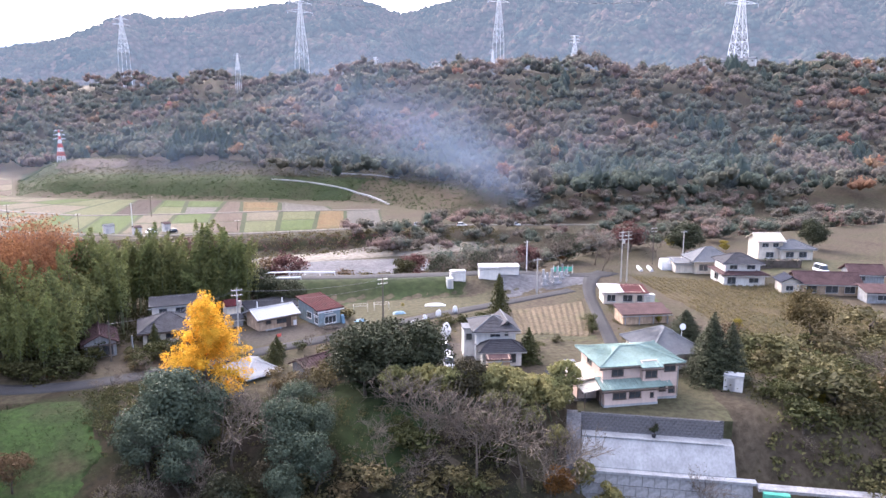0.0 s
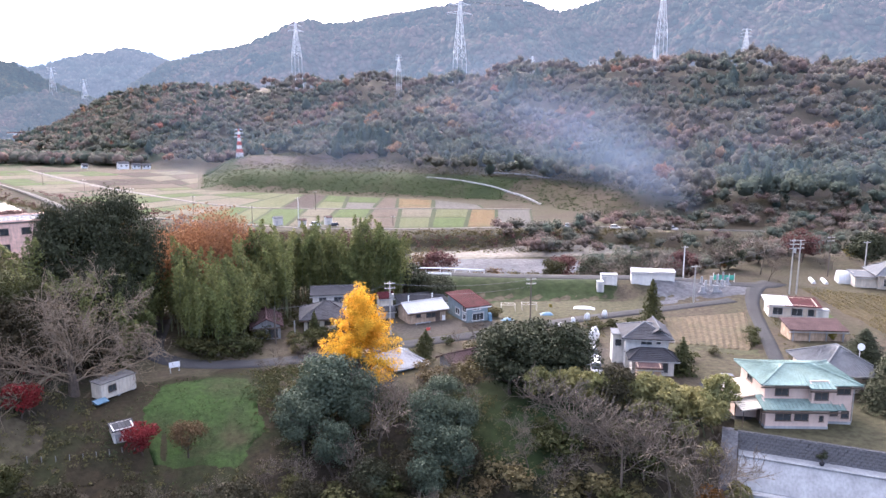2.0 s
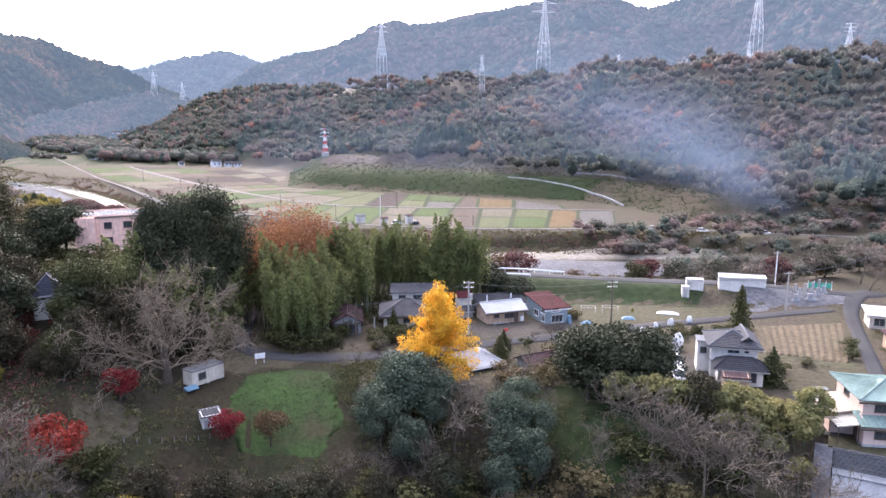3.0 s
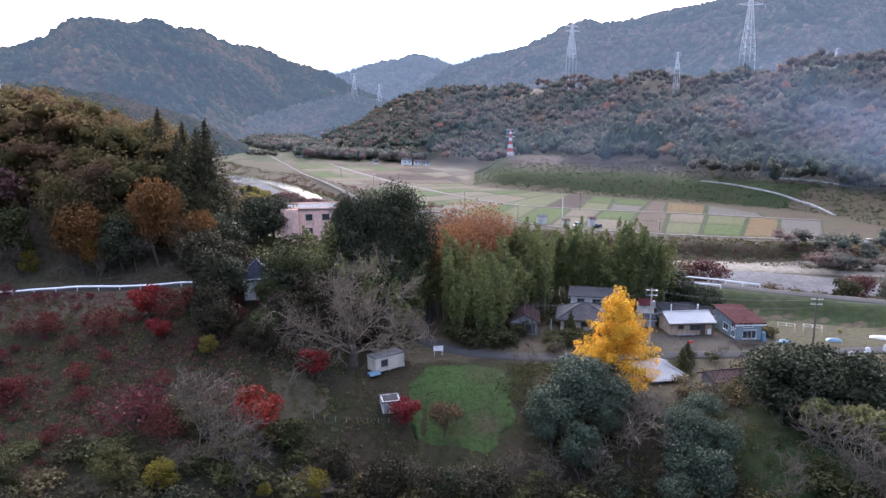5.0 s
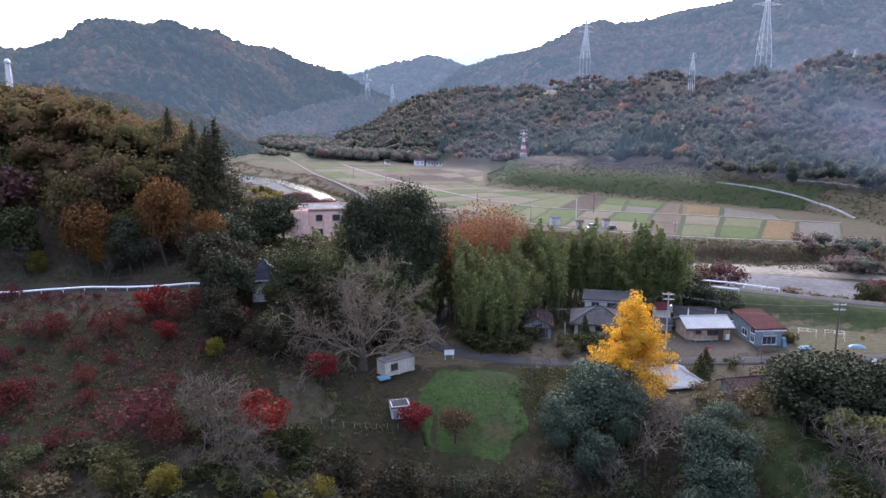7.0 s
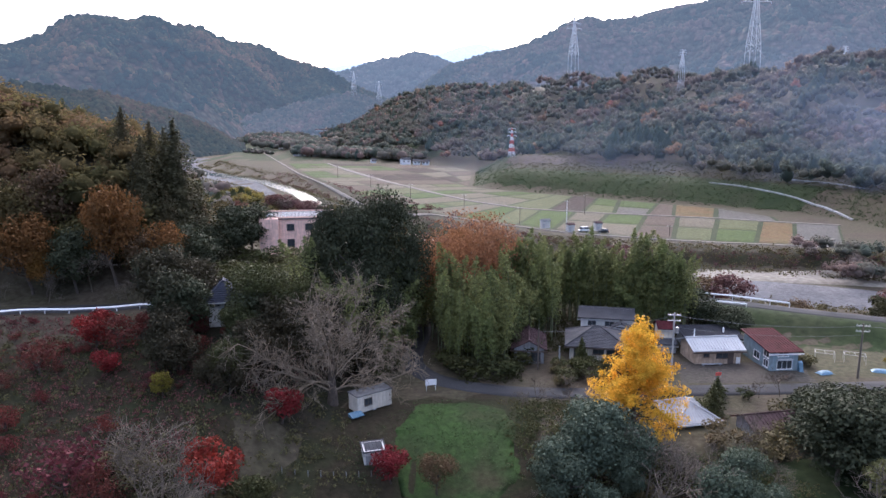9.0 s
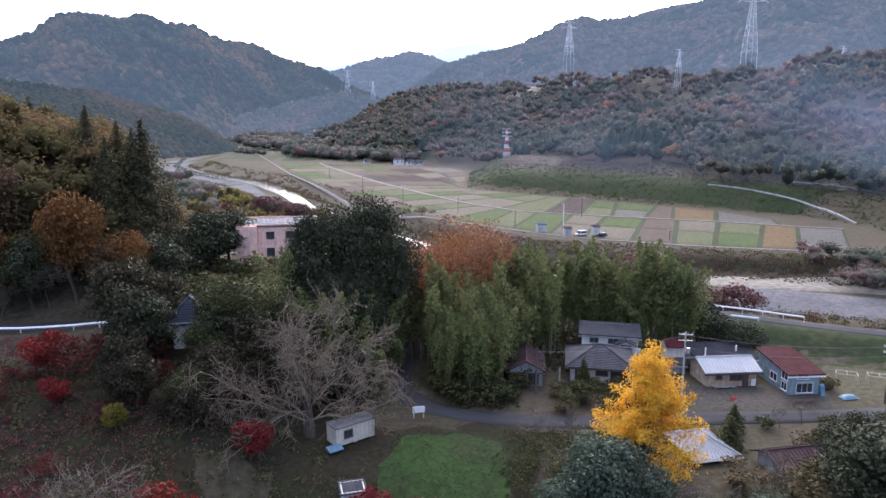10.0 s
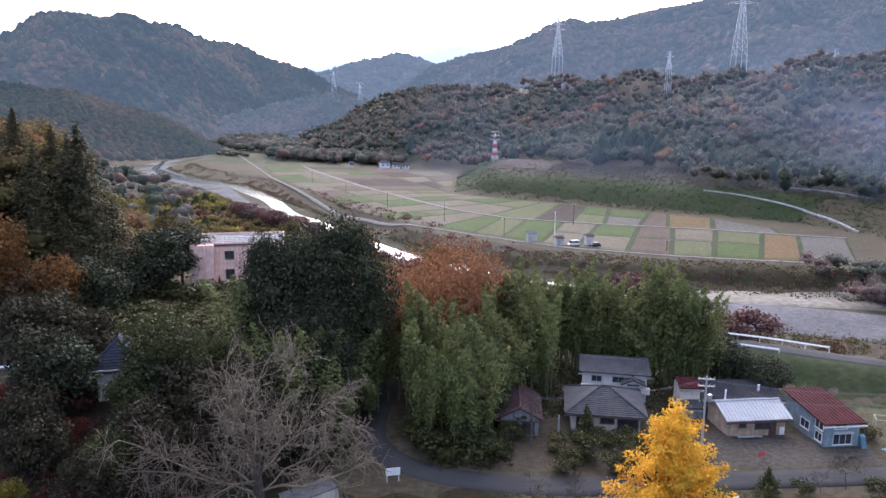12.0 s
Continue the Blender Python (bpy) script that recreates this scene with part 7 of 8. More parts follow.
c = house(82.4, 51.2, -60, "white prefabricated garden shed on the dry lawn", z=0.0, category="shed", name="shed")
body(c, 0, 2.4, 0, 1.4, 0, 2.2, "white", "whitemetal", "flat", 0, 0.06, "seam", ridge=False)
part("door", boxes((0.4, 1.4, -0.04, 0, 0.1, 1.95)), M["frame"], c)

# ---- huts and houses by the lane ----
h = house(41.4, 112.2, 3, "weathered timber hut with a white sheet-metal roof", z=0.0)
body(h, 0, 7.0, 0, 5.2, 0, 2.35, "wood", "whitemetal", "gable", 1.05, 0.55, "seam", [("front", 4.2, 1.4, 1.9, 0.9), ("front", 1.7, 1.5, 0.8, 0.6, 1)], M["brownframe"])
part("door", boxes((5.0, 5.9, -0.05, 0.0, 0.05, 1.95)), M["brownframe"], h, "dark sliding door")
part("panel", boxes((6.3, 6.9, -0.12, -0.04, 0.05, 1.0)), M["whitepaint"], h, "white board leaning on the wall")
part("bench", boxes((0.8, 3.8, -0.9, -0.5, 0.25, 0.35), (0.9, 1.0, -0.85, -0.55, 0, 0.25), (3.5, 3.6, -0.85, -0.55, 0, 0.25)), M["greywood"], h)
part("chimney", tubes(((1.6, 4.2, 2.6), (1.6, 4.2, 4.2), 0.09)), M["steel"], h)
h = house(51.0, 109.0, 3, "narrow two-storey hut with blue-green boards and rusty red roof", z=0.0)
body(h, 0, 4.2, 0, 7.6, 0, 3.1, "tealpaint", "redroof", "mono", 0.9, 0.45, "seam", [("front", 1.9, 2.6, 1.5, 0.6), ("front", 2.2, 1.0, 2.2, 1.2, 3), ("left", 4, 1.4, 1.6, 1.0), ("left", 6.6, 2.4, 1.4, 0.9), ("left", 6.6, 1.0, 1.2, 1.0)], M["whitepaint"], ridge=False)
part("awning", boxes((1.0, 3.2, -0.6, 0.0, 1.85, 1.93)), M["whitemetal"], h)
part("tarpaulin", prism([(0, 0), (-0.7, 0.02), (-0.3, 1.3), (0, 1.5)], 4.22, 4.8), M["bluesheet"], h, "pale blue sheet on the corner")
h = house(38.2, 119.0, -6, "small white storehouse with a red metal roof", z=0.0, category="shed", name="storehouse")
body(h, 0, 2.4, 0, 3.0, 0, 3.6, "cream", "redroof", "gable", 0.75, 0.25, "seam", ridge=False)
body(h, -0.5, 2.4, -1.4, 0, 0, 1.5, "greywood", "greyroof", "mono", 0.6, 0.2, "seam", ridge=False)
h = house(42.6, 118.6, -1, "low shed with a black metal roof behind the huts", z=0.0, category="shed", name="shed")
body(h, 0, 8.6, 0, 4.6, 0, 2.0, "greywood", "darkroof", "mono", 0.7, 0.4, "seam", ridge=False)
part("vent", tubes(((6.4, 2.0, 2.3), (6.4, 2.0, 3.1), 0.14)), M["whitepaint"], h)
h = house(23.4, 115.0, -12, "single-storey cream house with a grey tiled hip roof", z=0.0)
body(h, 0, 8.0, 0, 7.2, 0, 2.6, "cream", "greyroof", "hip", 1.8, 0.8, "tile", [("front", 4.2, 1.5, 1.6, 0.7), ("front", 6.6, 1.1, 2.4, 1.7), ("front", 1.4, 1.3, 1.6, 1.6), ("right", 3, 1.3, 1.6, 1.2)], M["brownframe"])
part("foundation", boxes((-0.05, 8.05, -0.05, 7.25, -0.5, 0.25)), M["concrete"], h)
h = house(27.0, 124.2, -14, "white two-storey annexe with a low grey metal roof", z=0.0)
body(h, 0, 8.2, 0, 4.2, 0, 4.1, "white", "greyroof", "mono", 0.6, 0.45, "seam", [("front", 1.8, 3.1, 1.3, 0.8), ("front", 4.6, 3.1, 1.5, 0.8)], ridge=False)
body(h, 5.2, 7.6, -1.2, 0, 1.9, 3.2, "white", "greyroof", "gable_y", 0.5, 0.35, "tile", [("front", 1.2, 2.6, 1.6, 0.8)])
part("wall", boxes((-0.2, 8.6, -0.6, -0.1, 1.5, 2.3)), M["white"], h)
h = house(14.8, 114.0, -8, "dark old house with a maroon roof beside the bamboo", z=0.0)
body(h, 0, 4.4, 0, 7, 0, 2.4, "greywood", "brownroof", "gable_y", 1.2, 0.5, "seam", [("front", 1.2, 1.2, 1.4, 1.2), ("front", 3.2, 1.0, 1.4, 1.4)], M["brownframe"])
h = house(31.6, 91.2, 8, "small house with a bright white roof and pale blue sheeting", z=-1.4)
body(h, 0, 4.4, 0, 5.4, -0.6, 2.3, "tealpaint", "whitemetal", "hip", 1.3, 0.7, "seam", [("front", 1.4, 1.1, 1.4, 1.0), ("front", 3.2, 1.1, 1.0, 1.0, 1)], M["whitepaint"])
part("tarpaulin", prism([(0, -0.4), (-0.8, -0.4), (-0.2, 1.5), (0, 1.6)], -0.2, 1.6), M["bluesheet"], h, "pale blue sheet hanging on the wall")
h = house(39.0, 87.8, 10, "low shed with a dark maroon roof beside the lane", z=-0.6, category="shed", name="shed")
body(h, 0, 5.8, 0, 3.6, -1.2, 1.9, "greywood", "brownroof", "gable", 0.9, 0.5, "seam", [("front", 2, 1.0, 1.4, 0.9)], M["brownframe"])

# ---- by the lawn and up the slope ----
t_ = thing("site_cabin", pose(-6.8, 95.8, ground_z(-5, 97) + 0.25, 0, 0, 36), "rusty cream prefabricated cabin standing on blocks", "cabin")
part("wall", boxes((0, 5.0, 0, 2.2, 0, 2.1), bevel=0.03), M["cream"], t_)
part("roof", boxes((-0.1, 5.1, -0.1, 2.3, 2.1, 2.2)), M["deck"], t_)
for i in range(9):
    part("rib", boxes((0.3 + i * 0.55, 0.36 + i * 0.55, -0.04, 0.0, 0.05, 2.05)), M["cream"], t_)
window(t_, "front", (0, 5.0, -0.04, 2.2), 1.5, 1.25, 1.0, 0.8, M["brownframe"])
for i in range(3):
    part("block", boxes((0.2 + i * 2.1, 0.6 + i * 2.1, 0.1, 2.1, -0.9, 0)), M["concdark"], t_)
part("tarpaulin", prism([(0.1, 0.4), (-0.9, 0.1), (-0.9, 0.0), (0.1, 0.0)], -1.3, 0.4), M["bluesheet"], t_, "pale blue sheet over stacked goods")
c = house(-5.4, 87.6, 14, "small white shed with a mossy grey roof", category="shed", name="shed")
body(c, 0, 2.4, 0, 1.9, -0.8, 1.7, "white", "greyroof", "mono", 0.3, 0.15, "seam", ridge=False)
part("door", boxes((0.2, 0.9, -0.05, 0.0, -0.2, 1.4)), M["greywood"], c)
h = house(-27.2, 105.4, 12, "white house with a navy hipped roof among dark trees")
body(h, 0, 3.8, 0, 5.2, -2.5, 3.9, "white", "blueroof", "hip", 2.0, 0.9, "tile", [("front", 1.0, 3.4, 1.0, 1.0), ("front", 2.8, 3.2, 1.0, 1.2), ("left", 2, 3.3, 1.4, 1.0), ("right", 2, 3.3, 1.4, 1.0)])
h = house(-28.8, 143.6, 8, "faded pink concrete block with a flat roof", z=10.9, category="building", name="building")
body(h, 0, 13.5, 0, 9.5, -1, 6.5, "pinkgrey", "deck", "flat", 0, 0.12, "seam", [("front", 5.6, 5.0, 1.3, 1.1), ("front", 5.6, 2.0, 1.3, 1.4), ("front", 9, 5.0, 1.4, 1.1), ("left", 3, 4.8, 1.2, 1.0)], M["brownframe"], ridge=False)
part("stair_tower", boxes((0, 3.4, -1.2, 0.0, -1, 6.75), bevel=0.03), M["pinkgrey"], h)
part("parapet", boxes((-0.1, 13.6, -0.12, 0.05, 6.65, 6.95), (-0.1, 0.05, 0.05, 9.6, 6.65, 6.95), (13.45, 13.6, 0.05, 9.6, 6.65, 6.95), (0.05, 13.45, 9.45, 9.6, 6.65, 6.95)), M["pinkgrey"], h)
for i in range(14):
    part("rail_post", tubes(((4 + i * 0.7, 0.5, 6.68), (4 + i * 0.7, 0.5, 7.7), 0.04), sides=6), M["steel"], h)
for z in (7.15, 7.4, 7.68):
    part("rail", tubes(((4, 0.5, z), (13.2, 0.5, z), 0.035), sides=6), M["steel"], h)
part("tank", boxes((1.2, 2.4, 1.2, 2.2, 6.68, 7.3), bevel=0.1), M["whitepaint"], h)
N.plant("cedar", -24.2, 141.6, 4.2, 0.55, z=10.9, label="slim clipped cypress by the pink block")

# ---- vehicles ----
def car(x, y, rot, paint, label, z=None, long=3.5, high=1.5, van=False):
    c = thing("car", pose(x, y, (ground_z(x, y) if z is None else z) + 0.05, 0, 0, rot), label, "car")
    L, W = long, 1.55
    low = [(-L / 2, 0.28), (-L / 2 + 0.05, 0.72), (-L / 2 + 0.25, 0.85), (L / 2 - 0.2, 0.88), (L / 2, 0.62), (L / 2, 0.28)]
    f0 = -L / 2 + (0.35 if van else 0.95)
    top = [(f0, 0.84), (f0 + (0.35 if van else 0.55), high), (L / 2 - 0.45, high), (L / 2 - 0.12, 0.86)]

    def skin(profile, w0, w1, name, mat):
        bm = bmesh.new()
        zs = [p[1] for p in profile]
        lo, hi = min(zs), max(zs)
        side = [[bm.verts.new((px, s * (w0 + (w1 - w0) * (pz - lo) / (hi - lo)) / 2, pz)) for px, pz in profile] for s in (-1, 1)]
        n = len(profile)
        for i in range(n):
            bm.faces.new((side[0][i], side[0][(i + 1) % n], side[1][(i + 1) % n], side[1][i]))
        bm.faces.new(side[0][::-1])
        bm.faces.new(side[1])
        bmesh.ops.recalc_face_normals(bm, faces=bm.faces)
        bmesh.ops.bevel(bm, geom=list(bm.edges), offset=0.05, segments=2, affect="EDGES")
        return part(name, bm, mat, c)

    skin(low, W, W, "body", M[paint])
    skin(top, W - 0.12, W - 0.42, "glasshouse", M["glass"])
    r0 = f0 + (0.42 if van else 0.62)
    part("roof", boxes((r0, L / 2 - 0.5, -W / 2 + 0.2, W / 2 - 0.2, high - 0.06, high + 0.03), bevel=0.03), M[paint], c)
    for px in (r0 + 0.9, L / 2 - 0.5):
        for s in (-1, 1):
            part("pillar", tubes(((px, s * (W / 2 - 0.06), 0.84), (px, s * (W / 2 - 0.2), high), 0.045), sides=6), M[paint], c)
    for px in (-L / 2 + 0.62, L / 2 - 0.62):
        for s in (-1, 1):
            w = part("wheel", tubes(((px, s * (W / 2 - 0.16), 0.28), (px, s * (W / 2 + 0.01), 0.28), 0.28), sides=14), M["rubber"], c)
            part("rim", tubes(((px, s * (W / 2 + 0.0), 0.28), (px, s * (W / 2 + 0.025), 0.28), 0.17), sides=10), M["steel"], w)
    for s in (-1, 1):
        part("headlight", boxes((-L / 2 - 0.01, -L / 2 + 0.12, s * 0.58 - 0.13, s * 0.58 + 0.13, 0.6, 0.72), bevel=0.02), M["whitepaint"], c)
        part("tail_light", boxes((L / 2 - 0.1, L / 2 + 0.01, s * 0.62 - 0.1, s * 0.62 + 0.1, 0.55, 0.8), bevel=0.02), M["redpaint"], c)
    return c


car(60.9, 85.2, 70, "carwhite", "white compact car parked in the earth yard", long=3.9)
car(57.8, 80.2, 68, "carwhite", "white kei car parked beside the lean-to", high=1.6, van=True)
car(55.4, 81.8, 66, "carblack", "dark kei car parked in the earth yard", high=1.6, van=True)
car(71.4, 68.2, 150, "carblack", "black small car on the driveway", z=0.05)
car(167.7, 81.5, 60, "carwhite", "white van on the open lot", long=4.3, high=1.9, van=True)
for x, y, p in ((152.3, 231.5, "carwhite"), (166, 221, "carwhite"), (184, 209.5, "carwhite"), (172, 216.5, "carblack")):
    car(x, y, 150, p, "small car on the river bank road" if p == "carwhite" else "dark car on the river bank road", long=4.0)
car(61.5, 273, 10, "carwhite", "white van beside the field sheds", long=4.0, high=1.8, van=True)
car(68, 270, 5, "carblack", "dark car beside the field sheds", long=4.0)
car(-17.5, 140.5, 20, "carwhite", "white car by the pink block", z=10.9)


# ---- poles and wires ----
def utility_pole(x, y, h, label, mat="pole", arms=2, transformer=False, twin=False):
    z = ground_z(x, y)
    p = thing("utility_pole", pose(x, y, z, 0, 0, -12), label, "pole")
    part("post", tubes(((0, 0, -0.4), (0, 0, h), 0.16, 0.1), sides=10), M[mat], p)
    if twin:
        part("post", tubes(((1.6, 0, -0.4), (1.6, 0, h - 0.4), 0.15, 0.1), sides=10), M[mat], p)
    for i in range(arms):
        zz = h - 0.35 - i * 0.8
        a = part("crossarm", boxes((-0.9, 0.9 + 1.6 * twin, -0.05, 0.05, zz - 0.05, zz + 0.05)), M["frame"], p)
        for u in (-0.8, -0.3, 0.35, 0.8):
            part("insulator", tubes(((u, 0, zz + 0.05), (u, 0, zz + 0.25), 0.05), sides=6), M["pole"], a)
    if transformer:
        t = part("transformer", tubes(((0.42, 0, h - 2.9), (0.42, 0, h - 2.1), 0.26), sides=12), M["frame"], p)
        part("bracket", boxes((0.05, 0.35, -0.04, 0.04, h - 2.6, h - 2.45)), M["frame"], t)
    return Vector((x, y, z + h))


def wires(tops, name="power_cable", label="thin sagging power cables between the poles", sag=0.7, n=3, r=0.011):
    for a, b in zip(tops[:-1], tops[1:]):
        c = thing(name, Matrix.Translation(a), label, "cable")
        for k in range(n):
            off = Vector((0.25 * (k - 1), 0.5 * (k - 1), -0.3 - 0.12 * k))
            path = [tuple((b - a) * (i / 10) + off - Vector((0, 0, sag * 4 * (i / 10) * (1 - i / 10)))) for i in range(11)]
            v, f = limb(path, [r] * 11, 3)
            under("strand", np_mesh("strand", v, f, M["wire"]), c)


pa = utility_pole(36.4, 108, 9.2, "concrete utility pole with crossarms and a transformer beside the huts", transformer=True)
pb = utility_pole(17.9, 111, 6.2, "thin dark pole at the edge of the bamboo", "darkpole", 0)
pc = utility_pole(62.1, 106, 8.0, "dark wooden utility pole on the allotment", "darkpole", 2)
pd = utility_pole(98.3, 104.8, 7.5, "slim grey utility pole by the gravel lot", "pole", 1)
pe = utility_pole(120.6, 101.7, 11.5, "tall twin pole carrying switchgear and wires", "pole", 3, True, True)
pf = utility_pole(142, 110, 9.5, "brown utility pole beyond the withered field", "darkpole", 2)
pg = utility_pole(148.5, 106, 8.5, "leaning grey pole by the greenhouse", "pole", 1)
ph = utility_pole(115.5, 127, 11, "tall slim white pole on the embankment", "whitepaint", 1)
utility_pole(21.2, 112, 3.2, "short weathered post in the garden", "greywood", 0)
wires([pb, pa, pc, pd, pe, pf])
wires([pa + Vector((0, 0, -1.6)), pc + Vector((0, 0, -1.2))], n=2)
for x, y, h in ((72, 318, 9), (58, 288, 10), (20, 330, 8), (-5, 380, 8), (-30, 440, 8), (-58, 510, 8), (90, 262, 4), (40, 292, 7)):
    utility_pole(x, y, h, "slim pole standing among the fields", "darkpole" if h != 10 else "whitepaint", 1)


# ---- pylons ----
def pylon(x, y, h, width, label, z=None, mats=("steel",), levels=9, arms=3, arm=0.2, thick=0.28, name="pylon"):
    zb = ground_z(x, y)
    z = zb if z is None else z
    p = thing(name, pose(x, y, z, 0, 0, -math.degrees(math.atan2(x, y)) + 25), label, "pylon")
    foot = min(0.0, zb - z) - 2

    def half(t):
        return width / 2 * ((1 - t) ** 1.25 * 0.86 + 0.09)
    hs = [h * (1 - (1 - i / levels) ** 1.15) for i in range(levels + 1)]
    for i in range(levels):
        a, b = half(hs[i] / h), half(hs[i + 1] / h)
        bm = bmesh.new()
        for sx, sy in ((1, 1), (1, -1), (-1, -1), (-1, 1)):
            add_tube(bm, (sx * a, sy * a, hs[i] if i else foot), (sx * b, sy * b, hs[i + 1]), thick, thick * 0.9, 4)
        for (ax, ay), (bx, by) in (((1, 1), (1, -1)), ((1, -1), (-1, -1)), ((-1, -1), (-1, 1)), ((-1, 1), (1, 1))):
            add_tube(bm, (ax * a, ay * a, hs[i]), (bx * b, by * b, hs[i + 1]), thick * 0.6, None, 4)
            add_tube(bm, (bx * a, by * a, hs[i]), (ax * b, ay * b, hs[i + 1]), thick * 0.6, None, 4)
            add_tube(bm, (ax * b, ay * b, hs[i + 1]), (bx * b, by * b, hs[i + 1]), thick * 0.6, None, 4)
        part("section", bm, M[mats[i % len(mats)]], p)
    for k in range(arms):
        zz = h * (0.96 - 0.13 * k)
        w = half(zz / h)
        reach = h * arm * (0.8 + 0.12 * k)
        bm = bmesh.new()
        for s in (-1, 1):
            for q in (-w, w):
                add_tube(bm, (s * w, q, zz), (s * reach, 0, zz + 0.3), thick * 0.6, None, 4)
                add_tube(bm, (s * w, q, zz + h * 0.035), (s * reach, 0, zz + 0.3), thick * 0.5, None, 4)
            add_tube(bm, (s * reach, 0, zz + 0.3), (s * reach, 0, zz - h * 0.03), thick * 0.6, None, 4)
        part("crossarm", bm, M["steel"], p)
    return Vector((x, y, z + h * 0.9))


def on_ray(dx, dy, el, d):
    """A place d metres away in a direction, at a slope seen from the start."""
    k = d / math.hypot(dx, dy)
    return dx * k, dy * k, 36 + el * d


tops = []
for dx, dy, el, d, h, w, lab in ((203, 979, 0.0777, 1020, 51, 12, "tall white lattice pylon on a wooded spur"), (412.8, 910.8, 0.0753, 950, 84, 15, "tall pale lattice pylon on the hill"),
                                 (638.6, 769.5, 0.0984, 1050, 82, 14, "tall pale lattice pylon above the woods"), (842.3, 539, 0.0683, 720, 74, 16, "large white lattice pylon on the hill top")):
    x, y, z = on_ray(dx, dy, el, d)
    tops.append(pylon(x, y, h, w, lab, z, thick=0.34))
for dx, dy, el, d, h, lab in ((501, 865.4, 0.0606, 760, 15, ""), (714, 700, 0.0752, 720, 24, ""), (633, 774.2, 0.0708, 720, 15, ""), (335.2, 942, 0.0603, 760, 17, ""), (-92, 995.7, 0.034, 1490, 38, ""), (-58, 998.3, 0.0215, 1490, 36, ""),
                              (-140, 990, 0.062, 1900, 20, "")):
    x, y, z = on_ray(dx, dy, el, d)
    pylon(x, y, h, h * 0.28, "small pale lattice pylon above the trees", z, levels=6, thick=0.2, arm=0.22)
pylon(62.5, 501, 19, 4.0, "red and white banded lattice tower on the terrace", max(9.0, ground_z(62.5, 501)), ("whitepaint", "redpaint"), 8, 3, 0.18, 0.17, "lattice_tower")
wires([tops[1], tops[2], tops[3]], label="high-voltage lines between the pylons", sag=16, r=0.09)


# ---- rails, signs, fences ----
def guard_rail(line, label, step=3.0, high=0.75):
    pts = between(line, max(2, int(sum(math.dist(a, b) for a, b in zip(line[:-1], line[1:])) / step) + 1))
    z = land(pts[:, 0], pts[:, 1])
    g = thing("guard_rail", Matrix.Translation((pts[0][0], pts[0][1], z[0])), label, "guard rail")
    loc = [Vector((p[0] - pts[0][0], p[1] - pts[0][1], q - z[0])) for p, q in zip(pts, z)]
    for p in loc:
        part("post", tubes((p - Vector((0, 0, 0.2)), p + Vector((0, 0, high)), 0.07), sides=8), M["whitepaint"], g)
    path = [tuple(p + Vector((0, 0, high - 0.12))) for p in loc]
    v, f = limb(path, [0.17] * len(path), 4)
    under("beam", np_mesh("beam", v, f, M["whitepaint"]), g)


guard_rail([(-106, 97.2), (-69.3, 107.6), (-41, 112.4), (-33, 113.6)], "white guard rail along the hillside road")
guard_rail([(45, 147.4), (50, 144.2), (67, 134.6)], "white guard rail on the river side of the embankment")
guard_rail([(44.5, 141.6), (50, 138)], "short white guard rail on the embankment")
guard_rail([(54, 135.8), (58.5, 133.2)], "short white guard rail near the embankment bend")
s = thing("sign_board", pose(2.3, 103.6, ground_z(2.3, 103.6), 0, 0, 8), "blank white notice board on two posts beside the lane", "sign")
part("board", boxes((-0.75, 0.75, -0.04, 0.04, 0.75, 1.55), bevel=0.01), M["whitepaint"], s)
for u in (-0.6, 0.6):
    part("post", tubes(((u, 0.06, -0.3), (u, 0.06, 1.5), 0.04)), M["steel"], s)
s = thing("warning_board", pose(42.6, 106.6, ground_z(42.6, 106.6), 0, 0, 10), "small orange-red board on two stakes in the yard", "sign")
part("board", boxes((-0.45, 0.45, -0.02, 0.02, 0.45, 0.95), bevel=0.01), M["redpaint"], s)
for u in (-0.4, 0.4):
    part("stake", tubes(((u, 0.04, -0.2), (u, 0.04, 1.0), 0.03), sides=6), M["greywood"], s)
s = thing("wood_pile", pose(52.2, 106.4, ground_z(52.2, 106.4), 0, 0, 14), "heap of cut grey branches beside the blue-green hut", "wood pile")
rr = rg(88)
for i in range(16):
    a, z0 = rr.uniform(-0.5, 0.5), 0.08 + 0.09 * (i // 4)
    part("branch", tubes(((-1.2 * math.cos(a) + rr.uniform(-0.3, 0.3), -0.9 * math.sin(a) + rr.uniform(-0.4, 0.4), z0), (1.2 * math.cos(a), 0.9 * math.sin(a) + rr.uniform(-0.3, 0.3), z0 + rr.uniform(0, 0.25)), 0.06, 0.03), sides=6), M["twig"], s)
f = thing("rope_fence", Matrix.Translation((-14, 84.6, 0)), "low rope fence with thin posts on the grass", "fence")
prev = None
for i in range(9):
    x, y = i * 1.35, i * 0.25
    z = ground_z(-14 + x, 84.6 + y)
    part("post", tubes(((x, y, z - 0.2), (x, y, z + 0.8), 0.04), sides=6), M["greywood"], f)
    if prev:
        part("rope", tubes((prev, (x, y, z + 0.65), 0.02), sides=4), M["drygrass"], f)
    prev = (x, y, z + 0.65)

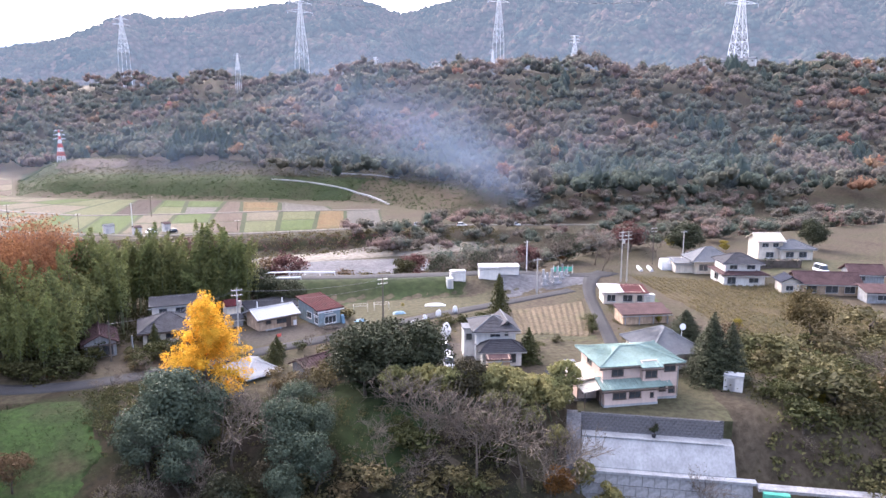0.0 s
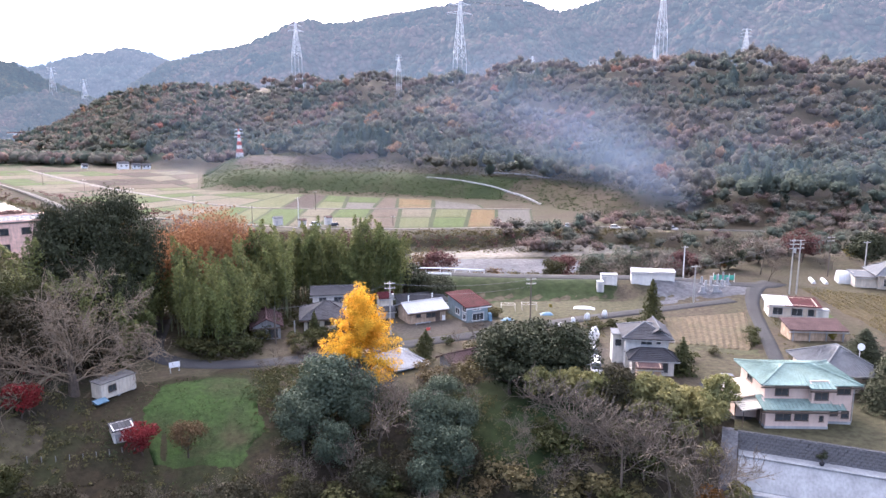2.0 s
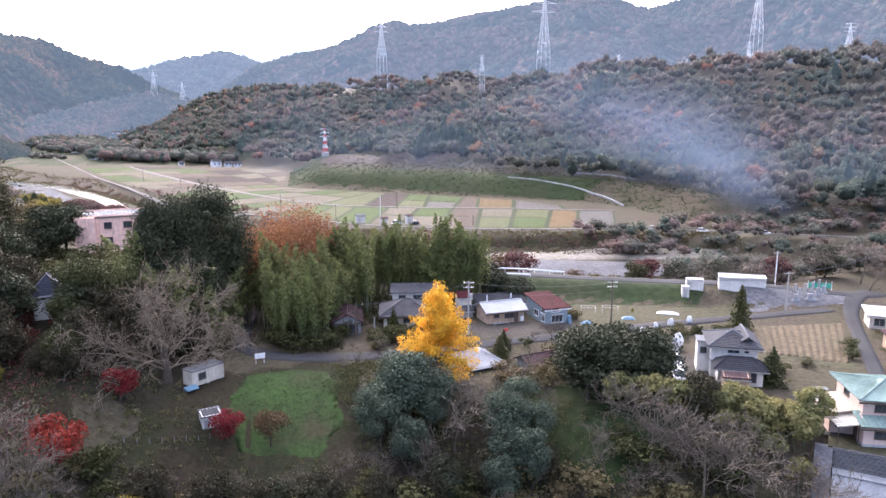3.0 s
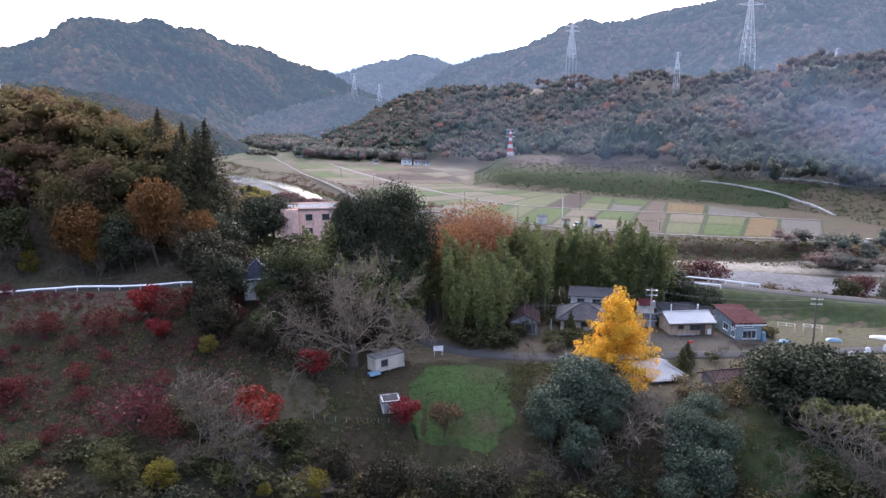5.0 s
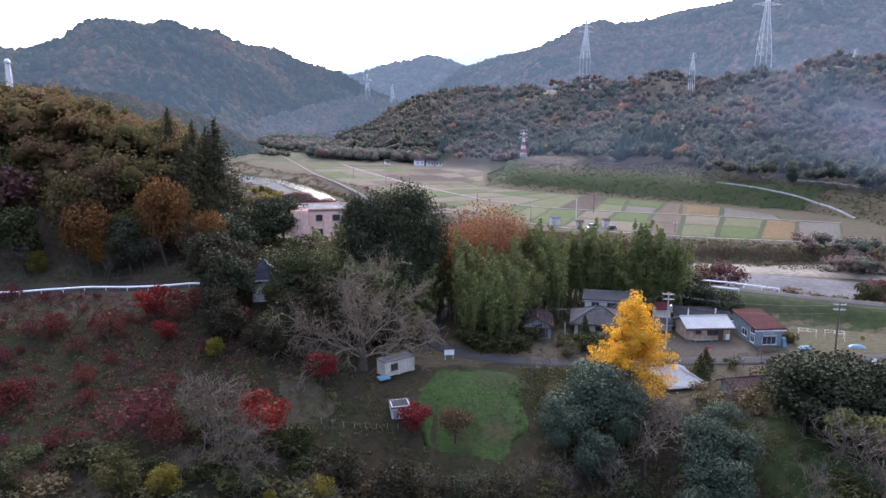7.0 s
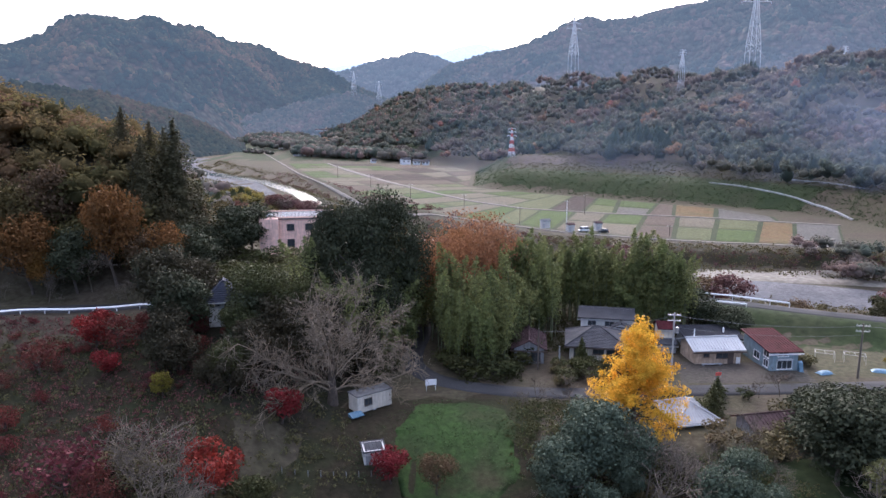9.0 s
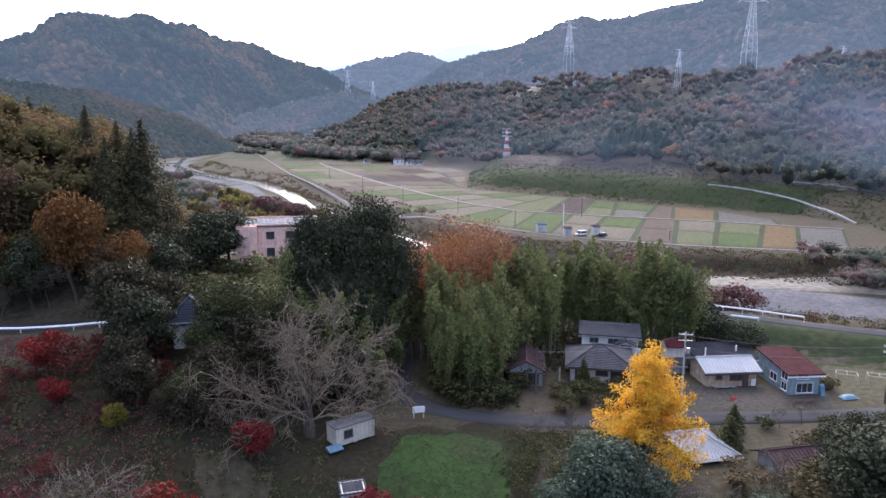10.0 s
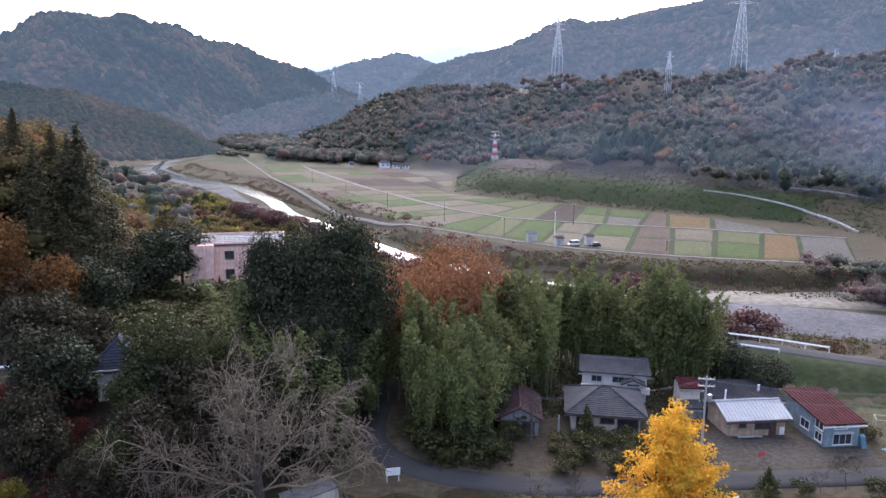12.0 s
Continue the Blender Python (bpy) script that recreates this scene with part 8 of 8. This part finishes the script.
# ---- allotment, greenhouse, monuments ----
g = thing("greenhouse", pose(138.5, 104.5, 0, 0, 0, -40), "small tunnel greenhouse covered in white film", "greenhouse")
arch = [(1.9 * math.cos(a), 2.3 * max(0.0, math.sin(a)) + 0.3) for a in [math.pi * i / 12 for i in range(13)]]
bm = prism([(y + 1.9, z) for y, z in arch] + [(0, 0), (3.8, 0)], 0, 6.5)
part("cover", bm, M["plastic"], g)
for i in range(6):
    v, fc = limb([(0.1 + i * 1.26, y + 1.9, z + 0.02) for y, z in arch], [0.04] * 13, 4)
    under("hoop", np_mesh("hoop", v, fc, M["steel"]), g)
for i, (x, y, r) in enumerate(((133.5, 106.5, -40), (135.5, 105, -40), (170.5, 95, -30))):
    t = thing("row_cover", pose(x, y, ground_z(x, y), 0, 0, r + 90), "long white film tunnel over a planted row", "row cover")
    part("cover", prism([(-0.4, 0), (-0.3, 0.45), (0, 0.6), (0.3, 0.45), (0.4, 0)], 0, 4.5), M["plastic"], t)
for x, y, hh in ((60.6, 99.2, 0.9), (64.4, 99.8, 1.2), (67.8, 101.0, 1.4), (71.6, 102.2, 1.5), (75.6, 102.5, 1.5), (65.6, 91.6, 2.6), (63.2, 88.6, 1.4)):
    t = thing("wrapped_plant", pose(x, y, ground_z(x, y)), "plant wrapped in white frost fleece", "wrapped plant")
    v, fc = ICO2
    rr = rg(int(x * 10))
    v = v * (1 + 0.12 * rr.normal(size=(len(v), 1)).clip(-1, 1)) * np.array([0.34, 0.34, 0.5]) * hh + np.array([0, 0, 0.5 * hh])
    v[:, :2] *= (1.25 - 0.5 * v[:, 2:3] / hh)
    under("fleece", np_mesh("fleece", v, fc, M["plastic"]), t)
    part("stake", tubes(((0, 0, -0.2), (0, 0, hh * 1.05), 0.03), sides=6), M["greywood"], t)
for x, y, w in ((60.2, 113.5, 2.6), (64.0, 112.4, 2.8)):
    t = thing("trellis", pose(x, y, ground_z(x, y), 0, 0, -25), "white pipe trellis frame on the allotment", "trellis")
    for u, v in ((0, 0), (w, 0), (w, 1.6), (0, 1.6)):
        part("leg", tubes(((u, v, -0.2), (u, v, 1.3), 0.025), sides=6), M["frame"], t)
    for a, b in (((0, 0), (w, 0)), ((w, 0), (w, 1.6)), ((w, 1.6), (0, 1.6)), ((0, 1.6), (0, 0)), ((w / 2, 0), (w / 2, 1.6))):
        part("bar", tubes(((*a, 1.3), (*b, 1.3), 0.025), sides=6), M["frame"], t)
for x, y, r, w, mt, lab in ((73.5, 109.5, -35, 4.0, "plastic", "white sheet spread over a garden bed"), (65.5, 108.0, -20, 2.4, "bluesheet", "pale blue sheet over a heap on the allotment"),
                            (57.5, 107.0, 10, 2.2, "bluesheet", "blue sheet over a heap beside the huts")):
    t = thing("tarpaulin", pose(x, y, ground_z(x, y), 0, 0, r), lab, "tarpaulin")
    rr = rg(int(x * 7))
    u, v = np.meshgrid(np.linspace(0, w, 9), np.linspace(0, 1.3, 6))
    z = 0.1 + 0.45 * np.sin(np.pi * u / w) ** 0.5 * np.sin(np.pi * v / 1.3) ** 0.6 + 0.05 * rr.rand(*u.shape)
    under("sheet", np_mesh("sheet", np.stack([u, v, z], -1), grid_faces(9, 6), M[mt], False), t)
for i, (x, y, hh, ww) in enumerate(((103, 107.5, 1.0, 0.9), (104.6, 108.4, 1.5, 0.5), (106, 107, 0.9, 1.4), (107, 109.5, 1.7, 0.5), (109, 108.5, 1.1, 0.8), (110.2, 111, 1.6, 0.5), (112, 110, 1.2, 0.9), (105.5, 110.5, 1.3, 0.6), (113.4, 112.6, 1.9, 0.4))):
    t = thing("stone_monument", pose(x, y, ground_z(x, y), 0, 0, -30 + i * 7), "pale grey stone monument on a stepped plinth", "monument", group="monuments on the gravel lot")
    part("plinth", boxes((-ww * 0.8, ww * 0.8, -0.5, 0.5, -0.2, 0.25), (-ww * 0.6, ww * 0.6, -0.38, 0.38, 0.25, 0.45), bevel=0.02), M["concdark"], t)
    part("stone", boxes((-ww * 0.4, ww * 0.4, -0.18, 0.18, 0.45, 0.45 + hh), bevel=0.05), M["concrete"], t)
t = thing("netting_frame", pose(112.5, 114.5, ground_z(112.5, 114.5), 0, 0, -30), "green netting on white posts by the junction", "fence")
for i in range(5):
    part("post", tubes(((i * 1.1, 0, -0.2), (i * 1.1, 0, 1.7), 0.06), sides=6), M["whitepaint"], t)
part("net", boxes((0, 4.4, -0.01, 0.01, 0.2, 1.3)), M["greencloth"], t)
for x, y, w, hh in ((47, 281, 3.4, 3), (55.5, 273, 2.6, 2.6), (66, 273, 2.4, 3.2)):
    c = house(x, y, 8, "small white field shed at the edge of the paddies", category="shed", name="shed")
    body(c, 0, w, 0, 2.4, -0.3, hh, "white", "paleroof" if w > 3 else "brownroof", "gable", 0.6, 0.2, "seam", ridge=False)
    part("door", boxes((0.4, 1.3, -0.04, 0, 0, 1.9)), M["frame"], c)
hd = thing("hedge", pose(156, 95, ground_z(156, 95), 0, 0, -36), "long clipped dark green hedge before the cream house", "hedge")
rr = rg(77)
u = np.stack([rr.uniform(0, 15, 900), rr.uniform(0, 1.6, 900), 2.1 * rr.uniform(0.05, 1, 900)], -1)
under("foliage", np_mesh("foliage", *leaf_cards(u, 0.5, rr, u - np.array([7, 0.8, 0.5])), LEAF["dark"]), hd)
part("core", boxes((0.1, 14.9, 0.15, 1.45, 0, 1.95)), M["darkpole"], hd)
d = thing("satellite_dish", pose(88.5, 62.5, 3.6, 0, 0, -30), "white satellite dish on a pole at the grey-roofed house", "antenna")
part("pole", tubes(((0, 0, -3.6), (0, 0, 1.6), 0.05), sides=6), M["steel"], d)
part("dish", tubes(((0, -0.12, 1.5), (0, -0.3, 1.55), 0.12, 0.5), sides=14), M["whitepaint"], d)


# ---- far village and houses on the hill top ----
def far_house(x, y, w, d, hh, rot, wall, roof, z=None):
    h = house(x, y, rot, "small distant house with %s walls" % ("cream" if wall == "cream" else "white"), z)
    tagged(h, group="houses of the far village")
    part("wall", wall_bm(-w / 2, w / 2, -d / 2, d / 2, -2, hh, "gable", 1.6), M[wall], h)
    roof_part("roof", roof_bm("gable", -w / 2, w / 2, -d / 2, d / 2, hh, 1.6, 0.5, "seam")[0], M[roof], h, "seam")
    for k in (-0.25, 0.25):
        f = part("window", boxes((k * w - 0.8, k * w + 0.8, -d / 2 - 0.06, -d / 2, hh * 0.45, hh * 0.45 + 1.2)), M["glass"], h)


rv = random.Random(4)
for x, y, w, hh, z in ((-190, 1000, 9, 5, -5), (-196, 1030, 10, 6, -4), (-180, 1020, 8, 5, -4), (-186, 1050, 9, 6, -3), (-181, 1354, 10, 6, 4), (-193, 1357, 11, 6, 4), (-168, 1361, 11, 6, 4), (-142, 1362, 9, 6, 4), (-150, 1230, 9, 5, 0),
                       (-300, 1240, 16, 6, 2), (-262, 1180, 9, 5, 0), (-250, 1300, 10, 5, 8), (-238, 1330, 12, 6, 9), (-275, 1330, 10, 6, 10), (-222, 1150, 8, 4, -3), (-205, 1120, 9, 5, -2), (-236, 1090, 8, 4, -4),
                       (-158, 905, 9, 5, -6), (-170, 925, 10, 5, -6), (-150, 930, 8, 4.5, -6), (-182, 950, 10, 5.5, -6), (-140, 900, 8, 4, -6), (-205, 1010, 12, 6, -5), (-111, 772, 8, 4, -6.5), (-101, 770, 6, 3, -6.5), (-122, 778, 7, 3.5, -6.5), (-90, 768, 6, 3, -6.5), (-80, 764, 7, 3.4, -6.5), (-70, 752, 6, 3, -6.5), (-134, 790, 7, 3.4, -6.5)):
    far_house(x, y, w, 6, hh, rv.uniform(-30, 30), rv.choice(("whitepaint", "whitepaint", "cream")), rv.choice(("greyroof", "paleroof", "brownroof", "paleroof")), z if y > 1350 else ground_z(x, y))
for x, y, w, hh in ((-14, 646, 8, 4.6), (-4, 640, 6, 3.4), (4, 637, 6, 3.2), (-44, 668, 4, 2.6)):
    far_house(x, y, w, 5.5, hh, rv.uniform(-20, 20), "whitepaint", "greyroof", -6.5)
t = thing("bridge", pose(-318, 1072, 0, 0, 0, 0), "low grey concrete bridge over the far river", "bridge")
part("deck", boxes((0, 62, 0, 6, -4.4, -3.2)), M["concdark"], t)
for i in range(4):
    part("pier", boxes((6 + i * 15, 8 + i * 15, 1, 5, -11.5, -4.4)), M["concdark"], t)
part("parapet", boxes((0, 62, -0.3, 0, -3.2, -2.3)), M["concdark"], t)
for dx, dy, el, d, w in ((842, 539, 0.07, 690, 9), (832, 555, 0.07, 680, 7), (850, 526, 0.071, 700, 9), (820, 572, 0.07, 690, 7), (607, 794, 0.074, 720, 9), (570, 821, 0.071, 720, 7), (644, 765, 0.074, 720, 9)):
    x, y, z = on_ray(dx, dy, el, d)
    far_house(x, y, w, 7, 4.5, -math.degrees(math.atan2(dx, dy)) + rv.uniform(-20, 20), "white", "paleroof", z - 3)

# white tower on the top of the near hill
w_ = thing("tower", pose(-118, 205, 41.8), "slim white concrete tower on the wooded hill top", "tower")
part("shaft", tubes(((0, 0, ground_z(-118, 205) - 42.8), (0, 0, 9.6), 0.95, 0.7), sides=12), M["whitepaint"], w_)
part("cap", tubes(((0, 0, 9.6), (0, 0, 10.2), 0.9, 0.4), sides=12), M["whitepaint"], w_)
part("platform", tubes(((0, 0, 9.0), (0, 0, 9.2), 1.0), sides=12), M["steel"], w_)

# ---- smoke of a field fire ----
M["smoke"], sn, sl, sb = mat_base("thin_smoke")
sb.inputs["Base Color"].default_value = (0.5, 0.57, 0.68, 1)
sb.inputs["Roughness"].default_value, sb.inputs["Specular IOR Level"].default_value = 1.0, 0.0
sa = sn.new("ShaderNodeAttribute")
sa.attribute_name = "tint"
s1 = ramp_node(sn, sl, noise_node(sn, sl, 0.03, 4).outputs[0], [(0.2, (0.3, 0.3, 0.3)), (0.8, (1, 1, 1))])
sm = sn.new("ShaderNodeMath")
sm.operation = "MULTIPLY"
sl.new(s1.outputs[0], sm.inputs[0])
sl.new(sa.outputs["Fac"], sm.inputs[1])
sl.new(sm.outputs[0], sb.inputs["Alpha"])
puffs = [(208, 225, -3, 9), (200, 230, 5, 20), (188, 238, 16, 30), (172, 262, 32, 42), (150, 292, 48, 54), (130, 320, 60, 66)]
for k in range(4):
    pts = np.array(puffs, float)
    t = np.linspace(0, 1, 40)
    q = np.stack([np.interp(t, np.linspace(0, 1, len(pts)), pts[:, i]) for i in range(4)], -1)
    u = np.linspace(-1, 1, 21)
    side = np.array([0.75, -0.5, 0.35])
    depth = np.array([0.55, 0.8, 0.0])
    v = q[:, None, :3] + u[None, :, None] * q[:, None, 3:4] * side + ((k - 1.5) * 0.3 * q[:, None, 3:4] + 4 * wave(q[:, None, 0] + 9 * k, u[None] * 30 + k, 14, k)[..., None]) * depth
    dens = (1 - np.abs(u[None]) ** 1.3) ** 2.2 * (np.sin(np.pi * np.clip(t * 0.93 + 0.07, 0, 1)) ** 0.8)[:, None] * (0.19 - 0.12 * t[:, None])
    ob = new("smoke", np_mesh("smoke", v, grid_faces(21, 40), M["smoke"], True, dens.ravel()))
    tagged(ob, "thin bluish smoke drifting up over the woods", "smoke", kind="stuff")

# two sheets added for the smoke and the air's haze before the wooded hill
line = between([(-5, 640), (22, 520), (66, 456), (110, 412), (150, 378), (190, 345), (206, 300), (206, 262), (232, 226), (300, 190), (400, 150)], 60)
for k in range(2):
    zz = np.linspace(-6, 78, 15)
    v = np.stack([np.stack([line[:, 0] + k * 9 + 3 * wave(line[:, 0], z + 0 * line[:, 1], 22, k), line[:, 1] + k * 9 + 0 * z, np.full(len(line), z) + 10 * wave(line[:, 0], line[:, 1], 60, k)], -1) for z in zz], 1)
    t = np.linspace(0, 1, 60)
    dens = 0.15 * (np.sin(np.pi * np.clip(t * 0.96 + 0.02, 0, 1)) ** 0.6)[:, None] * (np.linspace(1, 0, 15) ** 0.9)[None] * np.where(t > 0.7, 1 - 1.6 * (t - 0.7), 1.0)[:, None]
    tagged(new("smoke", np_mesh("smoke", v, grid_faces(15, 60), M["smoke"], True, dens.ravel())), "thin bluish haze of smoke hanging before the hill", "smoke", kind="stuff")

# ---- stones and blocks of the retaining wall ----
stones = [stone_piece(400 + i) for i in range(5)]
rs = random.Random(9)
for row in range(6):
    for i in range(30):
        ob = new("stone", stones[rs.randrange(5)])
        ob.parent = rw_
        ob.matrix_local = pose(-0.35 + (i + 0.5 * (row % 2)) * 0.55, -0.1, -0.22 - row * 0.385, 0, 0, rs.uniform(-5, 5))
bm = boxes((-0.69, 0.69, -0.12, 0.12, -0.6, 0.6), bevel=0.03)
blk = bpy.data.meshes.new("block")
bm.to_mesh(blk)
bm.free()
blk.materials.append(M["concdark"])
for row in range(5):
    for i in range(13):
        z = -6.25 - row * 1.25
        ob = new("block", blk)
        ob.parent = rw_
        ob.matrix_local = pose(0.25 + i * 1.42 + 0.7 * (row % 2), -4.6 - (-5.55 - z) * 0.1705 - 0.06, z, -9.7)

N.clear()
